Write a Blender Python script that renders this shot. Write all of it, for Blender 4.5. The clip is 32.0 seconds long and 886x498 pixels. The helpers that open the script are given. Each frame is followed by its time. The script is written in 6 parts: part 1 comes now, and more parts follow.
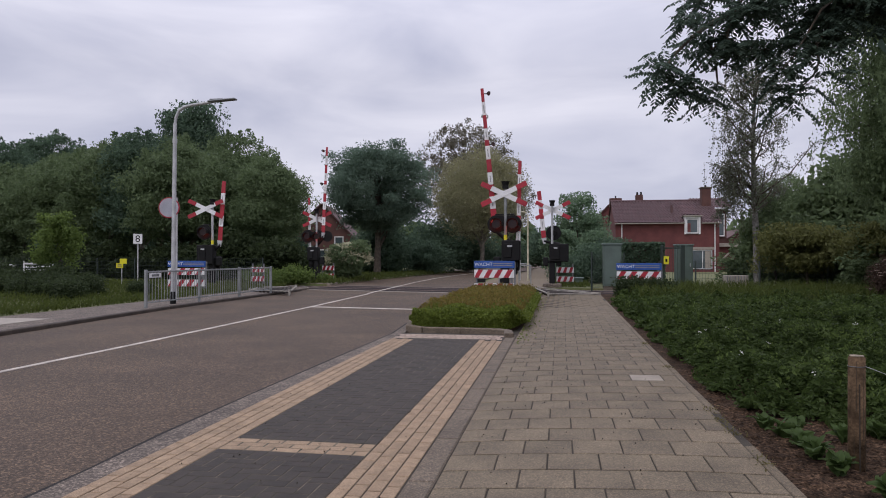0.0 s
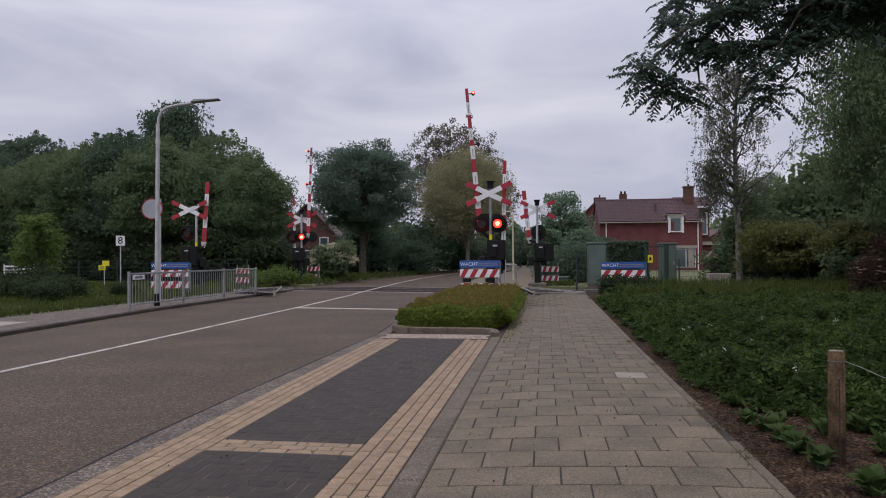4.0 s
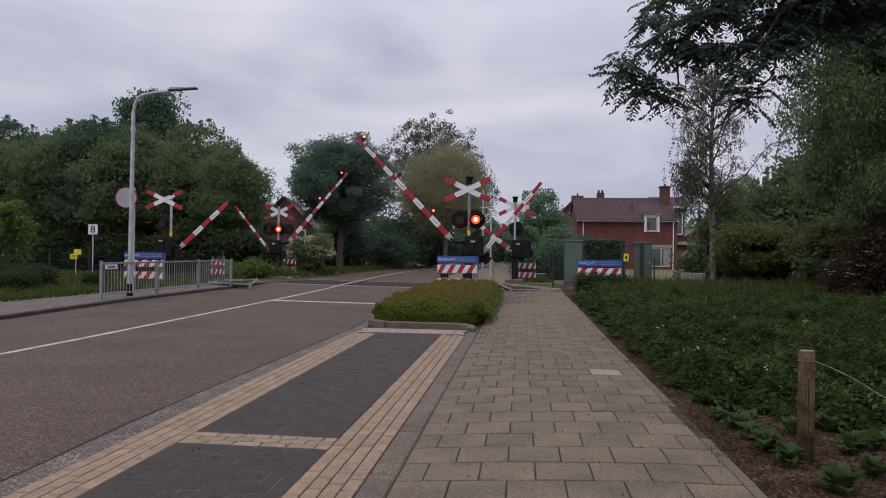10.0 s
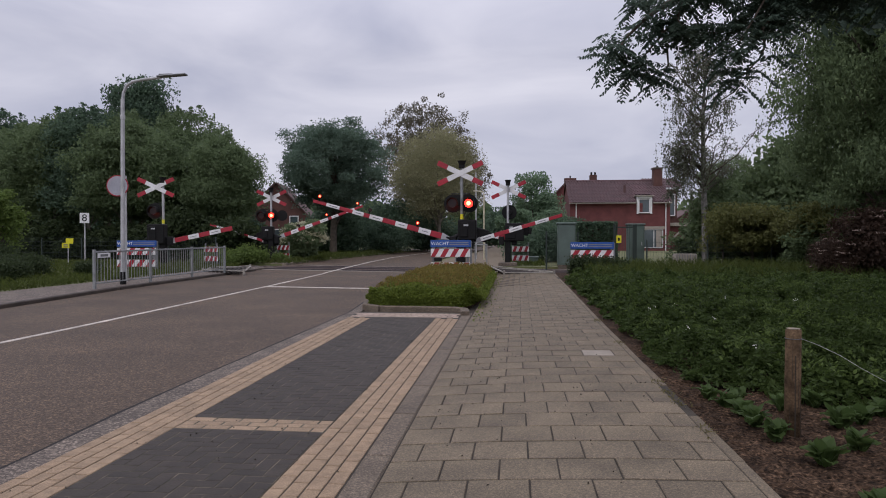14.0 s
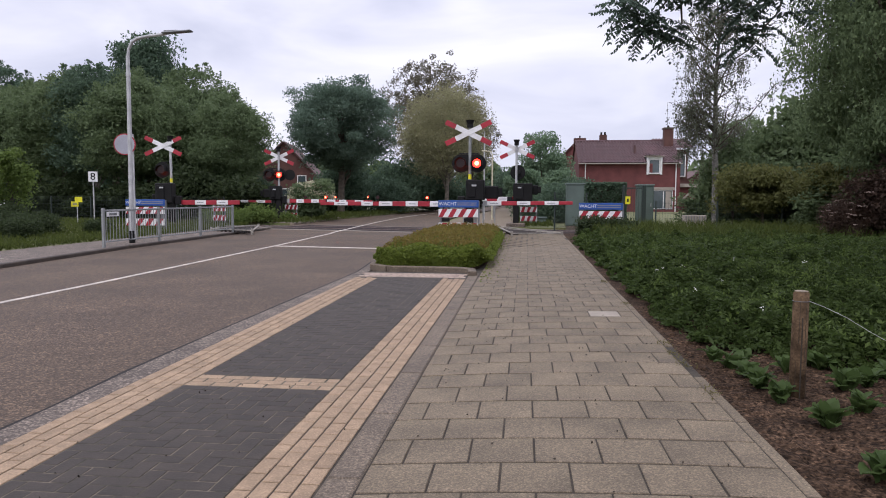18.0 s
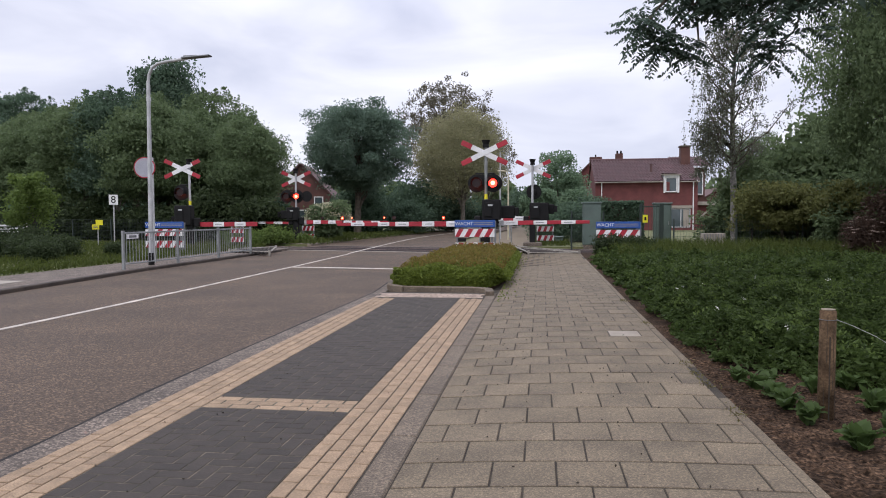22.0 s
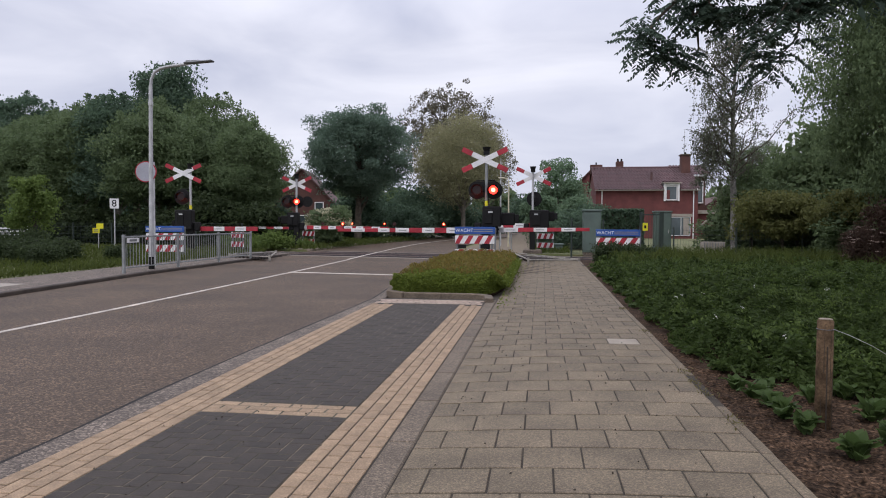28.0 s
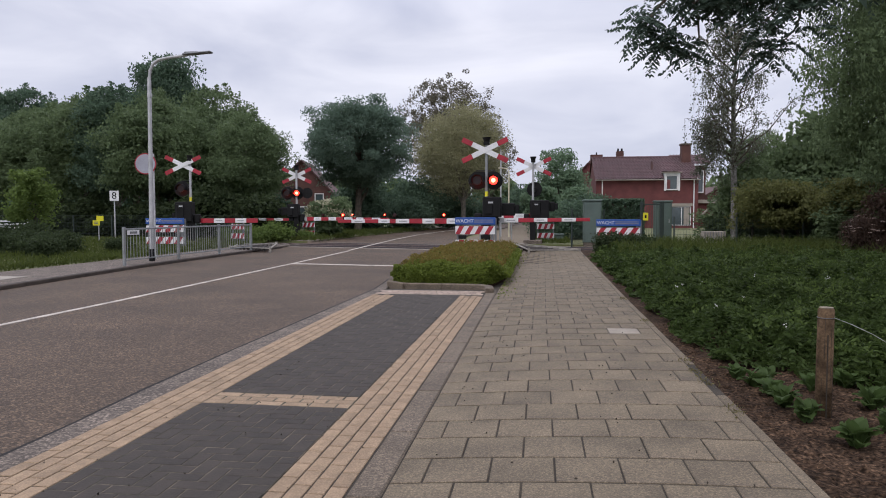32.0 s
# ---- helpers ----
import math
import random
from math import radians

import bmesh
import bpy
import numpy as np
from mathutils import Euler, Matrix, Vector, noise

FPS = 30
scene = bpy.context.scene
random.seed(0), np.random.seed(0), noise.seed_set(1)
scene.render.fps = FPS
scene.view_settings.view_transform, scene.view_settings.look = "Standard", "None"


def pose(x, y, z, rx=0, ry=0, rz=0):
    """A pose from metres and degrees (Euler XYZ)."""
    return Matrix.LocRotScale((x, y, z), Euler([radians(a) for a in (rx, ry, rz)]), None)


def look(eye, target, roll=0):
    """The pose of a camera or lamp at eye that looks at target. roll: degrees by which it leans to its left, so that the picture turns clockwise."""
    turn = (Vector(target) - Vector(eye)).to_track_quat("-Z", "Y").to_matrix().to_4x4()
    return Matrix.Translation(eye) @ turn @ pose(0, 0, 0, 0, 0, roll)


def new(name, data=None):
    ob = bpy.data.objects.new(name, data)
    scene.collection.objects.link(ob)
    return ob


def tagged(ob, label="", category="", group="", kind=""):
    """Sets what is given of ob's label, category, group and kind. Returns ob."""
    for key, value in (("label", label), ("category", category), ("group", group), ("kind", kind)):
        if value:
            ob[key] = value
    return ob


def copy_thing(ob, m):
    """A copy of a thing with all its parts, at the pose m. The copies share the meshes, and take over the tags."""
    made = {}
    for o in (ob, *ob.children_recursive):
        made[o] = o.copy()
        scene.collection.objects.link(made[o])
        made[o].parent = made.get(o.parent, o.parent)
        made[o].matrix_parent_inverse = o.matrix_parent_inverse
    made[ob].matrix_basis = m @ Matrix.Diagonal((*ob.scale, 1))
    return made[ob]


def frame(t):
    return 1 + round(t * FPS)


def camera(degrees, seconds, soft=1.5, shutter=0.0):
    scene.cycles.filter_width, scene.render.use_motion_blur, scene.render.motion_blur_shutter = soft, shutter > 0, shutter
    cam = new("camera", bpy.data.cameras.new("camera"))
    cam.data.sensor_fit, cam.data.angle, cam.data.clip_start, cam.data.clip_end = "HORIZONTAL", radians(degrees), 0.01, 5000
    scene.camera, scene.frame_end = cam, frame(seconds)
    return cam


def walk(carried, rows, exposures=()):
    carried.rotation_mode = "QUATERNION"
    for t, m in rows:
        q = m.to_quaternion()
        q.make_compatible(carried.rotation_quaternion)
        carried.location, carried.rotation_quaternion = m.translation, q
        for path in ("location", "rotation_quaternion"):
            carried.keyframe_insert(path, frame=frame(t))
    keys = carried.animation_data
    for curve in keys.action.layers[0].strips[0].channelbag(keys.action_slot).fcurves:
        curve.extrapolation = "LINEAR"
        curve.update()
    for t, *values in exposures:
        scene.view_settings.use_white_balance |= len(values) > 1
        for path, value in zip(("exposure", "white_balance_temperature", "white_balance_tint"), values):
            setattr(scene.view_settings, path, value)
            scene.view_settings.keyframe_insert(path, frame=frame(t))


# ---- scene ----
cam = camera(65.5, 32.0, soft=1.0)
# seconds, eye, turn in degrees: a hand-held camera on one spot
PATH = [
    (0.00, -0.001, 0.017, 1.311, 90.699, -0.037, 9.599),
    (0.50, -0.000, -0.018, 1.311, 90.981, 0.178, 9.996),
    (1.00, 0.005, -0.031, 1.311, 91.203, 0.250, 9.757),
    (1.50, 0.006, -0.031, 1.309, 91.265, 0.258, 9.188),
    (2.00, 0.004, -0.034, 1.306, 91.207, 0.351, 8.866),
    (2.50, 0.008, -0.031, 1.307, 91.050, 0.316, 8.669),
    (3.00, 0.005, -0.029, 1.308, 90.816, 0.203, 8.513),
    (3.50, -0.004, -0.015, 1.308, 90.691, 0.263, 8.424),
    (5.50, 0.003, -0.005, 1.305, 90.762, 0.689, 8.193),
    (6.00, -0.010, -0.016, 1.305, 90.812, 0.786, 7.776),
    (6.50, -0.001, 0.002, 1.307, 90.966, 1.011, 7.358),
    (7.00, 0.004, -0.004, 1.309, 91.061, 1.172, 7.020),
    (7.50, -0.011, 0.021, 1.311, 91.171, 1.004, 6.780),
    (8.00, 0.016, -0.061, 1.316, 91.370, 1.473, 6.548),
    (8.50, 0.021, -0.061, 1.312, 91.079, 0.758, 6.444),
    (9.00, 0.014, -0.036, 1.310, 90.702, 0.686, 6.481),
    (9.50, 0.015, -0.025, 1.307, 90.436, 0.791, 6.592),
    (10.00, -0.011, 0.000, 1.304, 90.306, -0.713, 6.515),
    (10.50, 0.006, -0.025, 1.309, 90.227, -0.017, 6.488),
    (11.00, 0.009, -0.035, 1.310, 90.121, 0.710, 6.438),
    (11.50, 0.010, -0.044, 1.305, 90.036, 0.270, 6.269),
    (12.00, 0.013, -0.022, 1.306, 89.647, 0.216, 6.396),
    (12.50, 0.008, -0.017, 1.307, 89.617, 0.299, 6.426),
    (13.00, 0.009, -0.007, 1.307, 89.542, 0.291, 6.340),
    (13.50, 0.011, -0.043, 1.307, 89.474, 0.000, 6.109),
    (14.00, 0.007, -0.040, 1.303, 88.991, 0.032, 5.985),
    (14.50, 0.009, -0.042, 1.302, 88.109, 0.203, 6.033),
    (16.50, 0.009, -0.028, 1.303, 86.079, -0.205, 6.512),
    (17.00, 0.008, -0.016, 1.304, 85.827, -0.212, 6.589),
    (17.50, 0.012, -0.016, 1.304, 85.760, -0.258, 6.644),
    (18.00, 0.015, -0.018, 1.304, 85.681, -0.208, 6.661),
    (18.50, 0.011, -0.025, 1.303, 85.654, -0.233, 6.657),
    (19.00, 0.012, -0.022, 1.304, 85.704, -0.254, 6.655),
    (19.50, 0.011, -0.017, 1.295, 85.722, -0.826, 6.747),
    (20.00, 0.010, -0.018, 1.296, 85.468, -1.159, 6.853),
    (20.50, 0.014, -0.007, 1.298, 85.406, 0.090, 7.056),
    (21.00, 0.008, -0.016, 1.297, 85.813, 0.287, 7.414),
    (21.50, 0.001, 0.013, 1.300, 86.418, 0.405, 7.722),
    (22.00, -0.001, 0.014, 1.299, 87.353, 0.263, 7.985),
    (22.50, 0.000, -0.004, 1.303, 87.930, 0.294, 8.052),
    (23.00, 0.000, -0.000, 1.300, 88.204, 0.256, 8.120),
    (23.50, 0.001, -0.006, 1.301, 88.342, 0.258, 8.203),
    (24.00, -0.000, -0.001, 1.300, 88.414, 0.245, 8.311),
    (24.50, -0.000, -0.012, 1.301, 88.394, 0.171, 8.346),
    (25.00, 0.005, -0.008, 1.301, 88.343, 0.231, 8.378),
    (25.50, 0.001, -0.005, 1.301, 88.286, 0.171, 8.326),
    (27.50, -0.000, -0.007, 1.299, 87.932, -0.278, 8.055),
    (28.00, 0.005, -0.008, 1.302, 87.883, -0.215, 8.009),
    (28.50, 0.002, -0.007, 1.299, 87.892, -0.151, 7.959),
    (29.00, 0.003, -0.009, 1.300, 87.880, -0.201, 7.921),
    (29.50, 0.004, -0.007, 1.300, 87.874, -0.092, 7.900),
    (30.00, 0.004, -0.011, 1.300, 87.863, -0.089, 7.913),
    (30.50, 0.006, -0.019, 1.301, 87.668, -0.162, 7.907),
    (31.00, 0.003, -0.014, 1.302, 87.413, -0.066, 7.812),
    (31.50, 0.003, -0.010, 1.300, 87.205, 0.072, 7.888),
    (32.00, 0.004, -0.007, 1.300, 87.117, 0.066, 8.028),
]
walk(cam, [(t, pose(x, y, z, rx, ry, rz)) for t, x, y, z, rx, ry, rz in PATH],
     exposures=[(t, e, 6200, 15.5 if t < 21.5 else 12.5) for t, e in ((0, -0.05), (1.0, -0.24), (2.0, -0.25), (5.5, -0.25), (9.0, -0.27), (11.0, -0.22), (14.4, -0.16), (16.6, 0.38), (21.0, 0.38), (22.0, 0.38), (23.0, 0.21), (32.0, 0.18))])

# ---- light: an overcast evening sky ----
SUN_UP, SUN_TURN = radians(50), radians(205)
world = bpy.data.worlds.new("overcast")
scene.world = world
world.use_nodes = True
wn, wl = world.node_tree.nodes, world.node_tree.links
wn.clear()
w_out = wn.new("ShaderNodeOutputWorld")
w_bg = wn.new("ShaderNodeBackground")
w_sky = wn.new("ShaderNodeTexSky")
w_sky.sky_type = "NISHITA"
w_sky.sun_disc = False
w_sky.sun_elevation, w_sky.sun_rotation = SUN_UP, SUN_TURN
w_dim = wn.new("ShaderNodeVectorMath")
w_dim.operation = "SCALE"
w_dim.inputs["Scale"].default_value = 0.10
w_co = wn.new("ShaderNodeTexCoord")
w_map = wn.new("ShaderNodeMapping")
w_map.inputs["Scale"].default_value = (1.0, 1.0, 3.6)
w_noise = wn.new("ShaderNodeTexNoise")
w_noise.inputs["Scale"].default_value = 2.3
w_noise.inputs["Detail"].default_value = 5
w_noise.inputs["Roughness"].default_value = 0.5
w_noise.inputs["Distortion"].default_value = 0.5
w_ramp = wn.new("ShaderNodeValToRGB")
w_ramp.color_ramp.elements[0].position, w_ramp.color_ramp.elements[0].color = 0.32, (0.47, 0.485, 0.578, 1)
w_ramp.color_ramp.elements[1].position, w_ramp.color_ramp.elements[1].color = 0.68, (0.80, 0.79, 0.832, 1)
w_sep = wn.new("ShaderNodeSeparateXYZ")
w_lift = wn.new("ShaderNodeMapRange")
w_lift.inputs["From Min"].default_value, w_lift.inputs["From Max"].default_value = 0.25, 1.0
w_lift.inputs["To Min"].default_value, w_lift.inputs["To Max"].default_value = 1.06, 2.35
w_mul = wn.new("ShaderNodeVectorMath")
w_mul.operation = "SCALE"
w_mix = wn.new("ShaderNodeMix")
w_mix.data_type = "RGBA"
w_mix.inputs["Factor"].default_value = 0.93
wl.new(w_sky.outputs["Color"], w_dim.inputs[0])
wl.new(w_co.outputs["Generated"], w_map.inputs["Vector"])
wl.new(w_map.outputs["Vector"], w_noise.inputs["Vector"])
wl.new(w_noise.outputs["Fac"], w_ramp.inputs["Fac"])
wl.new(w_co.outputs["Generated"], w_sep.inputs["Vector"])
wl.new(w_sep.outputs["Z"], w_lift.inputs["Value"])
wl.new(w_ramp.outputs["Color"], w_mul.inputs[0])
wl.new(w_lift.outputs["Result"], w_mul.inputs["Scale"])
wl.new(w_dim.outputs["Vector"], w_mix.inputs["A"])
wl.new(w_mul.outputs["Vector"], w_mix.inputs["B"])
wl.new(w_mix.outputs["Result"], w_bg.inputs["Color"])
wl.new(w_bg.outputs["Background"], w_out.inputs["Surface"])

sun = new("sun", bpy.data.lights.new("sun", "SUN"))
sun.data.energy, sun.data.angle, sun.data.color = 0.9, radians(40), (1.0, 0.96, 0.92)
sun.matrix_world = look((0, 0, 30), (-30 * math.cos(SUN_UP) * math.sin(SUN_TURN), -30 * math.cos(SUN_UP) * math.cos(SUN_TURN),
                                     30 - 30 * math.sin(SUN_UP)))


# ---- materials ----
def mat(name, color, rough=0.8, var=0.12, scale=8.0, grain=60.0, bump=0.15, metal=0.0, each=0.0, alt=None, island=False, spec=0.5, fine=0.5, stones=0.0, stone_mix=0.4):
    """A procedural surface: base colour varied by coarse stains and fine grain, with relief; each: how far single pieces differ."""
    m = bpy.data.materials.new(name)
    m.use_nodes = True
    n, l = m.node_tree.nodes, m.node_tree.links
    b = n["Principled BSDF"]
    b.inputs["Roughness"].default_value = rough
    b.inputs["Metallic"].default_value = metal
    b.inputs["Specular IOR Level"].default_value = spec
    co = n.new("ShaderNodeTexCoord")
    big, small = n.new("ShaderNodeTexNoise"), n.new("ShaderNodeTexNoise")
    geo = n.new("ShaderNodeNewGeometry")
    for tex, s, d in ((big, scale, 4), (small, grain, 3)):
        tex.inputs["Scale"].default_value = s
        tex.inputs["Detail"].default_value = d
        l.new(geo.outputs["Position"] if not each else co.outputs["Object"], tex.inputs["Vector"])
    mix = n.new("ShaderNodeMix")
    mix.data_type = "RGBA"
    c = Vector(color)
    other = Vector(alt) if alt else c * (1 - 2.2 * var)
    mix.inputs["A"].default_value = (*(c * (1 + var)), 1)
    mix.inputs["B"].default_value = (*other, 1)
    rng = n.new("ShaderNodeMapRange")
    rng.inputs["From Min"].default_value, rng.inputs["From Max"].default_value = 0.3, 0.7
    l.new(big.outputs["Fac"], rng.inputs["Value"])
    l.new(rng.outputs["Result"], mix.inputs["Factor"])
    hsv = n.new("ShaderNodeHueSaturation")
    l.new(mix.outputs["Result"], hsv.inputs["Color"])
    val = n.new("ShaderNodeMapRange")
    val.inputs["From Min"].default_value, val.inputs["From Max"].default_value = 0.34, 0.66
    val.inputs["To Min"].default_value, val.inputs["To Max"].default_value = 1 - fine * var * 2, 1 + fine * var * 2
    l.new(small.outputs["Fac"], val.inputs["Value"])
    last = val.outputs["Result"]
    if stones:
        cell = n.new("ShaderNodeTexVoronoi")
        cell.inputs["Scale"].default_value = stones
        l.new(geo.outputs["Position"], cell.inputs["Vector"])
        sep = n.new("ShaderNodeSeparateColor")
        l.new(cell.outputs["Color"], sep.inputs["Color"])
        lift = n.new("ShaderNodeMath")
        lift.operation = "POWER"
        lift.inputs[1].default_value = 2.6
        l.new(sep.outputs["Red"], lift.inputs[0])
        to = n.new("ShaderNodeMapRange")
        to.inputs["To Min"].default_value, to.inputs["To Max"].default_value = 1 - 0.45 * stone_mix, 1 + 1.6 * stone_mix
        l.new(lift.outputs["Value"], to.inputs["Value"])
        by = n.new("ShaderNodeMath")
        by.operation = "MULTIPLY"
        l.new(last, by.inputs[0])
        l.new(to.outputs["Result"], by.inputs[1])
        last = by.outputs["Value"]
    if each:
        rnd = n.new("ShaderNodeMapRange")
        rnd.inputs["To Min"].default_value, rnd.inputs["To Max"].default_value = 1 - each, 1 + each
        if island:
            l.new(geo.outputs["Random Per Island"], rnd.inputs["Value"])
        else:
            info = n.new("ShaderNodeObjectInfo")
            l.new(info.outputs["Random"], rnd.inputs["Value"])
            add = n.new("ShaderNodeVectorMath")
            l.new(co.outputs["Object"], add.inputs[0])
            shift = n.new("ShaderNodeMath")
            shift.operation = "MULTIPLY"
            shift.inputs[1].default_value = 40
            l.new(info.outputs["Random"], shift.inputs[0])
            l.new(shift.outputs["Value"], add.inputs[1])
            for tex in (big, small):
                l.new(add.outputs["Vector"], tex.inputs["Vector"])
        times = n.new("ShaderNodeMath")
        times.operation = "MULTIPLY"
        l.new(last, times.inputs[0])
        l.new(rnd.outputs["Result"], times.inputs[1])
        last = times.outputs["Value"]
    l.new(last, hsv.inputs["Value"])
    l.new(hsv.outputs["Color"], b.inputs["Base Color"])
    if bump:
        bp = n.new("ShaderNodeBump")
        bp.inputs["Strength"].default_value = bump
        bp.inputs["Distance"].default_value = 0.01
        l.new(small.outputs["Fac"], bp.inputs["Height"])
        l.new(bp.outputs["Normal"], b.inputs["Normal"])
    return m


def leaf_mat(name, color, each=0.35, thin=0.48, rough=0.55):
    """Leaves: every leaf its own shade, with some light passing through."""
    m = bpy.data.materials.new(name)
    m.use_nodes = True
    n, l = m.node_tree.nodes, m.node_tree.links
    b = n["Principled BSDF"]
    b.inputs["Roughness"].default_value = rough
    b.inputs["Specular IOR Level"].default_value = 0.16
    geo = n.new("ShaderNodeNewGeometry")
    noise_tex = n.new("ShaderNodeTexNoise")
    noise_tex.inputs["Scale"].default_value = 0.55
    l.new(geo.outputs["Position"], noise_tex.inputs["Vector"])
    ramp = n.new("ShaderNodeMix")
    ramp.data_type = "RGBA"
    c = Vector(color)
    ramp.inputs["A"].default_value = (*(c * (1 - each)), 1)
    ramp.inputs["B"].default_value = (c[0] * (1 + 1.3 * each), c[1] * (1 + each), c[2] * (1 + 0.4 * each), 1)
    mean = n.new("ShaderNodeMath")
    mean.operation = "MULTIPLY_ADD"
    mean.inputs[1].default_value = 0.6
    half = n.new("ShaderNodeMath")
    half.operation = "MULTIPLY"
    half.inputs[1].default_value = 0.45
    l.new(noise_tex.outputs["Fac"], half.inputs[0])
    l.new(geo.outputs["Random Per Island"], mean.inputs[0])
    l.new(half.outputs["Value"], mean.inputs[2])
    l.new(mean.outputs["Value"], ramp.inputs["Factor"])
    l.new(ramp.outputs["Result"], b.inputs["Base Color"])
    if thin:
        tr = n.new("ShaderNodeBsdfTranslucent")
        mx = n.new("ShaderNodeMixShader")
        mx.inputs["Fac"].default_value = thin
        l.new(ramp.outputs["Result"], tr.inputs["Color"])
        l.new(b.outputs["BSDF"], mx.inputs[1])
        l.new(tr.outputs["BSDF"], mx.inputs[2])
        l.new(mx.outputs["Shader"], n["Material Output"].inputs["Surface"])
    return m


def glow(name, color, strength):
    m = bpy.data.materials.new(name)
    m.use_nodes = True
    b = m.node_tree.nodes["Principled BSDF"]
    b.inputs["Base Color"].default_value = (*color, 1)
    b.inputs["Emission Color"].default_value = (*color, 1)
    b.inputs["Emission Strength"].default_value = strength
    return m


ASPHALT = mat("asphalt", (0.0620, 0.0415, 0.0260), 0.66, 0.18, 0.7, 70, 0.6, fine=1.2, stones=70, stone_mix=1.15, spec=0.42)
ASPHALT.node_tree.nodes["Principled BSDF"].inputs["Specular Tint"].default_value = (1.0, 0.82, 0.70, 1)
GUTTER = mat("concrete_gutter", (0.116, 0.092, 0.073), 0.9, 0.16, 3, 80, 0.5, fine=1.0, stones=70, stone_mix=0.8)
KERB = mat("concrete_kerb", (0.130, 0.100, 0.071), 0.85, 0.16, 2.5, 90, 0.5, each=0.06, fine=1.0, stones=120, stone_mix=0.45)
TILE = mat("concrete_tile", (0.144, 0.111, 0.071), 0.80, 0.15, 2.2, 120, 0.4, each=0.08, fine=0.8, stones=130, stone_mix=0.36)
TILE_FAR = mat("concrete_tile_joined", (0.144, 0.111, 0.071), 0.88, 0.13, 4, 85, 0.3, each=0.10, island=True)
PALE = mat("pale_concrete", (0.30, 0.265, 0.22), 0.85, 0.08, 6, 90, 0.2)
GREY_PRINT = mat("faded_grey_print", (0.30, 0.30, 0.30), 0.6, 0.2, 30, 90, 0.02)
SLAB = mat("paler_tile", (0.290, 0.250, 0.200), 0.85, 0.08, 6, 90, 0.2)
CRACK = mat("dark_crack", (0.012, 0.010, 0.009), 0.95, 0.2, 6, 80, 0.3)
JOINT = mat("sand_joint", (0.040, 0.031, 0.021), 0.95, 0.2, 6, 80, 0.3)
YELLOW = mat("yellow_brick", (0.272, 0.190, 0.118), 0.85, 0.10, 9, 90, 0.4, each=0.10, stones=190, stone_mix=0.22)
YELLOW_FAR = mat("yellow_brick_joined", (0.272, 0.190, 0.118), 0.85, 0.10, 9, 90, 0.3, each=0.11, island=True)
PINK = mat("pale_pink_brick", (0.345, 0.262, 0.205), 0.85, 0.12, 9, 90, 0.3, each=0.15)
DARK = mat("black_brick", (0.035, 0.0262, 0.0195), 0.8, 0.14, 5, 90, 0.3, each=0.08)
DARK_FAR = mat("black_brick_joined", (0.035, 0.0262, 0.0195), 0.8, 0.14, 5, 90, 0.3, each=0.08, island=True)
SAND = mat("mossy_sand_joint", (0.120, 0.098, 0.070), 0.95, 0.25, 9, 50, 0.4, alt=(0.022, 0.023, 0.012))
PATH = mat("pale_path", (0.19, 0.155, 0.118), 0.92, 0.2, 2.0, 40, 0.3)
SOIL = mat("bare_soil", (0.050, 0.031, 0.019), 0.95, 0.28, 3, 45, 1.0, fine=1.3, stones=60, stone_mix=0.6, spec=0.1)
GRASS = mat("grass_ground", (0.070, 0.090, 0.030), 0.95, 0.3, 1.2, 30, 0.7, alt=(0.13, 0.115, 0.05))
PAINT = mat("road_paint", (0.50, 0.445, 0.385), 0.8, 0.16, 4, 80, 0.2)
WHITE = mat("white_paint", (0.74, 0.73, 0.72), 0.5, 0.06, 3, 40, 0.05)
RED = mat("red_paint", (0.36, 0.020, 0.034), 0.45, 0.10, 3, 40, 0.05)
BLUE = mat("blue_sign", (0.020, 0.080, 0.31), 0.4, 0.08, 3, 40, 0.03)
STEEL = mat("galvanised_steel", (0.46, 0.46, 0.46), 0.5, 0.10, 4, 60, 0.08, metal=0.3)
RAILING = mat("dull_galvanised_steel", (0.27, 0.28, 0.275), 0.55, 0.12, 4, 60, 0.08, metal=0.3)
KERB_DARK = mat("dirty_kerb", (0.055, 0.041, 0.031), 0.9, 0.2, 2.5, 90, 0.5, each=0.10)
STEEL_DARK = mat("weathered_steel", (0.20, 0.205, 0.21), 0.55, 0.15, 4, 60, 0.1, metal=0.4)
BLACK = mat("black_painted_steel", (0.010, 0.0095, 0.0095), 0.6, 0.15, 3, 40, 0.08, spec=0.2)
YELLOW_PAINT = mat("yellow_sign", (0.75, 0.68, 0.02), 0.5, 0.06, 3, 40, 0.03)
GREEN_STEEL = mat("green_steel", (0.10, 0.135, 0.115), 0.5, 0.08, 2, 40, 0.05)
FENCE_GREEN = mat("dark_green_fence", (0.02, 0.032, 0.026), 0.6, 0.10, 2, 40, 0.05)
WOOD = mat("weathered_post_wood", (0.098, 0.064, 0.037), 0.9, 0.3, 9, 60, 0.5, spec=0.1)
WOOD_TOP = mat("post_end_grain", (0.28, 0.23, 0.165), 0.85, 0.2, 12, 60, 0.4)
BARK = mat("bark", (0.10, 0.08, 0.06), 0.95, 0.25, 5, 30, 0.8)
PALE_BARK = mat("grey_smooth_bark", (0.17, 0.15, 0.12), 0.9, 0.25, 5, 30, 0.5)
BIRCH = mat("birch_bark", (0.27, 0.255, 0.235), 0.85, 0.25, 4, 14, 0.4, alt=(0.05, 0.045, 0.04))
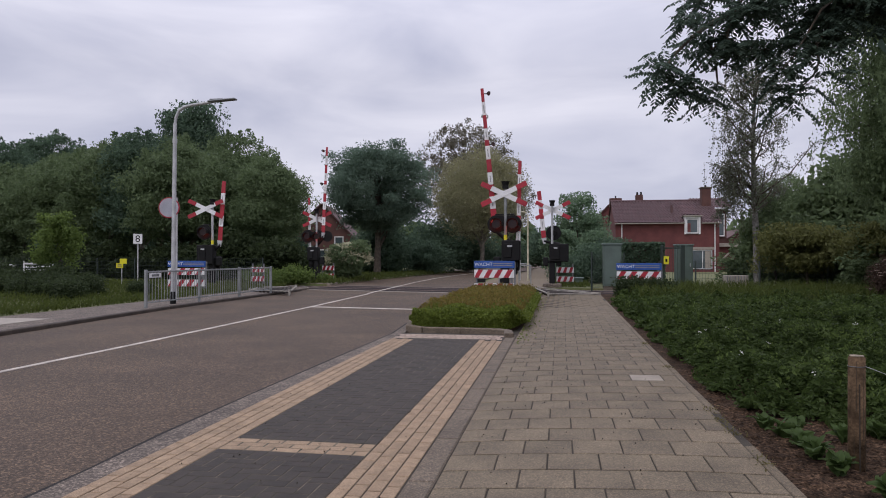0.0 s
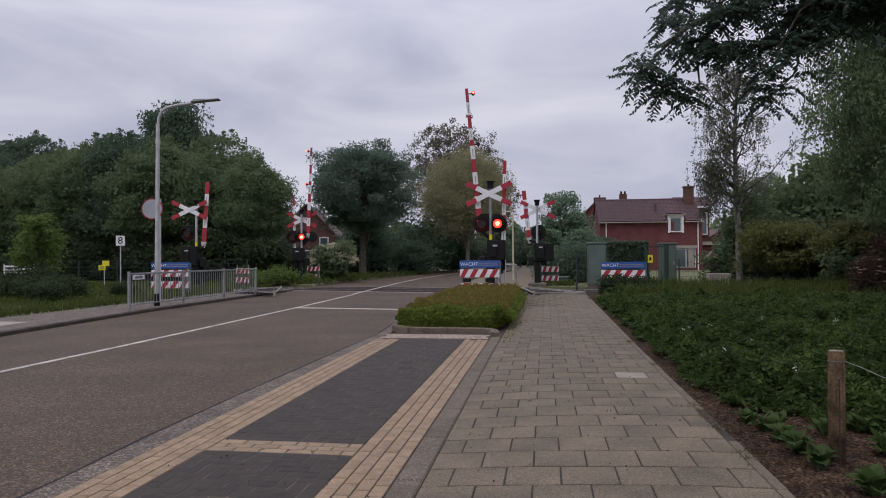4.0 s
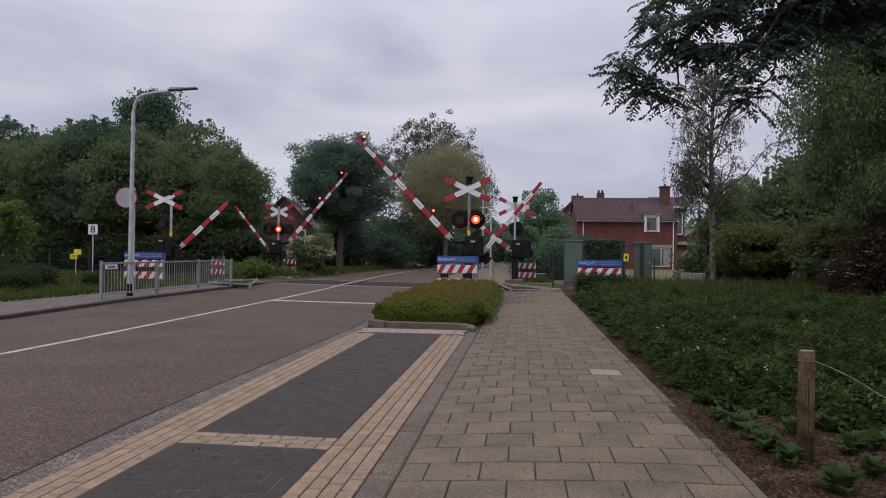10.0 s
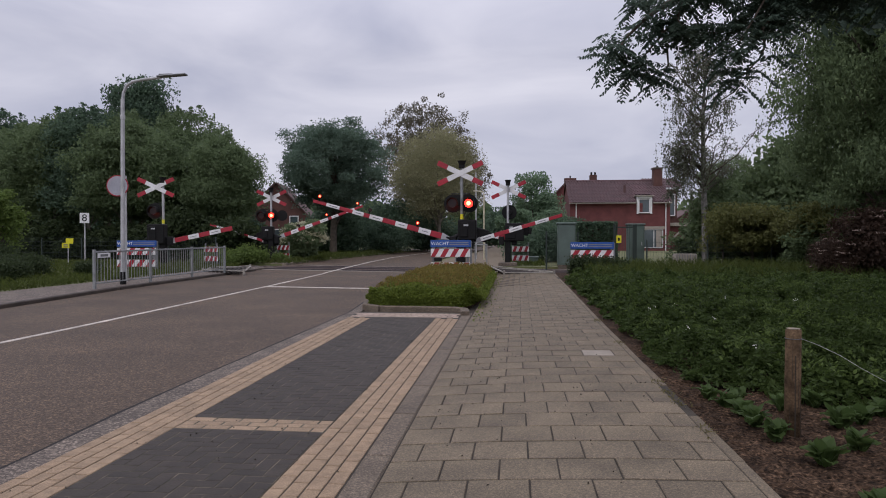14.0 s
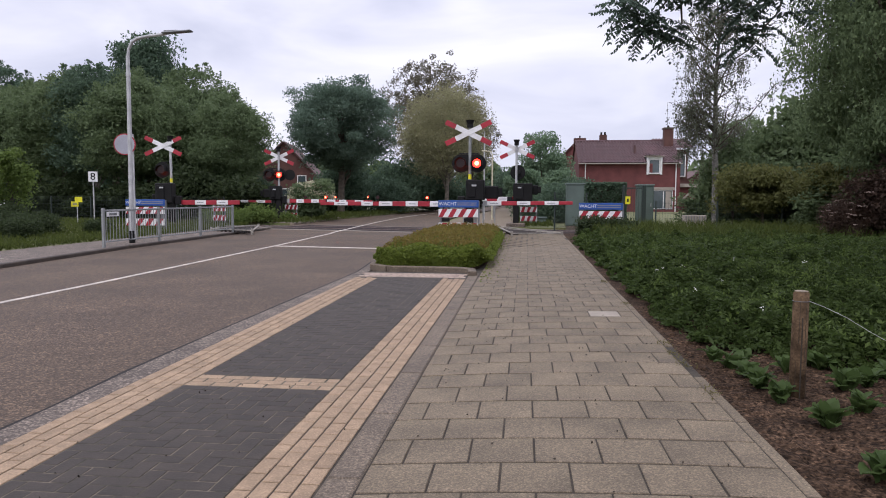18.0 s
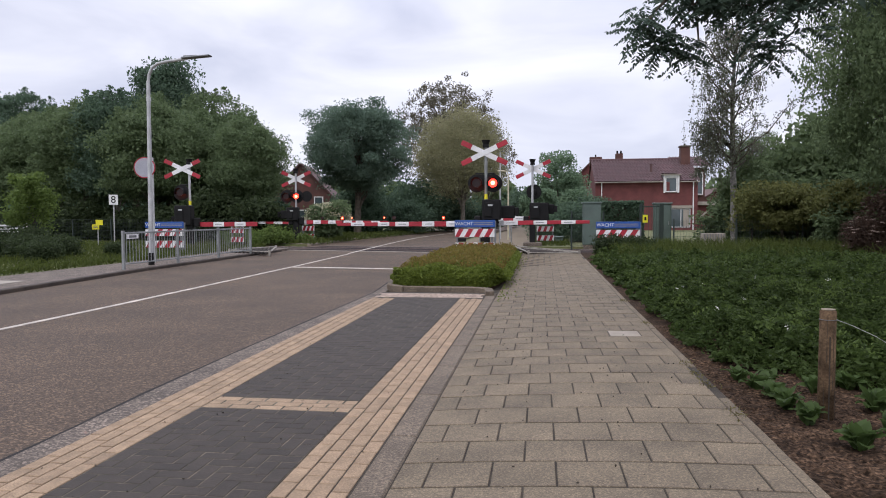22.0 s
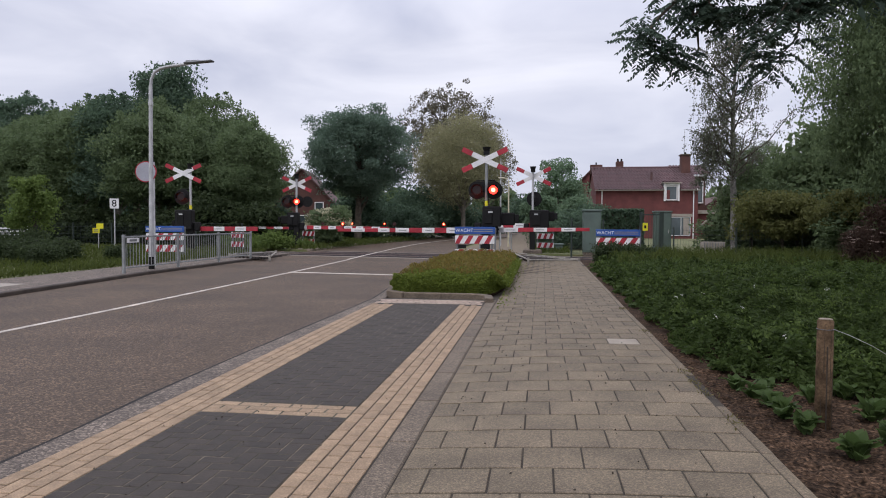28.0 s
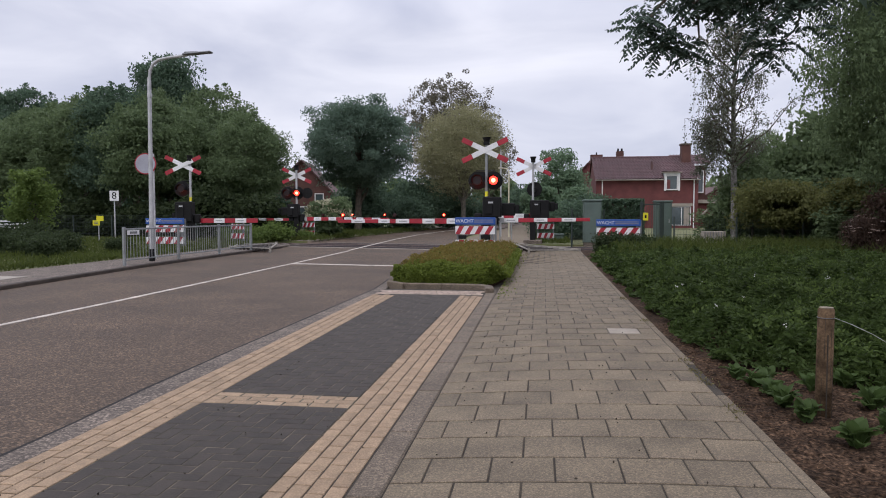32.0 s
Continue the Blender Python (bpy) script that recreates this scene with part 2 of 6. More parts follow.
BRICK_RED = mat("red_brick_wall", (0.135, 0.042, 0.039), 0.9, 0.12, 1.5, 30, 0.3)
BRICK_DULL = mat("brown_brick_wall", (0.10, 0.045, 0.036), 0.9, 0.12, 1.5, 30, 0.3)
ROOF = mat("roof_tile", (0.084, 0.043, 0.045), 0.7, 0.15, 2, 20, 0.2, each=0.18)
ROOF_FAR = mat("roof_tile_far", (0.10, 0.052, 0.048), 0.8, 0.15, 2, 20, 0.2)
GLASS = mat("window_glass", (0.06, 0.08, 0.085), 0.08, 0.1, 1, 4, 0, spec=0.8)
RAIL = mat("rail_steel", (0.16, 0.11, 0.085), 0.5, 0.2, 3, 40, 0.1, metal=0.5)
SLEEPER = mat("sleeper", (0.10, 0.085, 0.07), 0.9, 0.2, 4, 40, 0.3)
BALLAST = mat("ballast", (0.16, 0.14, 0.125), 0.95, 0.35, 12, 25, 1.0)
PANEL = mat("crossing_panel", (0.036, 0.027, 0.027), 0.9, 0.2, 3, 60, 0.3, spec=0.12)
RED_GLOW = glow("lit_red_lens", (1.0, 0.025, 0.014), 5.0)
CORE_GLOW = glow("lit_lamp_core", (1.0, 0.42, 0.14), 5.5)
LENS_OFF = mat("unlit_red_lens", (0.022, 0.005, 0.005), 0.35, 0.1, 5, 40, 0)
LEAF_WOOD = leaf_mat("wood_leaf", (0.124, 0.175, 0.092), each=0.28)
LEAF_SMALL = leaf_mat("small_tree_leaf", (0.155, 0.232, 0.150), each=0.22)
LEAF_ROUND = leaf_mat("blue_green_tree_leaf", (0.128, 0.188, 0.146), each=0.2, thin=0.55)
LEAF_DARK = leaf_mat("dark_tree_leaf", (0.088, 0.140, 0.100))
LEAF_OLIVE = leaf_mat("young_olive_leaf", (0.275, 0.275, 0.165), each=0.2)
LEAF_BIRCH = leaf_mat("birch_leaf", (0.13, 0.15, 0.115))
LEAF_RIGHT = leaf_mat("shade_tree_leaf", (0.132, 0.186, 0.098), each=0.3)
LEAF_NEAR = leaf_mat("compound_leaf", (0.070, 0.106, 0.088))
# dark enough to carry the deep shade under the wood; verge shrubs use it too
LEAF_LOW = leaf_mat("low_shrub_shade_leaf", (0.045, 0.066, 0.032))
LEAF_FRESH = leaf_mat("fresh_leaf", (0.125, 0.185, 0.055), thin=0.5)
LEAF_SPARSE = leaf_mat("sparse_brown_leaf", (0.13, 0.125, 0.10))
LEAF_LIGHT = leaf_mat("light_olive_leaf", (0.150, 0.165, 0.066), each=0.3, thin=0.5)
LEAF_PURPLE = leaf_mat("purple_leaf", (0.062, 0.042, 0.034), each=0.35, thin=0.35)
PALE_PETAL = leaf_mat("pale_pink_petal", (0.50, 0.40, 0.36), each=0.2)
LEAF_BED = leaf_mat("ground_cover_leaf", (0.050, 0.080, 0.024), each=0.34)
LEAF_SPRIG = leaf_mat("fresh_sprig_leaf", (0.080, 0.122, 0.036), each=0.4)
LEAF_ISLAND = leaf_mat("low_shrub_leaf", (0.13, 0.175, 0.034))
LEAF_TIP = leaf_mat("reddish_shrub_tip", (0.165, 0.135, 0.04))
LEAF_BIG = leaf_mat("broad_leaf", (0.064, 0.104, 0.036), each=0.35, rough=0.45)
LEAF_DRY = leaf_mat("dry_weed", (0.135, 0.125, 0.060))
LEAF_GRASS = leaf_mat("grass_blade", (0.068, 0.092, 0.024))
BLOSSOM = leaf_mat("cream_blossom", (0.55, 0.54, 0.40), each=0.2)
PETAL = leaf_mat("white_petal", (0.75, 0.75, 0.72), each=0.1)
PINK_PETAL = leaf_mat("pink_petal", (0.60, 0.03, 0.08), each=0.2)


# ---- building helpers ----
def part(name, bm, material, parent, label=""):
    """Links a bmesh as ONE mesh object under a thing or a part (or as a thing of its own)."""
    me = bpy.data.meshes.new(name)
    bm.to_mesh(me)
    bm.free()
    me.materials.append(material)
    ob = new(name, me)
    if parent:
        ob.parent = parent
    if label:
        ob["label"] = label
    return ob


def piece(name, me, parent, m):
    ob = new(name, me)
    ob.parent = parent
    ob.matrix_basis = m
    return ob


def thing(name, m, label, category, group="", kind=""):
    ob = new(name)
    ob.empty_display_size = 0.2
    ob.matrix_basis = m
    return tagged(ob, label, category, group, kind)


def box(bm, x0, y0, z0, x1, y1, z1, bevel=0.0, m=None):
    r = bmesh.ops.create_cube(bm, size=1.0)
    vs = r["verts"]
    for v in vs:
        v.co = Vector(((x0 + x1) / 2 + v.co.x * (x1 - x0), (y0 + y1) / 2 + v.co.y * (y1 - y0), (z0 + z1) / 2 + v.co.z * (z1 - z0)))
    if bevel:
        es = list({e for v in vs for e in v.link_edges})
        r = bmesh.ops.bevel(bm, geom=es, offset=bevel, segments=1, affect="EDGES")
        vs = r["verts"]
    if m:
        bmesh.ops.transform(bm, matrix=m, verts=list(set(vs)))
    return bm


def rod(bm, a, b, r0, r1=None, n=10):
    a, b = Vector(a), Vector(b)
    r1 = r0 if r1 is None else r1
    d = b - a
    m = Matrix.Translation((a + b) / 2) @ d.to_track_quat("Z", "Y").to_matrix().to_4x4()
    bmesh.ops.create_cone(bm, cap_ends=True, segments=n, radius1=r0, radius2=r1, depth=d.length, matrix=m)
    return bm


def tube(bm, pts, radii, n=8):
    """A bent tapering tube along points."""
    pts = [Vector(p) for p in pts]
    rings = []
    for i, p in enumerate(pts):
        d = (pts[min(i + 1, len(pts) - 1)] - pts[max(i - 1, 0)]).normalized()
        s = d.cross(Vector((0.31, 0.95, 0.05))).normalized()
        u = d.cross(s)
        rings.append([bm.verts.new(p + (s * math.cos(a) + u * math.sin(a)) * radii[i]) for a in (2 * math.pi * k / n for k in range(n))])
    for q, w in zip(rings, rings[1:]):
        for k in range(n):
            bm.faces.new((q[k], q[(k + 1) % n], w[(k + 1) % n], w[k]))
    bm.faces.new(rings[0][::-1])
    bm.faces.new(rings[-1])
    return bm


def slab_mesh(name, w, d, h, bevel, material):
    """One paving piece, centred, its top at z = 0."""
    bm = bmesh.new()
    box(bm, -w / 2, -d / 2, -h, w / 2, d / 2, 0)
    top = [e for e in bm.edges if all(v.co.z > -1e-5 for v in e.verts)]
    bmesh.ops.bevel(bm, geom=top, offset=bevel, segments=1, affect="EDGES")
    bm.faces.ensure_lookup_table()
    for face in [f for f in bm.faces if f.normal.z < -0.9]:
        bm.faces.remove(face)
    me = bpy.data.meshes.new(name)
    bm.to_mesh(me)
    bm.free()
    me.materials.append(material)
    return me


def joined_slabs(name, spots, h, bevel, material, parent):
    """Many paving pieces in one mesh: spots are (x, y, z, width, depth)."""
    vs, fs = [], []
    for x, y, z, w, d in spots:
        k = len(vs)
        for zz, e in ((z - h, 0), (z - bevel, 0), (z, bevel)):
            vs += [(x - w / 2 + e, y - d / 2 + e, zz), (x + w / 2 - e, y - d / 2 + e, zz), (x + w / 2 - e, y + d / 2 - e, zz), (x - w / 2 + e, y + d / 2 - e, zz)]
        for q in (0, 4):
            fs += [(k + q + i, k + q + (i + 1) % 4, k + q + 4 + (i + 1) % 4, k + q + 4 + i) for i in range(4)]
        fs.append((k + 8, k + 9, k + 10, k + 11))
    me = bpy.data.meshes.new(name)
    me.from_pydata(vs, [], fs)
    me.materials.append(material)
    ob = new(name, me)
    ob.parent = parent
    ob["kind"] = "stuff"
    return ob


def leaves(name, at, size, material, parent=None, long=1.9, droop=0.0, rng=None, up=None, faces=2):
    """Pointed leaves at the given places, turned at random: folded ones of two faces, or small ones of one face."""
    rng = rng or np.random.default_rng(1)
    at = np.asarray(at, float)
    n = len(at)
    size = np.broadcast_to(np.asarray(size, float), (n,)) * rng.uniform(0.7, 1.3, n)
    a = rng.normal(size=(n, 3))
    a[:, 2] -= droop
    if up is not None:
        a = a * np.array([1, 1, 0.5]) + np.array([0, 0, up])
    a /= np.linalg.norm(a, axis=1)[:, None]
    b = np.cross(a, rng.normal(size=(n, 3)))
    b /= np.linalg.norm(b, axis=1)[:, None] + 1e-9
    c = np.cross(a, b)
    a, b = a * (size * long / 2)[:, None], b * (size / 2)[:, None]
    c = c * (size * 0.18)[:, None]
    if faces == 2:
        v = np.stack([at - a, at + b + c, at + a, at - b + c], 1).reshape(-1, 3)
        k = np.arange(n)[:, None] * 4
        fs = np.concatenate([k + np.array([[0, 1, 2]]), k + np.array([[0, 2, 3]])], 1).reshape(-1, 3)
    else:
        v = np.stack([at - a * 0.8 - b, at - a * 0.6 + b, at + a], 1).reshape(-1, 3)
        fs = np.arange(n * 3).reshape(-1, 3)
    me = bpy.data.meshes.new(name)
    me.vertices.add(len(v))
    me.vertices.foreach_set("co", v.ravel())
    me.loops.add(fs.size)
    me.loops.foreach_set("vertex_index", fs.ravel().astype(np.int32))
    me.polygons.add(len(fs))
    me.polygons.foreach_set("loop_start", np.arange(0, fs.size, 3, dtype=np.int32))
    me.update()
    me.validate()
    me.materials.append(material)
    ob = new(name, me)
    if parent:
        ob.parent = parent
    return ob


def text_part(name, body, size, material, parent, m, label=""):
    cu = bpy.data.curves.new(name, "FONT")
    cu.body, cu.size, cu.extrude, cu.align_x, cu.align_y = body, size, 0.003, "CENTER", "CENTER"
    ob = new(name, cu)
    dg = bpy.context.evaluated_depsgraph_get()
    me = bpy.data.meshes.new_from_object(ob.evaluated_get(dg))
    bpy.data.objects.remove(ob)
    me.materials.clear()
    me.materials.append(material)
    ob = new(name, me)
    ob.parent, ob.matrix_basis = parent, m
    if label:
        ob["label"] = label
    return ob


# ---- ground, road and paving ----
def sheet(name, pts_left, pts_right, z, thick, material, label, category="", kind="structure"):
    """A strip of ground between two lines, with a lower edge all round."""
    bm = bmesh.new()
    top = [(bm.verts.new((*a, z)), bm.verts.new((*b, z))) for a, b in zip(pts_left, pts_right)]
    low = [(bm.verts.new((*a, z - thick)), bm.verts.new((*b, z - thick))) for a, b in zip(pts_left, pts_right)]
    for i in range(len(top) - 1):
        bm.faces.new((top[i][0], top[i][1], top[i + 1][1], top[i + 1][0]))
        bm.faces.new((top[i][0], top[i + 1][0], low[i + 1][0], low[i][0]))
        bm.faces.new((top[i][1], low[i][1], low[i + 1][1], top[i + 1][1]))
    bm.faces.new((top[0][0], low[0][0], low[0][1], top[0][1]))
    bm.faces.new((top[-1][0], top[-1][1], low[-1][1], low[-1][0]))
    bmesh.ops.recalc_face_normals(bm, faces=bm.faces)
    ob = part(name, bm, material, None)
    return tagged(ob, label, category or name, "", kind)


SKEW = -0.25            # the track: y = TRACK_Y + SKEW * (x + 1)
TRACK_Y = 27.4
along = math.atan(SKEW)


def track_y(x):
    return TRACK_Y + SKEW * (x + 1)


bm = bmesh.new()
bmesh.ops.create_grid(bm, x_segments=2, y_segments=2, size=1500)
for v in bm.verts:
    v.co.z = -0.16
tagged(part("ground", bm, GRASS, None), "flat grassy ground that reaches the horizon", "ground", "", "structure")

ROAD_MID = [(-6.70, -60), (-6.72, 12), (-6.85, 19), (-7.15, 25), (-7.60, 32), (-7.95, 40), (-7.9, 48), (-7.2, 60), (-6.2, 78), (-5.2, 110), (-4.6, 190), (-4.2, 320)]
ROAD_HALF = [3.80, 3.80, 3.72, 3.55, 3.45, 3.3, 3.2, 3.1, 3.0, 3.0, 3.0, 3.0]
road = sheet("road", [(x - h, y) for (x, y), h in zip(ROAD_MID, ROAD_HALF)], [(x + h, y) for (x, y), h in zip(ROAD_MID, ROAD_HALF)], -0.08, 0.3, ASPHALT,
             "worn grey-brown asphalt road with fine stones", "road")


def line_strip(name, mids, half, z, material, label):
    return sheet(name, [(x - half, y) for x, y in mids], [(x + half, y) for x, y in mids], z, 0.008, material, label, "road marking")


line_strip("centre_line", [(-6.66, -60), (-6.68, 10), (-6.80, 15), (-6.90, 19), (-7.17, 25.4)], 0.047, -0.074, PAINT, "thin worn white line along the middle of the road")
line_strip("centre_line", [(-7.17, 25.4), (-7.40, 29), (-7.84, 37), (-8.05, 45), (-7.8, 52), (-7.0, 62), (-6.1, 78), (-5.2, 110)], 0.055, -0.058, PAINT, "thin worn white line on the road behind the track")
sheet("stop_line", [(-6.84, 18.36), (-3.55, 17.90)], [(-6.84, 18.58), (-3.55, 18.12)], -0.073, 0.008, PAINT, "worn white stop line across one lane", "road marking")
GUTTER_LINE = [(-3.00, -60), (-3.00, 3.0), (-3.015, 4.1), (-3.05, 5.0), (-3.06, 6.5), (-3.03, 8.7), (-2.99, 12.3), (-3.2, 15), (-3.3, 24)]
sheet("gutter", GUTTER_LINE, [(-2.80, y) if y < 13 else (x + 0.2, y) for x, y in GUTTER_LINE], -0.066, 0.2, GUTTER, "pale grey gravelly concrete gutter strip along the road", "gutter")
sheet("road_edge_crack", [(x - 0.045 - 0.012 * (k % 2), y) for k, (x, y) in enumerate(GUTTER_LINE)], [(x - 0.001, y) for x, y in GUTTER_LINE], -0.0765, 0.02, CRACK, "dark dirty crack between asphalt and gutter", "crack")

# the bay and its paving
sheet("bay_bed", [(-2.799, -30), (-2.799, 12.25)], [(-0.90, -30), (-0.90, 12.25)], -0.0555, 0.2, JOINT, "dark sand bed under the paving of the parking bay", "bed")
sheet("bay_sand", [(-2.402, -8), (-2.402, 11.42)], [(-1.314, -8), (-1.314, 11.42)], -0.0520, 0.006, SAND, "pale mossy sand in the joints of the black bricks", "sand")
B = 0.0975
CELL = 0.0988
bay_near = thing("parking_bay", pose(0, 0, 0), "parking bay paved with black bricks and bands of yellow bricks", "parking bay", "", "structure")
bay_brick = {c: slab_mesh("brick", (CELL - 0.006 if c == "d" else B - 0.009), (2 * CELL - 0.006 if c == "d" else 2 * B - 0.010), 0.03, 0.003, m) for c, m in (("y", YELLOW), ("d", DARK), ("p", PINK))}
rnd = random.Random(4)
spots = {"y": [], "d": [], "p": []}
for k in range(4):                                          # both long bands, in running bond
    for j in range(-46, 60):
        y = 0.9 + (j + (0.5 if k % 2 else 0)) * 2 * B
        if -8 < y < 11.33:
            spots["y"].append((-2.794 + (k + 0.5) * B, y, 0))
            spots["y"].append((-1.312 + (k + 0.5) * B, y, 0))
BX = 0.0988
for k in range(3):                                          # the band across
    for j in range(5):
        spots["y"].append((-2.401 + (2 * j + 1 + (1 if k % 2 else 0)) * BX, 4.60 + (k + 0.5) * B, 90))
joined_slabs("half_bricks", [(-2.401 + (0.5 if k % 2 else 10.5) * BX, 4.60 + (k + 0.5) * B, -0.05, 0.090, 0.088) for k in range(3)], 0.03, 0.003, YELLOW_FAR, bay_near)
halves = []
for y0, rows in ((4.594 - 125 * CELL, 125), (4.900, 66)):
    for i in range(11):
        for j in range(rows):
            k = (i + j) % 4
            x, y = -2.401 + (i + 0.5) * CELL, y0 + (j + 0.5) * CELL
            if k == 0 and i < 10:
                spots["d"].append((x + CELL / 2, y, 90))
            elif k == 2 and j < rows - 1:
                spots["d"].append((x, y + CELL / 2, 0))
            elif (k == 0 and i == 10) or (k == 1 and i == 0) or (k == 2 and j == rows - 1) or (k == 3 and j == 0):
                halves.append((x, y, -0.05, CELL - 0.006, CELL - 0.006))
joined_slabs("half_bricks", halves, 0.03, 0.003, DARK_FAR, bay_near)
for k in range(3):
    for j in range(19):
        x = -2.745 + (j + 0.5 * (k % 2)) * B
        if x < -0.96:
            spots["p"].append((x, 11.53 + k * 2.1 * B, 0))
for c, near in (("y", 9.0), ("d", 8.0), ("p", 99)):
    rest = []
    done = 0
    for x, y, turn in sorted(spots[c], key=lambda s: s[1] if s[1] > 2.2 else 50 - s[1]):
        z = -0.05 + rnd.uniform(-0.001, 0.001)
        if 2.2 < y < near and done < 300:
            piece("brick", bay_brick[c], bay_near, pose(x, y, z, rnd.uniform(-0.3, 0.3), rnd.uniform(-0.3, 0.3), turn + rnd.uniform(-0.6, 0.6)))
            done += 1
        else:
            w, d = 2 * B - 0.008, B - 0.008
            w, d = (w, d) if turn else (d, w)
            rest.append((x, y, z, w, d))
    if rest:
        joined_slabs("far_bricks", rest, 0.03, 0.003, {"y": YELLOW_FAR, "d": DARK_FAR, "p": PINK}[c], bay_near)

# kerb between bay and pavement, in lengths of a metre
kerb = thing("kerb", pose(0, 0, 0), "grey weathered concrete kerb between parking bay and pavement", "kerb", "", "structure")
me_k = slab_mesh("kerbstone", 0.168, 0.992, 0.16, 0.010, KERB)
for j in range(-9, 12):
    piece("kerbstone", me_k, kerb, pose(-0.829, j + 0.62, -0.043, 0, -0.8))
# kerb round the planted island
isl = thing("island_kerb", pose(0, 0, 0), "low grey concrete kerb round the planted traffic island", "kerb", "", "structure")
corner = [(-3.02, 24.2), (-3.02, 21), (-3.02, 18), (-3.0, 15.2), (-2.94, 13.6), (-2.80, 12.78), (-2.45, 12.47), (-1.75, 12.42), (-1.15, 12.40), (-0.90, 12.2), (-0.84, 11.7)]
for a, b in zip(corner, corner[1:]):
    d = Vector((b[0] - a[0], b[1] - a[1]))
    bm = box(bmesh.new(), -0.075, -d.length / 2 - 0.01, -0.17, 0.075, d.length / 2 - 0.004, 0.034, 0.012)
    ob = part("kerbstone", bm, KERB, isl)
    ob.matrix_basis = pose((a[0] + b[0]) / 2, (a[1] + b[1]) / 2, 0, 0, 0, math.degrees(math.atan2(-d.x, d.y)))
sheet("island_soil", [(-2.40, 12.5), (-2.72, 12.95), (-2.92, 13.9), (-2.95, 24.2)], [(-1.05, 12.5), (-0.86, 12.95), (-0.72, 13.9), (-0.64, 24.2)], 0.02, 0.2, SOIL, "dark soil of the planted traffic island", "soil")
sheet("island_head", [(-2.9, 23.2), (-2.9, 26.0)], [(-0.62, 23.2), (-0.62, 25.6)], 0.03, 0.2, GUTTER, "grey concrete base behind the planted island", "island")

# the pavement of square tiles
def crossfall(x):
    """The pavement's height: it falls towards the kerb and flattens towards the bed."""
    return 0.05 * x - 0.02 * x * x


bed_left = [(-0.745, -30), (-0.745, 11.6), (-0.90, 12.1), (-0.97, 12.5), (-0.80, 14), (-0.64, 18), (-0.54, 26.2)]
bed_right = [(1.30, -30), (1.30, 10), (1.305, 11), (1.31, 12), (1.32, 14), (1.35, 18), (1.40, 25.6)]
vs, fs = [], []
for (xa, ya), (xb, yb) in zip(bed_left, bed_right):
    for i in range(9):
        x = xa + (xb - xa) * i / 8
        vs.append((x, ya + (yb - ya) * i / 8, crossfall(x) - 0.0055))
for r in range(len(bed_left) - 1):
    fs += [(r * 9 + i, r * 9 + i + 1, r * 9 + i + 10, r * 9 + i + 9) for i in range(8)]
me = bpy.data.meshes.new("pavement_bed")
me.from_pydata(vs, [], fs)
me.materials.append(JOINT)
tagged(new("pavement_bed", me), "sand bed in the joints of the pavement", "bed", "", "structure")
pav = thing("pavement", pose(0, 0, 0), "pavement of worn grey-brown concrete tiles in running bond", "pavement", "", "structure")
TW, TD = 0.330, 0.347
tile_kinds = {}
rest, done = [], 0
rnd = random.Random(9)
for j in range(-34, 67):
    y = 2.966 + (j + 0.5) * TD
    drift = 0.10 * max(0, (y - 10) / 16)
    first = -0.740 if j % 2 == 0 else -0.905
    for i in range(7):
        x0, x1 = max(first + i * TW, -0.740), min(first + (i + 1) * TW, 1.236)
        if x1 - x0 < 0.04:
            continue
        x, w = (x0 + x1) / 2 + drift, x1 - x0
        z = crossfall(x) + rnd.uniform(-0.0015, 0.0015)
        if 2.2 < y < 18.2 and done < 300:
            m = SLAB if j == 13 and 0.85 < x < 1.0 else TILE
            key = (round(w, 3), m.name)
            if key not in tile_kinds:
                tile_kinds[key] = slab_mesh("tile", w - 0.010, TD - 0.017, 0.05, 0.003, m)
            piece("tile", tile_kinds[key], pav, pose(x, y, z, rnd.uniform(-0.25, 0.25), -math.degrees(0.05 - 0.04 * x) + rnd.uniform(-0.25, 0.25), rnd.uniform(-0.35, 0.35)))
            done += 1
        elif y > -9:
            rest.append((x, y, z, w - 0.010, TD - 0.017))
joined_slabs("far_tiles", rest, 0.05, 0.004, TILE_FAR, pav)
edge = thing("pavement_edging", pose(0, 0, 0), "narrow grey concrete edging strip beside the bed", "edging", "", "structure")
me_e = slab_mesh("edging_stone", 0.068, 0.99, 0.1, 0.006, TILE)
for j in range(-9, 26):
    y = j + 0.5
    piece("edging_stone", me_e, edge, pose(1.272 + 0.10 * max(0, (y - 10) / 16), y, 0.029 + rnd.uniform(-0.004, 0.004), 0, 0, rnd.uniform(-0.2, 0.2) - (0.36 if y > 10 else 0)))

# the bed beside the pavement, and ground beyond
sheet("bed_soil", [(1.308, -30), (1.308, 10), (1.408, 26)], [(30, -30), (30, 10), (30, 19)], -0.03, 0.2, SOIL, "bare brown soil of the planted bed", "soil")
nx, ny = 74, 250
vs = [(1.312 + 1.94 * i / nx, 2.0 + 6.4 * j / ny, -0.012 - 0.012 * min(1, i / 14) + (0.026 * noise.noise(Vector((i * 0.21, j * 0.21, 0))) + 0.020 * noise.noise(Vector((i * 0.6, j * 0.6, 3)))) * min(1, i / 4)) for j in range(ny + 1) for i in range(nx + 1)]
me = bpy.data.meshes.new("soil_clods")
me.from_pydata(vs, [], [(j * (nx + 1) + i, j * (nx + 1) + i + 1, (j + 1) * (nx + 1) + i + 1, (j + 1) * (nx + 1) + i) for j in range(ny) for i in range(nx)])
me.materials.append(SOIL)
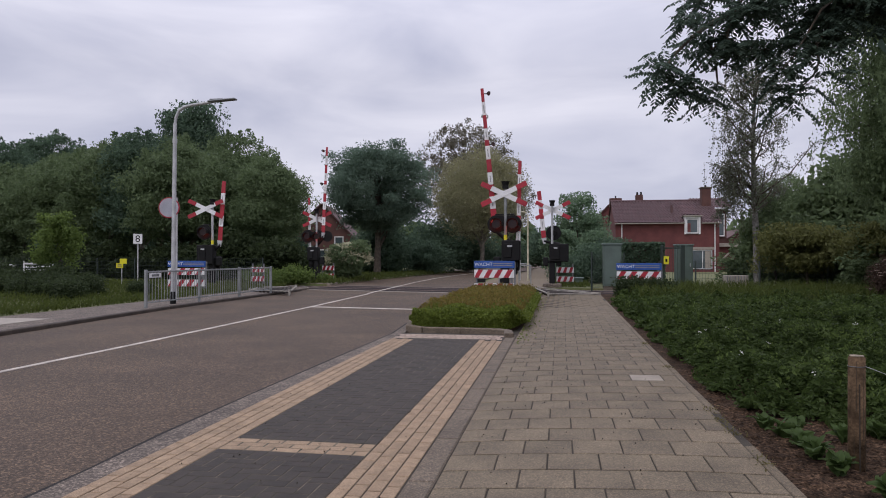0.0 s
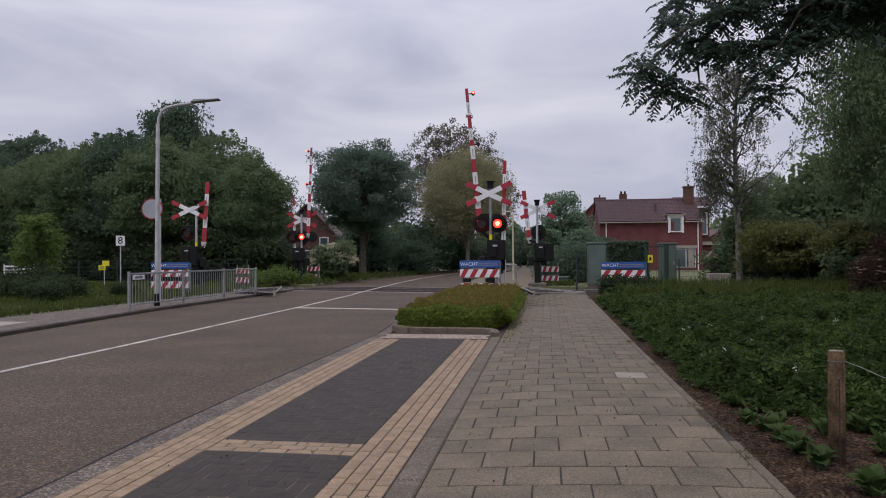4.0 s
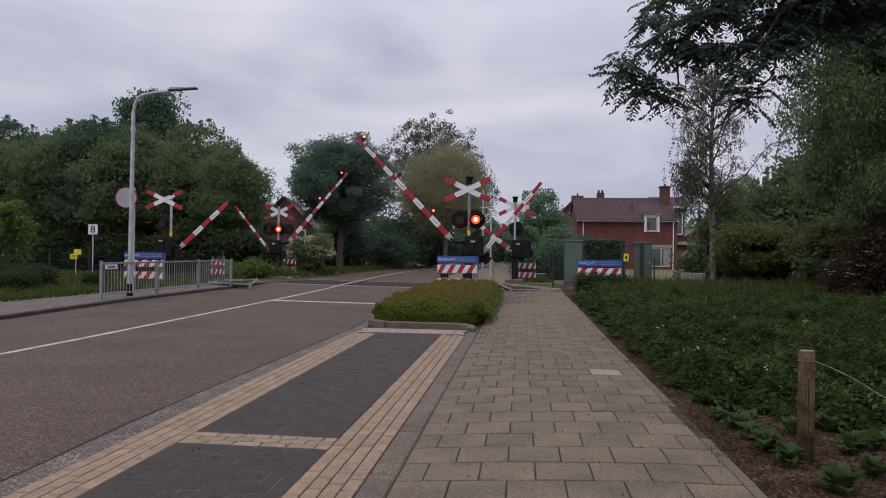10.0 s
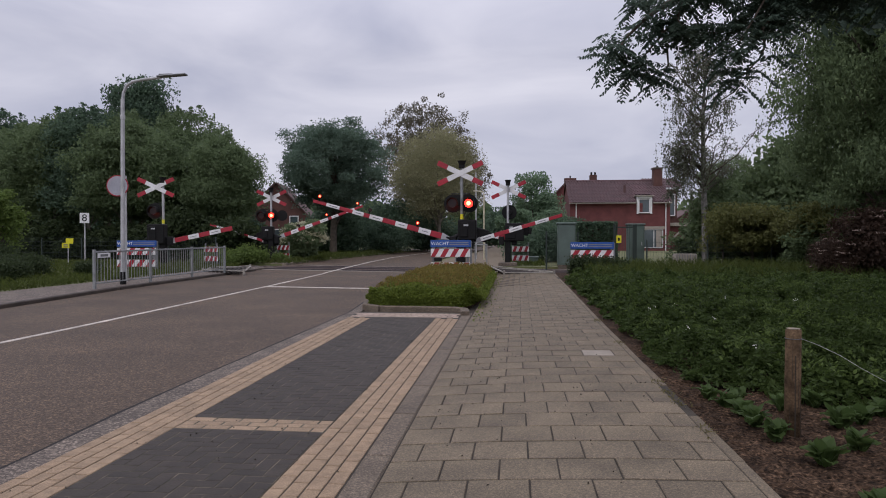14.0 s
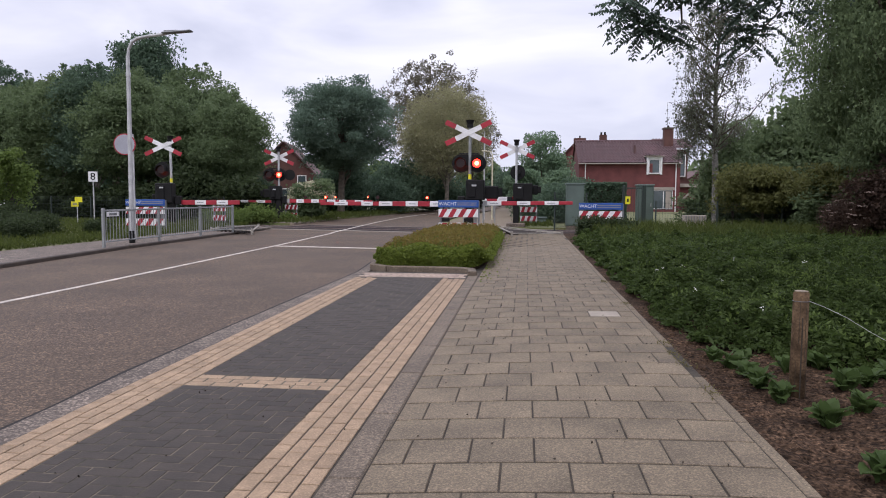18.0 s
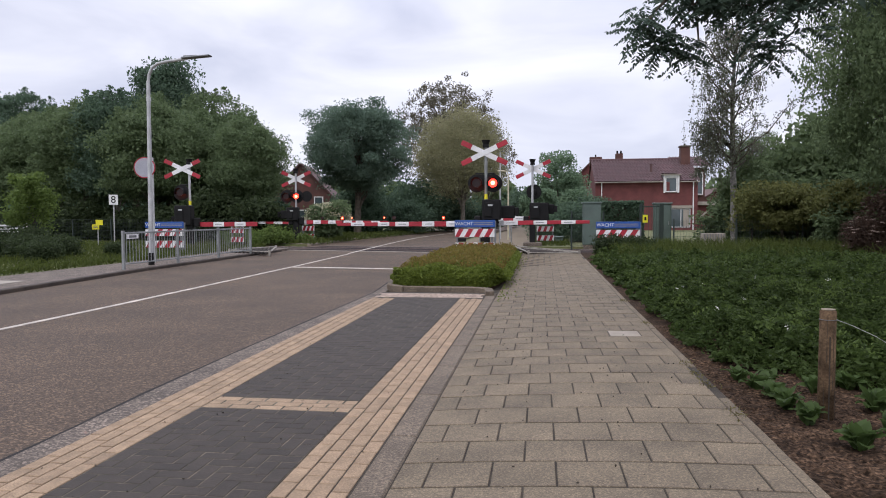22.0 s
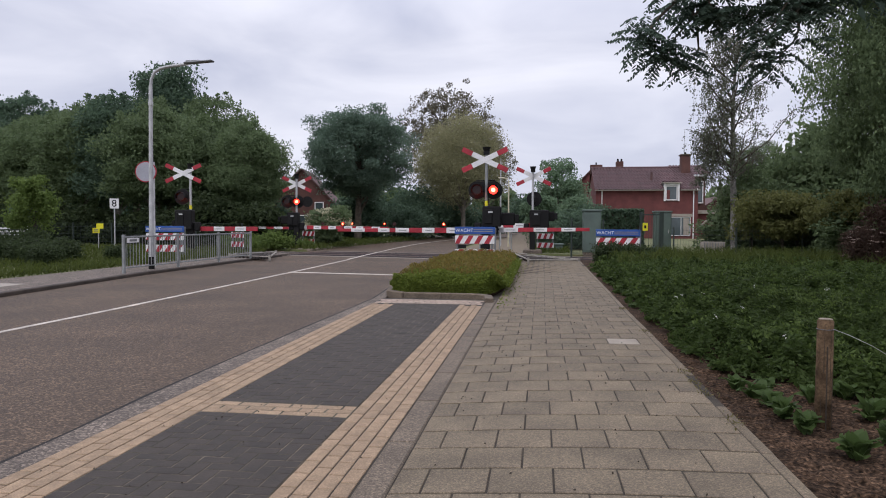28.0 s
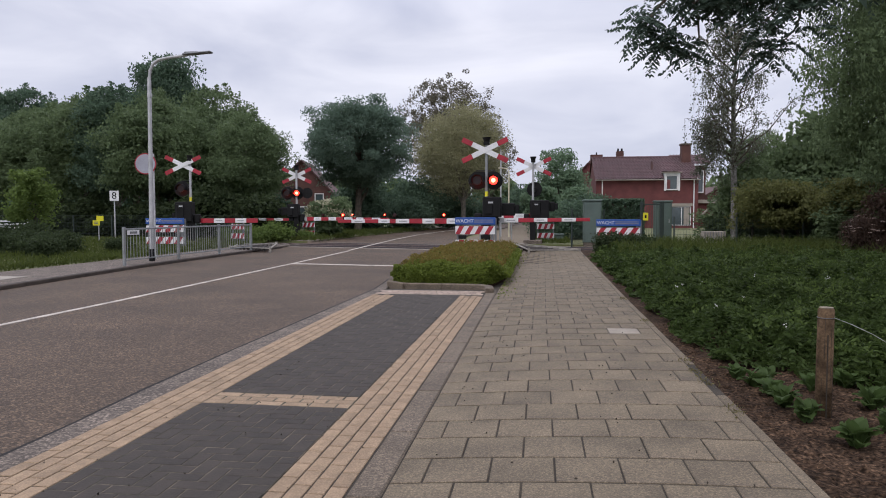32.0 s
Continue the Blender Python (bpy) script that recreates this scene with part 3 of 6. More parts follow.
tagged(new("soil_clods", me), "lumpy bare brown soil beside the pavement", "soil", "", "stuff")
# left pavement with kerb
sheet("left_pavement", [(-12.2, -60), (-12.2, 10), (-12.2, 17), (-12.3, 28.6)], [(-8.1, -60), (-9.80, 10), (-10.42, 17), (-10.65, 28.4)], -0.005, 0.25, GUTTER, "pale grey paved path beside the road", "pavement")
lk = thing("left_kerb", pose(0, 0, 0), "dark weathered concrete kerb along the road", "kerb", "", "structure")
me_lk = slab_mesh("kerbstone", 0.16, 0.994, 0.16, 0.015, KERB_DARK)
for j in range(-8, 27):
    piece("kerbstone", me_lk, lk, pose(-10.36 + 0.09 * max(0, 16.5 - j) - 0.02 * max(0, j - 17), j + 0.5, 0.0, 0, 0, 5.1 if j < 16.5 else 1.1))
sheet("pale_ramp", [(-12.0, 10.9), (-12.0, 13.1)], [(-10.7, 10.9), (-10.7, 13.1)], 0.002, 0.05, PALE, "pale concrete slab in the path", "slab")
sheet("left_verge", [(-60, -60), (-60, 28), (-60, 44)], [(-12.2, -60), (-12.2, 16), (-12.3, 28.6)], -0.02, 0.14, GRASS, "rough grass verge beside the path", "verge")
sheet("far_left_verge", [(-60, 47), (-40, 50), (-30, 80), (-30, 130)], [(-11.3, 32.5), (-11.2, 40), (-9.9, 60), (-8.9, 80)], 0.0, 0.16, GRASS, "grass verge behind the track", "verge")
sheet("far_right_verge", [(-0.55, 30.6), (-0.45, 40), (-0.4, 60), (-0.3, 110)], [(40, 22), (40, 40), (40, 60), (40, 110)], -0.01, 0.14, GRASS, "rough grass verge behind the track", "verge")
sheet("far_pavement", [(-3.9, 31.0), (-4.0, 40), (-3.3, 60), (-2.1, 110)], [(-0.6, 30.2), (-0.5, 40), (-0.45, 60), (-0.4, 110)], -0.02, 0.2, TILE_FAR, "pale paved path behind the track", "pavement")

sheet("far_left_path", [(-12.9, 33.2), (-13.0, 40), (-12.8, 48), (-12.0, 60), (-10.8, 78)], [(-11.06, 32.4), (-11.26, 40), (-11.12, 48), (-10.32, 60), (-9.22, 78)], 0.012, 0.1, PATH, "pale sandy footpath beside the road behind the track", "path")

# ---- the railway ----
rot = Matrix.Rotation(along, 4, "Z")
TR = Matrix.Translation((-1, TRACK_Y + 0.45, 0)) @ rot
track = thing("railway_track", TR, "single railway track with rusty rails on ballast", "railway track", "", "structure")
bm = bmesh.new()
for x0, x1 in ((-70, -10.2), (3.2, 70)):
    box(bm, x0, -2.0, -0.4, x1, 2.0, -0.12)
ob = part("ballast_bed", bm, BALLAST, track)
me_s = slab_mesh("sleeper", 0.24, 2.5, 0.16, 0.01, SLEEPER)
for i in range(-84, 90):
    x = i * 0.6
    if not -10.2 < x < 3.2:
        piece("sleeper", me_s, track, pose(x, 0, -0.07))
for s in (-0.75, 0.75):
    bm = box(bmesh.new(), -70, s - 0.035, -0.08, 70, s + 0.035, -0.058, 0.004)
    box(bm, -70, s - 0.01, -0.2, 70, s + 0.01, -0.07)
    part("rail", bm, RAIL, track, "rusty steel rail")
for x0 in [-10.0 + 1.5 * k for k in range(9)]:
    for y0, y1 in ((-2.0, -0.83), (-0.66, 0.66), (0.83, 2.0)):
        bm = box(bmesh.new(), x0 + 0.006, y0, -0.2, x0 + 1.494, y1, -0.066, 0.01)
        part("crossing_panel", bm, PANEL, track, "dark rubber crossing panel")
for s in (-2.09, 2.01):
    part("edge_beam", box(bmesh.new(), -10.0, s, -0.2, 3.4, s + 0.08, -0.060, 0.006), PALE, track, "pale concrete edge beam")


# ---- crossing signals with booms ----
def make_boom(parent, edges, start_red, h0, h1, side, offset, lamps=(), weight=(0.05, 0.48, 0.62)):
    """A boom that points up at rest and turns about the pivot at its origin, set off from it by a black arm.
    edges: where the bands begin and end along the boom; side: -1 when it falls towards -x."""
    q, foot, length = side * offset, edges[0], edges[-1]
    bm = tube(bmesh.new(), [(0, 0.02, 0), (q * 0.55, 0.02, foot * 0.28), (q, 0.0, foot * 0.62), (q, 0.0, foot - 0.16)], [0.075, 0.07, 0.055, 0.05], 10)
    boom = part("boom", bm, BLACK, parent, "red and white striped boom")
    bm = bmesh.new()
    vs = []
    for y in (-0.032, 0.032):
        vs.append([bm.verts.new((q + x, y, z)) for x, z in ((-0.05, foot - 0.26), (0.05, foot - 0.26), (h0 / 2 + 0.02, foot + 0.01), (-h0 / 2 - 0.02, foot + 0.01))])
    for i in range(4):
        bm.faces.new((vs[0][i], vs[0][(i + 1) % 4], vs[1][(i + 1) % 4], vs[1][i]))
    bm.faces.new(vs[0][::-1])
    bm.faces.new(vs[1])
    part("bracket", bm, STEEL, boom, "grey steel boom bracket")
    w0, w1, reach = weight
    bm = box(bmesh.new(), min(side * w0, side * w1), 0.05, -reach, max(side * w0, side * w1), 0.22, -0.10, 0.03)
    box(bm, min(side * (w0 + 0.06), side * (w1 - 0.08)), 0.0, -reach - 0.13, max(side * (w0 + 0.06), side * (w1 - 0.08)), 0.17, -reach + 0.02, 0.02)
    part("counterweight", bm, BLACK, boom, "black counterweight")
    for i, (z0, z1) in enumerate(zip(edges, edges[1:])):
        red = (i % 2 == 0) == start_red
        w = h0 + (h1 - h0) * ((z0 + z1) / 2 - foot) / (length - foot)
        b = box(bmesh.new(), q - w / 2, -0.022, z0 + 0.011, q + w / 2, 0.022, z1 + 0.009, 0.008)
        part("band", b, RED if red else WHITE, boom, "red band" if red else "white band")
        if not red and w > 0.10:
            b = box(bmesh.new(), q - 0.013, -0.0262, z0 + 0.10, q + 0.013, -0.0225, z1 - 0.10)
            part("lettering_bar", b, GREY_PRINT, boom, "faded grey bar of lettering")
    out = []
    for z in lamps:
        x = q - side * 0.21
        b = rod(bmesh.new(), (q - side * 0.03, 0, z), (x, 0, z), 0.018)
        rod(b, (x, -0.05, z), (x, 0.07, z), 0.062, 0.062, 12)
        part("lamp_holder", b, BLACK, boom, "small black lamp on the boom")
        out.append(make_lens(boom, 0.048, (x, -0.105, z)))
    return boom, out


def make_lens(parent, r, at):
    """A round lamp insert, lit on one face and dark on the other; it turns like the shade of a flashing lamp."""
    bm = rod(bmesh.new(), (0, -0.008, 0), (0, 0.016, 0), r, r, 20)
    lens = part("lens", bm, LENS_OFF, parent, "round red signal lens")
    b = bmesh.new()
    rod(b, (0, -0.012, 0), (0, -0.0085, 0), r * 0.95, r * 0.95, 20)
    rod(b, (0, -0.016, 0), (0, -0.0125, 0), r * 0.38, r * 0.46, 16)
    lit = b
    me = bpy.data.meshes.new("lens")
    two = bmesh.new()
    two.from_mesh(lens.data)
    k = len(two.faces)
    lit_me = bpy.data.meshes.new("lit")
    lit.to_mesh(lit_me)
    lit.free()
    two.from_mesh(lit_me)
    two.faces.ensure_lookup_table()
    for i, face in enumerate(two.faces):
        if i >= k:
            face.material_index = 2 if max((v.co.x ** 2 + v.co.z ** 2) ** 0.5 for v in face.verts) < r * 0.7 else 1
    two.to_mesh(me)
    two.free()
    for m in (LENS_OFF, RED_GLOW, CORE_GLOW):
        me.materials.append(m)
    lens.data = me
    lens.location = at
    return lens


def lamp_unit(parent, x, z, r, front=-1):
    """A black round backing board with hood round a lens."""
    b = bmesh.new()
    rod(b, (x, 0.0, z), (x, 0.03, z), r, r, 28)
    rod(b, (x, 0.03, z), (x, 0.16, z), 0.13, 0.10, 16)
    part("backboard", b, BLACK, parent, "round black lamp backboard")
    b = bmesh.new()
    rows = []
    for k in range(15):
        a = radians(-20 + 220 * k / 14)
        rows.append([b.verts.new((x + math.cos(a) * q, y, z + math.sin(a) * q)) for y, q in ((0, 0.205), (-0.32, 0.20), (-0.32, 0.19), (0, 0.193))])
    for p, q in zip(rows, rows[1:]):
        for i in range(3):
            b.faces.new((p[i], p[i + 1], q[i + 1], q[i]))
    part("hood", b, BLACK, parent)
    return make_lens(parent, 0.150, (x, -0.17, z))


def make_signal(at, turn, label, lamps, lamp_side, cross_x, mech, front=1, cross_z=3.42, sticker=True, board=0.335, steel=None):
    s = thing("crossing_signal", pose(*at, 0, 0, turn), label, "level crossing signal", "level crossing signals")
    part("base_block", box(bmesh.new(), -0.32, -0.3, -0.2, 0.32, 0.3, 0.16, 0.03), GUTTER, s, "grey concrete base block")
    part("lower_post", box(bmesh.new(), -0.13, -0.13, 0.15, 0.13, 0.13, 1.32, 0.02), BLACK, s, "square black lower post")
    part("post", rod(bmesh.new(), (0, 0, 1.3), (0, 0, 3.78), 0.052, 0.052, 14), steel or STEEL, s, "grey galvanised post")
    bm = box(bmesh.new(), -0.10, -0.10, 3.60, 0.10, 0.10, 3.70, 0.01)
    rod(bm, (0, 0, 3.69), (0, 0, 3.85), 0.09, 0.145, 14)
    part("bell", bm, BLACK, s, "black warning bell")
    x0, x1, z0, z1 = mech
    bm = box(bmesh.new(), x0, -0.22, z0, x1, 0.24, z1, 0.03)
    box(bm, x0 + 0.08, -0.26, z0 + 0.1, x0 + (x1 - x0) * 0.55, -0.20, z1 - 0.1, 0.02)
    part("drive_box", bm, BLACK, s, "black drive box")
    part("name_plate", box(bmesh.new(), x0 + 0.2, -0.275, z1 - 0.22, x0 + 0.36, -0.262, z1 - 0.16), STEEL, s)
    bm = bmesh.new()
    rod(bm, (-0.30, 0.0, 1.12), (0.34, 0.0, 1.12), 0.06, 0.06, 12)
    box(bm, -0.40, -0.10, 0.94, -0.16, 0.12, 1.32, 0.03)
    box(bm, 0.16, -0.10, 0.94, 0.40, 0.12, 1.32, 0.03)
    part("pivot", bm, BLACK, s, "black boom pivot")
    y = -0.075 * front
    for k, tilt in enumerate((25.5, -25.5)):
        m = pose(cross_x, y - 0.012 * k * front, cross_z, 0, tilt, 0)
        arm = part("cross_arm", box(bmesh.new(), -0.47, -0.008, -0.085, 0.47, 0.008, 0.085, 0.004), WHITE, s, "white board of the cross")
        arm.matrix_basis = m
        for q in (-1, 1):
            b = box(bmesh.new(), q * 0.472 if q > 0 else -0.84, -0.0085, -0.085, 0.84 if q > 0 else -0.472, 0.0085, 0.085, 0.004)
            part("red_end", b, RED, arm, "red end of the board")
    lens = []
    if lamps:
        bm = bmesh.new()
        rod(bm, (min(lamps) - 0.05, 0.03, 2.74), (max(lamps + [0]) + 0.05, 0.03, 2.74), 0.02)
        box(bm, -0.05, -0.02, 2.5, 0.05, 0.06, 2.7)
        part("lamp_bracket", bm, BLACK, s)
    for x in lamps:
        lens.append(lamp_unit(s, x, 2.41, board))
    if len(lamps) == 2 and board < 0.32:
        part("backboard", box(bmesh.new(), min(lamps) + 0.02, 0.002, 2.41 - board + 0.06, max(lamps) - 0.02, 0.026, 2.41 + board - 0.004, 0.004), BLACK, s, "black board between the paired lamps")
    if sticker:
        part("yellow_label", rod(bmesh.new(), (0, 0, 1.88), (0, 0, 2.05), 0.056, 0.056, 14), YELLOW_PAINT, s, "yellow sticker")
    return s, lens


main_signal, main_lens = make_signal((-1.79, 23.2, 0.02), 0, "tall crossing signal with red-white cross, paired lamps and two booms", [-0.305, 0.24], 1, -0.05, (-0.12, 0.50, 1.18, 1.86), board=0.305, steel=RAILING)
left_signal, left_lens = make_signal((-14.95, 28.0, 0), 8, "crossing signal with red-white cross and one lamp beside the path", [-0.36], 1, -0.28, (-0.62, 0.10, 1.0, 1.85))
far_left_signal, far_left_lens = make_signal((-12.55, 34.5, 0), 4, "distant level crossing signal with red and white cross and two lamps", [-0.48, 0.05], 1, 0.0, (-0.45, 0.12, 1.15, 1.85), front=-1, cross_z=3.32, sticker=False)
part("backboard", rod(bmesh.new(), (0.55, 0.05, 2.41), (0.55, 0.09, 2.41), 0.28, 0.28, 28), BLACK, far_left_signal, "round black lamp backboard")
far_right_signal, _ = make_signal((-0.32, 31.0, 0), 0, "level crossing signal behind the track seen from its back", [], 1, 0.03, (-0.13, 0.72, 1.12, 1.92), front=-1, sticker=False)
for ob in [o for o in far_right_signal.children if o.name.startswith("base_block")]:
    ob.scale = (1.3, 1.3, 1)
bm = rod(bmesh.new(), (0.06, 0.12, 2.41), (0.06, 0.15, 2.41), 0.335, 0.335, 28)
rod(bm, (0.06, 0.0, 2.41), (0.06, 0.13, 2.41), 0.10, 0.13, 14)
part("backboard", bm, BLACK, far_right_signal, "round black lamp backboard")

LONG_BOOM = (0.90, 1.28, 1.70, 2.10, 2.52, 2.96, 3.42, 3.62, 4.01, 4.46, 4.92, 5.38)
main_boom, main_tips = make_boom(main_signal, LONG_BOOM, True, 0.20, 0.10, -1, 0.66, (5.20, 3.47, 1.80))
main_small, _ = make_boom(main_signal, (0.40, 0.88, 1.40, 1.85, 2.32, 2.79, 3.25), False, 0.15, 0.11, 1, 0.23, weight=(0.05, 0.30, 0.45))
left_boom, _ = make_boom(left_signal, (0.58, 1.19, 1.68, 2.16, 2.66, 3.18), True, 0.20, 0.18, 1, 0.46)
far_boom, far_tips = make_boom(far_left_signal, LONG_BOOM, True, 0.20, 0.10, 1, 0.66, (5.20, 3.47, 1.80))
far_small, _ = make_boom(far_left_signal, (0.25, 0.58, 1.07, 1.50, 1.93, 2.40, 2.85, 3.22), True, 0.13, 0.10, -1, 0.19, weight=(0.05, 0.30, 0.45))
right_boom, _ = make_boom(far_right_signal, (0.35, 0.68, 1.20, 1.65, 2.05, 2.46), True, 0.20, 0.18, -1, 0.68)

# seconds and degrees from upright
FALL = [(0, 5.3), (5.2, 5.3), (5.6, 7.0), (6, 10.4), (7, 19.4), (8, 27.9), (9, 35.8), (10, 43.8), (11, 52.0), (12, 58.6), (13, 66.3), (14, 74.7), (14.5, 79.5), (15.2, 86.5), (15.8, 90), (32, 90)]
FALL_SMALL = [(0, 1.4), (5.2, 1.4), (5.6, 3.0), (6, 6.4), (7, 15.6), (8, 24.3), (9, 31.7), (10, 39.2), (11, 47.8), (12, 56.4), (13, 65), (14, 73.4), (14.5, 78), (15.2, 85.5), (15.8, 89.5), (32, 89.5)]
FALL_LEFT = [(0, 4.1), (5.2, 4.1), (5.6, 6.0), (6, 10), (7, 19.5), (8, 28.5), (9, 38), (10, 47.5), (11, 56), (12, 63.5), (13, 71), (14, 78.5), (14.5, 82.5), (15.2, 88.5), (15.6, 89.8), (32, 89.8)]
FALL_RIGHT = [(0, 6.1), (5.2, 6.1), (5.6, 8.0), (6, 13), (7, 24), (8, 33.7), (9, 42.8), (10, 51.7), (11, 60), (12, 67.9), (13, 75.5), (14, 83), (14.5, 86.5), (15.2, 90), (32, 90)]
FALL_FAR = [(0, 2.7), (5.2, 2.7), (5.6, 4.4), (6, 7.8), (7, 16.6), (8, 25), (9, 33.4), (10, 42), (11, 50), (12, 56.4), (13, 63.2), (14, 71), (14.5, 76), (15.2, 84), (15.9, 90), (32, 90)]


# ---- things beside the road ----
def make_block(at, turn, w, label, text=True, low=0.0):
    """A striped board on two legs with a blue sign over it."""
    s = thing("warning_board", pose(*at, 0, 0, turn), label, "warning board", "striped warning boards")
    for x in (-w / 2 + 0.08, w / 2 - 0.08):
        part("leg", box(bmesh.new(), x - 0.04, 0.03, -0.1, x + 0.04, 0.10, 1.15, 0.005), STEEL_DARK, s)
    part("side_post", box(bmesh.new(), w / 2 - 0.01, 0.02, -0.1, w / 2 + 0.05, 0.1, 1.17, 0.005), STEEL_DARK, s, "grey steel edge post")
    for z0 in (0.22, 0.66):
        board = part("striped_board", box(bmesh.new(), -w / 2, 0, z0, w / 2, 0.025, z0 + 0.26, 0.003), WHITE, s, "white board with slanted red stripes")
        n = 4
        for k in range(n):
            x = -w / 2 + (k + 0.15) * w / n
            q, r = w / n * 0.5, w / n * 0.42
            b = bmesh.new()
            vs = []
            for y in (-0.004, 0.004):
                vs.append([b.verts.new((min(max(p, -w / 2), w / 2), y, z)) for p, z in ((x - r * 0.5, z0 + 0.001), (x - r * 0.5 + q, z0 + 0.001), (x + r * 0.6 + q, z0 + 0.259), (x + r * 0.6, z0 + 0.259))])
            for i in range(4):
                b.faces.new((vs[0][i], vs[0][(i + 1) % 4], vs[1][(i + 1) % 4], vs[1][i]))
            b.faces.new(vs[0][::-1])
            b.faces.new(vs[1])
            part("red_stripe", b, RED, board)
    part("reflector", box(bmesh.new(), -w / 2 + 0.1, -0.0, 0.51, -w / 2 + 0.36, 0.03, 0.63, 0.006), BLACK, s)
    part("reflector", box(bmesh.new(), w / 2 - 0.45, -0.0, 0.51, w / 2 - 0.15, 0.03, 0.63, 0.006), BLACK, s)
    sign = part("blue_sign", box(bmesh.new(), -w / 2 - 0.01, -0.01, 0.97, w / 2 + 0.02, 0.025, 1.20, 0.006), BLUE, s, "blue sign with white capitals")
    if text:
        text_part("lettering", "WACHT", 0.155, WHITE, sign, pose(-w / 2 + 0.30, -0.013, 1.083, 90), "white capitals")
        for z in (1.115, 1.052):
            part("lettering_bar", box(bmesh.new(), -w / 2 + 0.60, -0.0135, z - 0.011, w / 2 - 0.05, -0.0105, z + 0.011), PALE, sign, "small white line of text")
    return s


make_block((-2.065, 22.0, 0.0), 0, 1.27, "striped red and white warning board with blue sign on the island")
make_block((2.63, 24.0, -0.08), -2, 1.44, "striped red and white warning board with blue sign behind bushes")
make_block((-14.15, 24.5, -0.03), 6, 1.46, "striped red and white warning board with blue sign behind the railing")
for at, w in (((0.25, 32.0, -0.1), 0.78), ((-12.2, 35.3, -0.1), 0.68), ((-13.75, 30.0, -0.1), 0.62)):
    s = thing("marker_board", pose(*at), "small red and white striped marker board on grey legs", "warning board", "small marker boards")
    for z0 in (0.30, 0.72):
        board = part("striped_board", box(bmesh.new(), -w / 2, 0, z0, w / 2, 0.025, z0 + 0.24, 0.003), WHITE, s)
        for k in range(3):
            x = -w / 2 + (k + 0.2) * w / 3
            b = box(bmesh.new(), x - 0.02, -0.005, z0 + 0.001, x + 0.11, 0.004, z0 + 0.239)
            for v in b.verts:
                v.co.x = min(v.co.x + 0.35 * (v.co.z - z0), w / 2)
            part("red_stripe", b, RED, board)
    for x in (-w / 2 + 0.04, w / 2 - 0.04):
        part("leg", box(bmesh.new(), x - 0.025, 0.026, -0.1, x + 0.025, 0.07, 1.12), STEEL_DARK, s)

# pedestrian railing, four panels
rail_line = [(-10.53, 16.28), (-10.53, 18.95), (-10.51, 21.5), (-10.49, 24.0)]
for a, b in zip(rail_line, rail_line[1:]):
    d = Vector((b[0] - a[0], b[1] - a[1], 0))
    L = d.length
    s = thing("railing", pose(a[0], a[1], -0.005, 0, 0, math.degrees(math.atan2(d.y, d.x))), "grey galvanised steel railing panel with upright bars", "railing", "railing panels")
    for x in ((0.0, L) if b == rail_line[-1] else (0.0,)):
        part("post", box(bmesh.new(), x - 0.04, -0.03, -0.1, x + 0.04, 0.03, 0.99, 0.006), RAILING, s)
    part("top_rail", box(bmesh.new(), 0.041, -0.025, 0.91, L - 0.041, 0.025, 0.955, 0.006), RAILING, s)
    part("bottom_rail", box(bmesh.new(), 0.041, -0.02, 0.12, L - 0.041, 0.02, 0.15, 0.004), RAILING, s)
    n = int(L / 0.135)
    for k in range(1, n):
        x = L * k / n
        part("bar", rod(bmesh.new(), (x, 0, 0.149), (x, 0, 0.911), 0.010, 0.010, 6), RAILING, s)
    if a == rail_line[0]:
        part("plate", box(bmesh.new(), 0.1, -0.04, 0.78, 0.62, -0.026, 0.90, 0.004), WHITE, s, "small pale plate")
        part("lettering_bar", box(bmesh.new(), 0.2, -0.044, 0.81, 0.52, -0.0405, 0.87), STEEL_DARK, s)

# street lamp
lamp = thing("street_lamp", pose(-10.78, 17.97, 0), "slender grey street lamp with a bent arm beside the railing", "street lamp")
part("pole", rod(bmesh.new(), (0, 0, 0), (0.03, 0, 5.1), 0.068, 0.05, 14), STEEL, lamp, "pale grey steel pole")
part("sleeve", rod(bmesh.new(), (0, 0, 0.0), (0, 0, 0.34), 0.082, 0.082, 14), BLACK, lamp, "dark foot sleeve")
part("collar", rod(bmesh.new(), (0.03, 0, 4.55), (0.03, 0, 4.66), 0.065, 0.065, 14), STEEL, lamp)
part("arm", tube(bmesh.new(), [(0.03, 0, 5.05), (0.06, 0, 5.28), (0.15, 0, 5.46), (0.32, 0, 5.57), (0.62, 0, 5.62), (1.15, 0, 5.67)], [0.042] * 6, 10), STEEL, lamp)
bm = bmesh.new()
box(bm, 1.05, -0.10, 5.665, 1.88, 0.10, 5.715, 0.02, pose(0, 0, 0) @ Matrix.Translation((1.1, 0, 5.67)) @ Matrix.Rotation(radians(-3), 4, "Y") @ Matrix.Translation((-1.1, 0, -5.67)))
box(bm, 1.10, -0.06, 5.71, 1.5, 0.06, 5.76, 0.015)
part("lamp_head", bm, STEEL_DARK, lamp, "flat dark lamp head")

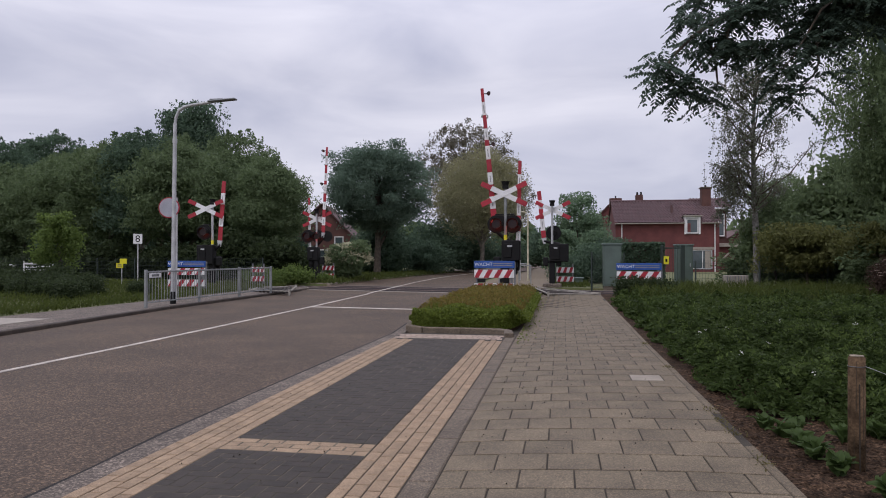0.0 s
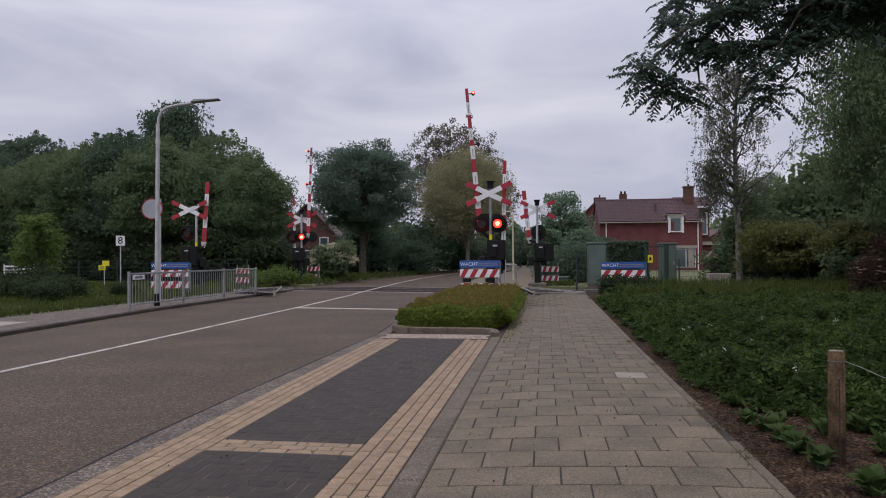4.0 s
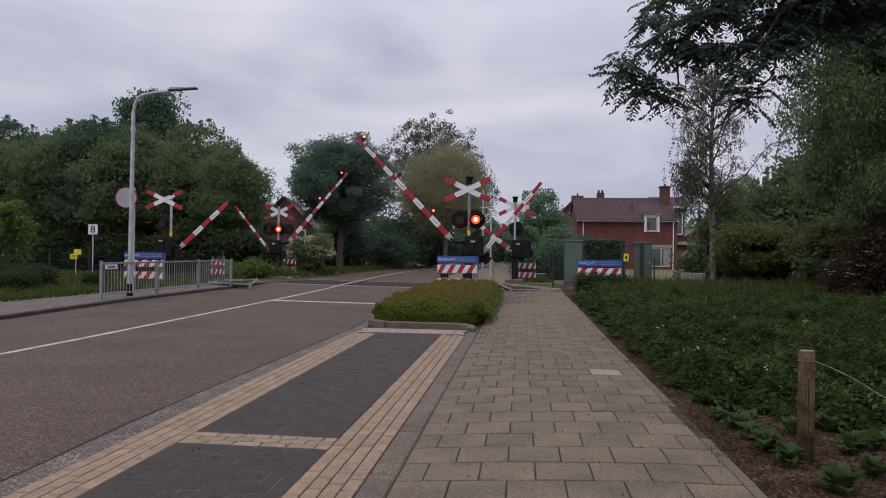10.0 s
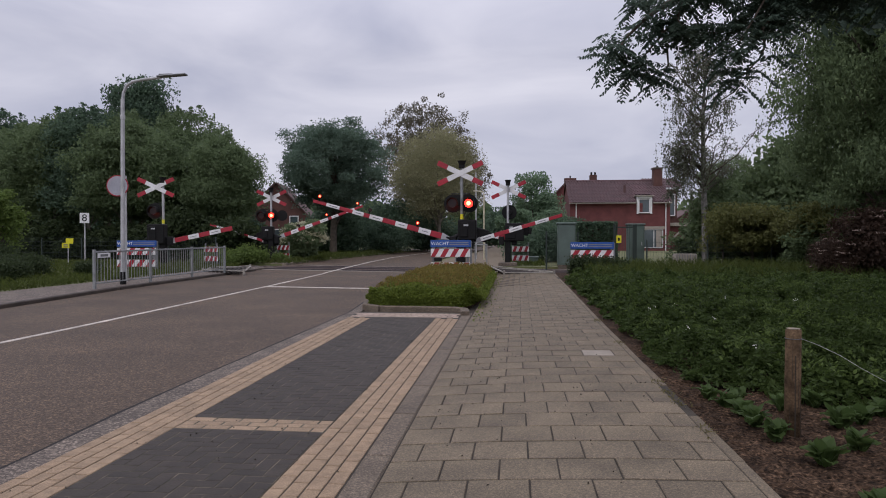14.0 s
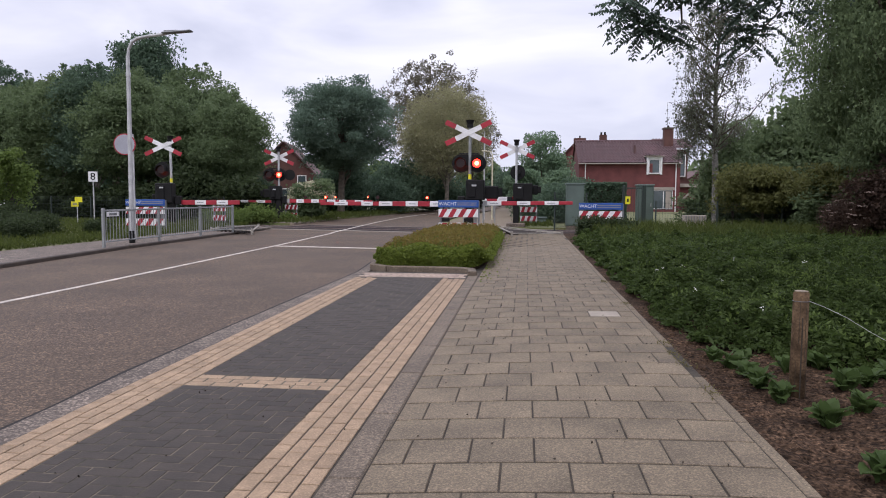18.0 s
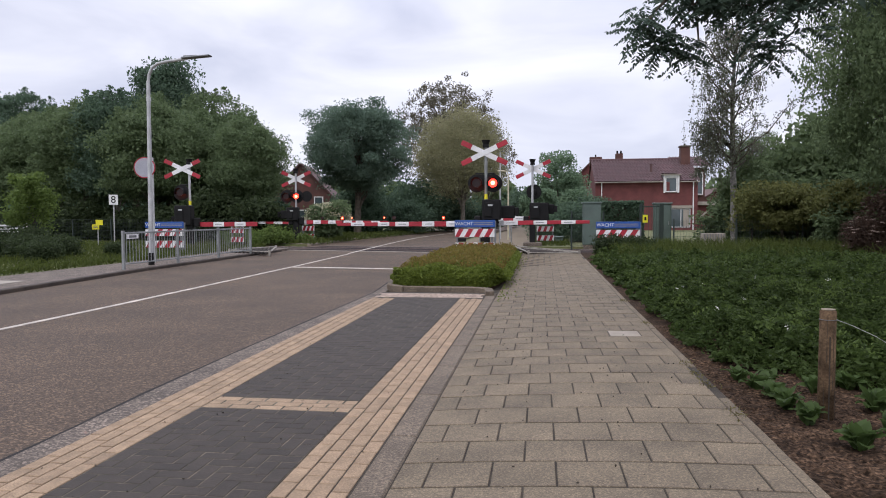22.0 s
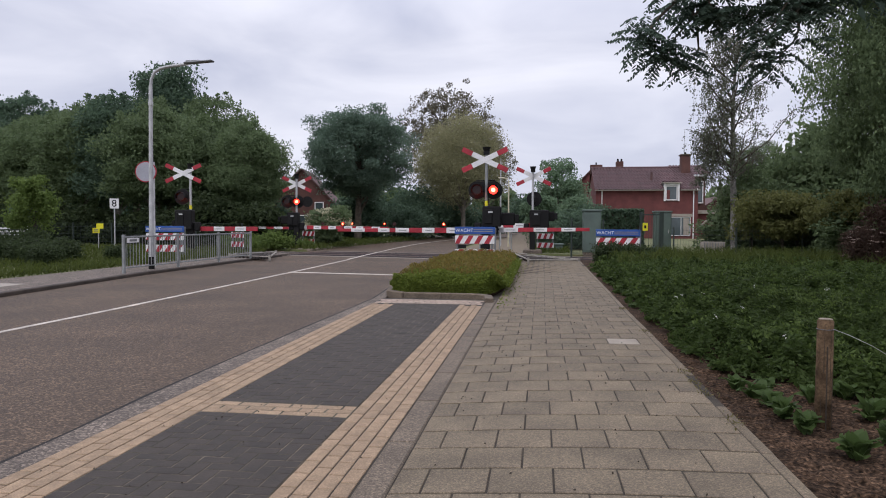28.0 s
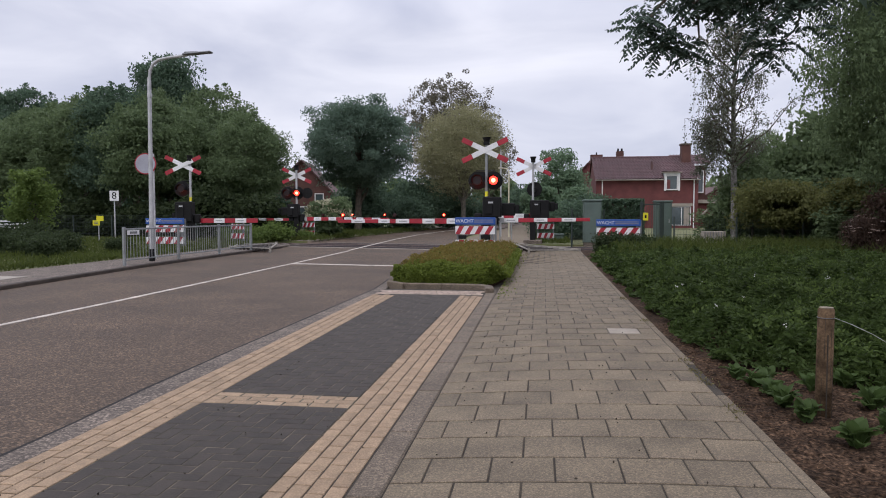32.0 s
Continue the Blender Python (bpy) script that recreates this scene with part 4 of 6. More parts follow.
# round sign seen from its front, on its own pole behind the lamp
s = thing("round_sign", pose(-11.55, 19.0, 0, 0, 0, 12), "round pale road sign with a red rim on a grey pole", "road sign")
part("pole", rod(bmesh.new(), (0.22, 0.04, -0.1), (0.22, 0.04, 3.1), 0.028, 0.028, 10), STEEL, s)
part("rim", rod(bmesh.new(), (0, 0.0, 2.80), (0, 0.02, 2.80), 0.31, 0.31, 36), RED, s, "red rim")
part("face", rod(bmesh.new(), (0, -0.006, 2.80), (0, 0.0, 2.80), 0.282, 0.282, 36), mat("pale_sign_face", (0.33, 0.33, 0.37), 0.5, 0.05, 3, 30, 0.03), s, "pale grey face")

s = thing("number_sign", pose(-19.85, 30.0, 0, 0, 0, 20), "white square sign with a black figure on a pole", "sign")
part("pole", rod(bmesh.new(), (0, 0.03, -0.1), (0, 0.03, 2.3), 0.03, 0.03, 8), STEEL, s)
b = part("panel", box(bmesh.new(), -0.20, -0.01, 1.95, 0.20, 0.01, 2.42, 0.004), WHITE, s, "white panel")
text_part("figure", "8", 0.46, BLACK, b, pose(0, -0.013, 2.18, 90), "black figure")

s = thing("yellow_sign", pose(-17.93, 26.0, 0, 0, 0, 15), "two small yellow signs on a thin pole in the grass", "sign")
part("pole", rod(bmesh.new(), (0.0, 0.02, -0.1), (0.0, 0.02, 1.2), 0.02, 0.02, 8), STEEL, s)
part("panel", box(bmesh.new(), -0.08, 0.0, 1.04, 0.20, 0.012, 1.25, 0.003), YELLOW_PAINT, s)
part("panel", box(bmesh.new(), -0.22, -0.016, 0.86, 0.06, -0.004, 1.07, 0.003), YELLOW_PAINT, s)
for z in (1.0, 0.94):
    part("lettering_bar", box(bmesh.new(), -0.16, -0.020, z - 0.015, 0.0, -0.0165, z + 0.015), STEEL_DARK, s)

CREAM = mat("cream_painted_steel", (0.52, 0.47, 0.33), 0.55, 0.1, 4, 40, 0.05)
GUARD = mat("worn_white_timber", (0.30, 0.275, 0.235), 0.8, 0.2, 5, 40, 0.3)
# low timber frames against trespass that lie beside the track
BOARDS = mat("dark_guard_boards", (0.045, 0.036, 0.030), 0.9, 0.3, 6, 40, 0.4)
for name_at, corners in (("beside the pavement", ((-1.06, 28.7), (-0.54, 27.15), (1.34, 23.9), (-0.38, 23.7))),
                         ("beside the railing", ((-11.59, 24.6), (-12.58, 27.5), (-11.03, 27.8), (-9.60, 23.6)))):
    s = thing("timber_guard", pose(0, 0, 0), "low frame of worn white timbers over dark boards " + name_at, "guard", "timber guards")
    for k in range(9):
        f = 0.06 + 0.1 * k
        a = Vector(corners[0]).lerp(Vector(corners[3]), f)
        b = Vector(corners[1]).lerp(Vector(corners[2]), f)
        part("board", rod(bmesh.new(), (*a, 0.016), (*b, 0.020), 0.05, 0.05, 5), BOARDS, s, "dark weathered board")
    pairs = [(0, 1), (1, 2), (2, 3), (3, 0), (0, 2)]
    for k, (i, j) in enumerate(pairs):
        a, b = Vector(corners[i]), Vector(corners[j])
        d = b - a
        ob = part("beam", box(bmesh.new(), 0, -0.028, 0.03 + 0.012 * k, d.length, 0.028, 0.065 + 0.012 * k, 0.006), GUARD, s)
        ob.matrix_basis = pose(a.x, a.y, 0, 0, 0, math.degrees(math.atan2(d.y, d.x)))
    for c in corners:
        part("support", box(bmesh.new(), c[0] - 0.035, c[1] - 0.035, -0.12, c[0] + 0.035, c[1] + 0.035, 0.15), GUARD, s)

# wooden post with wire
s = thing("wooden_post", pose(1.845, 4.75, -0.03), "round weathered wooden post with a wire in the bed", "post")
bm = rod(bmesh.new(), (0, 0, -0.2), (0.004, 0, 0.72), 0.052, 0.049, 20)
top = [e for e in bm.edges if all(v.co.z > 0.71 for v in e.verts)]
bmesh.ops.bevel(bm, geom=top, offset=0.008, segments=2, affect="EDGES")
for f in bm.faces:
    f.smooth = len(f.verts) == 4
part("shaft", bm, WOOD, s)
part("end_grain", rod(bmesh.new(), (0.004, 0, 0.719), (0.004, 0, 0.724), 0.042, 0.042, 18), WOOD_TOP, s, "pale sawn end")
part("crack", box(bmesh.new(), -0.004, -0.0525, 0.0, 0.003, -0.048, 0.55), JOINT, s, "dark crack along the grain")
for a, z0, z1 in ((-128, 0.02, 0.30), (-66, 0.2, 0.66), (-40, 0.0, 0.4), (-112, 0.38, 0.69)):
    ca, sa = math.cos(radians(a)), math.sin(radians(a))
    part("crack", rod(bmesh.new(), (0.0515 * ca, 0.0515 * sa, z0), (0.0497 * ca + 0.003, 0.0497 * sa, z1), 0.0016, 0.001, 5), JOINT, s, "dark crack along the grain")
bm = bmesh.new()
rod(bm, (0.003, 0, 0.655), (0.003, 0, 0.659), 0.0530, 0.0530, 20)
part("wire_loop", bm, STEEL_DARK, s, "wire wound round the post")
pts = [(0.053, 0.0, 0.656), (0.16, 0.02, 0.615), (0.31, 0.04, 0.545), (0.46, 0.06, 0.455), (0.66, 0.08, 0.345), (1.1, 0.14, 0.20)]
part("wire", tube(bmesh.new(), pts, [0.0018] * 6, 6), STEEL, s, "sagging thin wire")

# relay cabinets, gate and fence behind the far right board
def cabinet(at, w, d, h, label):
    s = thing("relay_cabinet", pose(*at), label, "cabinet", "relay cabinets")
    part("plinth", box(bmesh.new(), -w / 2 + 0.02, -d / 2 + 0.02, -0.1, w / 2 - 0.02, d / 2 - 0.02, 0.10), GUTTER, s)
    part("body", box(bmesh.new(), -w / 2, -d / 2, 0.1, w / 2, d / 2, h - 0.08, 0.015), GREEN_STEEL, s)
    part("roof", box(bmesh.new(), -w / 2 - 0.04, -d / 2 - 0.04, h - 0.08, w / 2 + 0.04, d / 2 + 0.04, h, 0.015), GREEN_STEEL, s)
    part("door", box(bmesh.new(), -w / 2 + 0.05, -d / 2 - 0.018, 0.18, w / 2 - 0.05, -d / 2 - 0.002, h - 0.16, 0.006), GREEN_STEEL, s)
    part("handle", box(bmesh.new(), w / 2 - 0.14, -d / 2 - 0.05, 0.9, w / 2 - 0.11, -d / 2 - 0.019, 1.06, 0.004), STEEL, s)
    return s


cabinet((2.2, 30.2, 0), 0.74, 0.8, 1.92, "tall grey-green steel relay cabinet beside the track")
cabinet((5.6, 33.0, 0), 0.72, 0.7, 1.92, "grey-green steel relay cabinet behind the gate")
s = thing("signal_cabinet", pose(0.1, 33.6, 0), "low grey-green box on the verge", "cabinet")
part("body", box(bmesh.new(), -0.2, -0.4, -0.1, 1.0, 0.3, 0.30, 0.02), GREEN_STEEL, s)
part("lid", box(bmesh.new(), -0.24, -0.44, 0.30, 1.04, 0.34, 0.36, 0.01), GREEN_STEEL, s)

s = thing("steel_gate", pose(4.9, 31.6, 0, 0, 0, 0), "dark green steel gate standing open", "gate")
part("post", box(bmesh.new(), -0.50, -0.06, -0.1, -0.38, 0.06, 1.85, 0.01), FENCE_GREEN, s)
part("post", box(bmesh.new(), 0.36, -0.08, -0.1, 0.52, 0.08, 1.85, 0.01), FENCE_GREEN, s)
part("frame", box(bmesh.new(), -0.37, -0.025, 1.70, 0.35, 0.025, 1.76, 0.004), FENCE_GREEN, s)
leaf = box(bmesh.new(), -0.37, -0.02, 0.05, 0.35, 0.02, 0.10, 0.004)
part("lower_rail", leaf, FENCE_GREEN, s)
for k in range(7):
    x = -0.33 + k * 0.11
    part("bar", box(bmesh.new(), x - 0.006, -0.006, 0.1, x + 0.006, 0.006, 1.70), FENCE_GREEN, s)
s2 = thing("warning_plate", pose(4.62, 31.45, 0), "small yellow warning plate on the gate", "sign")
part("plate", box(bmesh.new(), -0.11, -0.012, 1.02, 0.11, 0.0, 1.36, 0.004), YELLOW_PAINT, s2)
part("mark", box(bmesh.new(), -0.04, -0.016, 1.12, 0.04, -0.0125, 1.26), BLACK, s2)
part("bracket", box(bmesh.new(), -0.02, 0.0, 1.0, 0.02, 0.12, 1.38), STEEL_DARK, s2)


def mesh_fence(a, b, h, label, step=2.5, gap=0.11):
    """Posts with a grid of thin wires, panel by panel."""
    d = Vector((b[0] - a[0], b[1] - a[1], 0))
    n = max(1, round(d.length / step))
    s = thing("mesh_fence", pose(a[0], a[1], -0.02, 0, 0, math.degrees(math.atan2(d.y, d.x))), label, "fence", "wire fences")
    L = d.length / n
    bmp = box(bmesh.new(), -0.03, -0.03, -0.1, 0.03, 0.03, h + 0.05, 0.004)
    first = part("post", bmp, FENCE_GREEN, s)
    for k in range(1, n + 1):
        piece("post", first.data, s, pose(k * L, 0, 0))
    bm = bmesh.new()
    for k in range(int(L / gap)):
        x = 0.05 + k * gap
        box(bm, x - 0.003, -0.038, 0.06, x + 0.003, -0.032, h)
    for k in range(int(h / 0.2) + 1):
        z = 0.08 + k * 0.2
        box(bm, 0.03, -0.044, z - 0.004, L - 0.03, -0.038, z + 0.004)
    first = part("wire_panel", bm, FENCE_GREEN, s)
    first["kind"] = "stuff"
    for k in range(1, n):
        piece("wire_panel", first.data, s, pose(k * L, 0, 0))
    return s


mesh_fence((5.5, 29.6), (24, 25.2), 1.15, "dark green wire mesh fence along the railway")
mesh_fence((1.3, 28.9), (3.0, 33.5), 1.5, "dark green wire mesh fence beside the cabinet")
mesh_fence((-40, 39.0), (-14.6, 32.4), 1.25, "dark wire mesh fence along the wood", step=3.0)
s = thing("concrete_trough", pose(6.95, 29.2, 0, 0, 0, 0), "low pale ribbed box standing on the grass", "box")
part("body", box(bmesh.new(), -0.42, -0.3, 0.1, 0.42, 0.3, 0.60, 0.01), PALE, s)
part("foot", box(bmesh.new(), -0.40, -0.25, -0.1, -0.28, 0.25, 0.1), STEEL_DARK, s)
part("foot", box(bmesh.new(), 0.28, -0.25, -0.1, 0.40, 0.25, 0.1), STEEL_DARK, s)
for k in range(8):
    x = -0.39 + k * 0.105
    part("rib", box(bmesh.new(), x, -0.312, 0.14, x + 0.03, -0.301, 0.58), STEEL_DARK, s)
# a white lattice panel and pale rail at the far left
s = thing("lattice_panel", pose(-21.4, 25.5, 0, 0, 0, 30), "white lattice panel half hidden by a bush", "panel")
part("frame", box(bmesh.new(), -0.55, -0.02, -0.1, -0.5, 0.02, 1.15), WHITE, s)
part("frame", box(bmesh.new(), 0.5, -0.02, -0.1, 0.55, 0.02, 1.15), WHITE, s)
for k in range(8):
    part("slat", box(bmesh.new(), -0.499, -0.015, 0.1 + k * 0.13, 0.499, 0.015, 0.17 + k * 0.13), WHITE, s)
s = thing("pale_rail", pose(-25.8, 24.5, 0, 0, 0, 20), "pale tubular rail fence in the grass", "fence")
for z in (0.55, 0.98):
    part("rail", rod(bmesh.new(), (-4, 0, z), (3.4, 0, z), 0.03, 0.03, 8), STEEL, s)
for x in (-3, -1.4, 0.2, 1.8, 3.3):
    part("post", rod(bmesh.new(), (x, 0, -0.1), (x, 0, 1.02), 0.035, 0.035, 8), STEEL, s)

# far street lamps and bollards on the road behind the track
for at, h, arm in (((-1.80, 40, 0), 3.95, -0.62), ((-2.32, 41, 0), 5.1, 0.0), ((-5.2, 66, 0), 4.6, 0.0), ((-9.6, 70, 0), 4.8, 0.0)):
    s = thing("far_street_lamp", pose(*at), "thin pale street lamp beside the far road", "street lamp", "far street lamps")
    part("pole", rod(bmesh.new(), (0, 0, -0.1), (0, 0, h - 0.2), 0.05, 0.04, 8), CREAM if arm else STEEL, s)
    part("arm", tube(bmesh.new(), [(0, 0, h - 0.25), (arm * 0.1, 0, h - 0.05), (arm * 0.5, 0, h), (arm - 0.001, 0, h + 0.01)], [0.035] * 4, 8), CREAM if arm else STEEL, s)
for x, y in ((-2.55, 33.0), (-1.75, 35.5), (-2.2, 44)):
    s = thing("cycle_barrier", pose(x, y, -0.02), "low grey tubular barrier on the far path", "barrier", "path barriers")
    for dx in (-0.3, 0.3):
        part("leg", rod(bmesh.new(), (dx, 0, -0.1), (dx, 0, 0.9), 0.03, 0.03, 8), RAILING, s)
    part("top_rail", rod(bmesh.new(), (-0.33, 0, 0.92), (0.33, 0, 0.92), 0.03, 0.03, 8), RAILING, s)


# ---- trees and plants ----
def crown_points(rng, n, centre, r, zr, clumps, spread, hollow=0.55, flat=0.75):
    """Leaf places in clumps spread over an uneven crown."""
    d = rng.normal(size=(clumps, 3))
    d /= np.linalg.norm(d, axis=1)[:, None]
    d *= (rng.uniform(hollow ** 3, 1, clumps) ** (1 / 3))[:, None] * rng.uniform(0.82, 1.12, clumps)[:, None]
    c = np.array(centre) + d * np.array([r, r, zr])
    pick = rng.integers(0, clumps, n)
    size = rng.uniform(0.6, 1.25, clumps) * spread
    p = c[pick] + np.clip(rng.normal(size=(n, 3)), -1.6, 1.6) * size[pick][:, None] * np.array([1, 1, flat])
    return p, c


def make_tree(name, at, h, r, low, n, leaf, material, label, seed, bark=None, trunk=0.14, clumps=70, spread=0.55, droop=0.0, limbs=14, category="tree", group="", bend=0.3, hollow=0.5,
              long=1.7, flat=0.75, spikes=0, limb=0.38, faces=2):
    """low: the height at which the crown begins. The trunk tapers and forks into limbs that end in the crown's clumps."""
    rng = np.random.default_rng(seed)
    t = thing(name, pose(*at), label, category, group)
    zc, zr = (h + low) / 2, (h - low) / 2
    p, c = crown_points(rng, n, (0, 0, zc), r, zr, clumps, spread, hollow, flat)
    p = p[p[:, 2] > 0.05]
    tip = Vector((rng.uniform(-bend, bend), rng.uniform(-bend, bend), low + (h - low) * 0.72))
    bm = bmesh.new()
    tube(bm, [(0, 0, -0.15), (tip.x * 0.1, tip.y * 0.1, h * 0.12), (tip.x * 0.4, tip.y * 0.6, low + (h - low) * 0.3), tip], [trunk * 1.25, trunk, trunk * 0.7, trunk * 0.22], 10)
    part("trunk", bm, bark or BARK, t, "grey-brown trunk")
    bm = bmesh.new()
    for i in rng.permutation(clumps)[:limbs]:
        e = Vector(c[i])
        f = min(0.9, max(0.2, (e.z - 0.35 * (h - low)) / max(tip.z, 0.1)))
        s = Vector((tip.x * f * 0.9, tip.y * f * 0.9, tip.z * f))
        mid = s.lerp(e, 0.5) + Vector((0, 0, 0.12 * (e - s).length))
        q = trunk * limb
        tube(bm, [s, mid, e], [q, q * 0.6, q * 0.2], 6)
    part("branchwork", bm, bark or BARK, t)
    if spikes:
        a, q = rng.uniform(0, 2 * math.pi, spikes), rng.uniform(0.1, 0.85, spikes) * r
        top = zc + zr * np.sqrt(np.clip(1 - (q / r) ** 2, 0, 1)) * 0.95
        m = 90
        f = rng.uniform(0, 1, (spikes, m))
        ln = rng.uniform(0.3, 1.0, spikes)[:, None]
        wide = 0.26 * (1 - f) + 0.05
        sx = (q * np.cos(a))[:, None] + rng.normal(size=(spikes, m)) * wide
        sy = (q * np.sin(a))[:, None] + rng.normal(size=(spikes, m)) * wide
        p = np.concatenate([p, np.stack([sx, sy, top[:, None] + f * ln], -1).reshape(-1, 3)])
    crown = leaves("crown", p, leaf, material, t, long=long, droop=droop, rng=rng, faces=faces)
    return t


# the wood at the left, three rows deep
rng = np.random.default_rng(21)
kinds = []
for k, (h, r, low, mt) in enumerate(((8.6, 2.5, 2.6, LEAF_WOOD), (9.0, 2.2, 3.0, LEAF_WOOD), (8.0, 2.7, 2.3, LEAF_WOOD), (9.6, 2.1, 2.8, LEAF_DARK))):
    t = make_tree("woodland_tree", (-20 - 3.2 * k, 38.5 + 0.6 * k, 0), h, r, low, 32000, 0.110, mt, "leafy green tree at the edge of a dense wood", 30 + k, clumps=170, spread=0.50, group="trees of the wood",
                  hollow=0.30, trunk=0.10, spikes=16, flat=0.50, faces=1, droop=0.7, bark=PALE_BARK, limbs=10)
    kinds.append(t)
rows = []
for i in range(10):
    x = -16.9 - 3.1 * i
    rows.append((x + rng.uniform(-0.5, 0.5), track_y(x) + 6.2 + rng.uniform(-0.6, 0.9), rng.uniform(0.86, 0.97) * (0.84 if i < 2 else 1)))
for i in range(7):
    x = -19.3 - 4.6 * i
    rows.append((x + rng.uniform(-0.7, 0.7), track_y(x) + 10 + rng.uniform(-0.8, 0.8), rng.uniform(0.94, 1.04) * (0.84 if i < 2 else 1)))
for i in range(3):
    x = -24 - 9.0 * i
    rows.append((x, track_y(x) + 15 + rng.uniform(-1, 1), rng.uniform(1.02, 1.2)))
rows += [(-18.4, 41.5, 0.78), (-20.3, 44.5, 0.84)]
for i, (x, y, s) in enumerate(rows):
    copy_thing(kinds[i % 4 if i % 7 else 0], pose(x, y, 0, 0, 0, rng.uniform(0, 360)) @ Matrix.Diagonal((s * rng.uniform(1.05, 1.25), s * rng.uniform(1.0, 1.2), s, 1)))
for k, t in enumerate(kinds):
    t.matrix_basis = pose(-24 - 5.5 * k, track_y(-24 - 5.5 * k) + 7.8, 0, 0, 0, 70 * k)
# taller tree that rises behind them
make_tree("tall_tree", (-29.8, 52.5, 0), 14.7, 1.7, 5.0, 24000, 0.15, LEAF_DARK, "tall dark tree with a ragged top behind the wood", 44, clumps=44, spread=0.7, hollow=0.25, droop=1.0, trunk=0.3)
make_tree("tall_tree", (-33.4, 53.5, 0), 12.3, 1.5, 4.5, 14000, 0.15, LEAF_DARK, "tall dark tree with a ragged top behind the wood", 45, clumps=20, spread=0.8, hollow=0.25, droop=1.0, trunk=0.3)
for k, (x, y, h) in enumerate(((-45.0, 52, 11.4), (-38.5, 51, 10.6))):
    make_tree("slender_tree", (x, y, 0), h, 1.0, 5.0, 4200, 0.17, LEAF_DARK, "slender dark tree rising above the wood", 60 + k, clumps=16, spread=0.5, hollow=0.2, trunk=0.12)
# shrubs along the foot of the wood; the shade under its trees is in their leaf colour
sh = make_tree("shrub", (-18, 36.0, 0), 2.6, 1.7, 0.2, 5200, 0.15, LEAF_LOW, "dense shrub at the foot of the wood, coloured dark for the shade under the trees", 70, clumps=44, spread=0.42, trunk=0.05, limbs=8, category="shrub", group="shrubs of the wood", hollow=0.3)
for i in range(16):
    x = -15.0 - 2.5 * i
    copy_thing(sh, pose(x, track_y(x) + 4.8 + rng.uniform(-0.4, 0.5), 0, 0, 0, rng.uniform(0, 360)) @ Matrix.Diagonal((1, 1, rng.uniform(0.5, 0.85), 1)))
# far woods behind everything, as one mass
p = np.stack([rng.uniform(-110, -29, 26000), np.zeros(26000), rng.uniform(0, 1, 26000)], 1)
p[:, 1] = 62 + 0.12 * (-p[:, 0]) + rng.uniform(0, 4, 26000)
p[:, 2] = p[:, 2] * (8.2 + 0.8 * np.sin(p[:, 0] * 0.9) + 0.5 * np.sin(p[:, 0] * 2.3))
tagged(leaves("far_woods", p, 0.6, LEAF_DARK, rng=rng), "dark green far edge of the wood", "woods", "", "stuff")

# trees behind the crossing
make_tree("round_tree", (-13.45, 50, 0), 9.7, 4.05, 3.0, 74000, 0.105, LEAF_ROUND, "broad round dark green tree beside the road", 80, clumps=170, spread=0.50, trunk=0.24, limbs=26, hollow=0.40, faces=1, flat=0.6)
t = make_tree("olive_tree", (-6.9, 62, 0), 11.0, 3.9, 2.8, 60000, 0.088, LEAF_OLIVE, "tree with sparse young olive-brown leaves", 81, clumps=260, spread=0.75, trunk=0.2, limbs=34, hollow=0.25, faces=1, bark=PALE_BARK)
make_tree("sparse_tree", (-9.1, 68, 0), 15.0, 5.0, 4.0, 24000, 0.130, LEAF_SPARSE, "tall sparse tree with fine twigs and few leaves", 82, clumps=620, spread=0.27, trunk=0.26, limbs=260, hollow=0.25, limb=0.15, faces=1)
make_tree("sparse_tree", (-5.6, 74, 0), 10.8, 3.0, 4.0, 7000, 0.115, LEAF_SPARSE, "tall sparse tree with fine twigs and few leaves", 83, clumps=300, spread=0.32, trunk=0.24, limbs=110, hollow=0.4, limb=0.17)
make_tree("small_tree", (1.5, 55, 0), 6.6, 1.7, 0.8, 16000, 0.11, LEAF_SMALL, "small fresh green tree beside the far path", 84, clumps=50, spread=0.42, trunk=0.1)
make_tree("small_tree", (0.1, 47, 0), 3.4, 1.0, 0.2, 6500, 0.11, LEAF_SMALL, "small fresh green tree beside the far path", 85, clumps=30, spread=0.3, trunk=0.06)
make_tree("small_tree", (2.7, 52, 0), 3.2, 1.0, 0.3, 6500, 0.12, LEAF_SMALL, "small fresh green tree beside the far path", 86, clumps=36, spread=0.36, trunk=0.06)
rng = np.random.default_rng(5)
hedge_kind = make_tree("garden_shrub", (-14.2, 53, 0), 3.0, 2.0, 0.1, 8200, 0.13, LEAF_DARK, "dark garden shrub behind the road", 90, clumps=40, spread=0.5, trunk=0.05, limbs=8, category="shrub", group="garden shrubs", hollow=0.3)
for x, y, s in ((-13.4, 54, 0.9), (-10.6, 56, 0.8), (-17.5, 46, 0.55), (-21.0, 49, 1.1), (-8.4, 66, 1.0), (-5.0, 70, 0.8), (-15, 58, 1.35), (-11.5, 62, 1.4), (-2.0, 90, 1.5), (2.5, 62, 1.2), (-10, 80, 1.3), (0.4, 37.5, 0.42), (1.6, 36.5, 0.6), (2.9, 39, 0.7)):
    copy_thing(hedge_kind, pose(x, y, 0, 0, 0, rng.uniform(0, 360)) @ Matrix.Diagonal((s, s, s, 1)))
p = np.stack([rng.uniform(-75, 60, 14000), rng.uniform(150, 165, 14000), rng.uniform(0, 1, 14000) ** 1.2], 1)
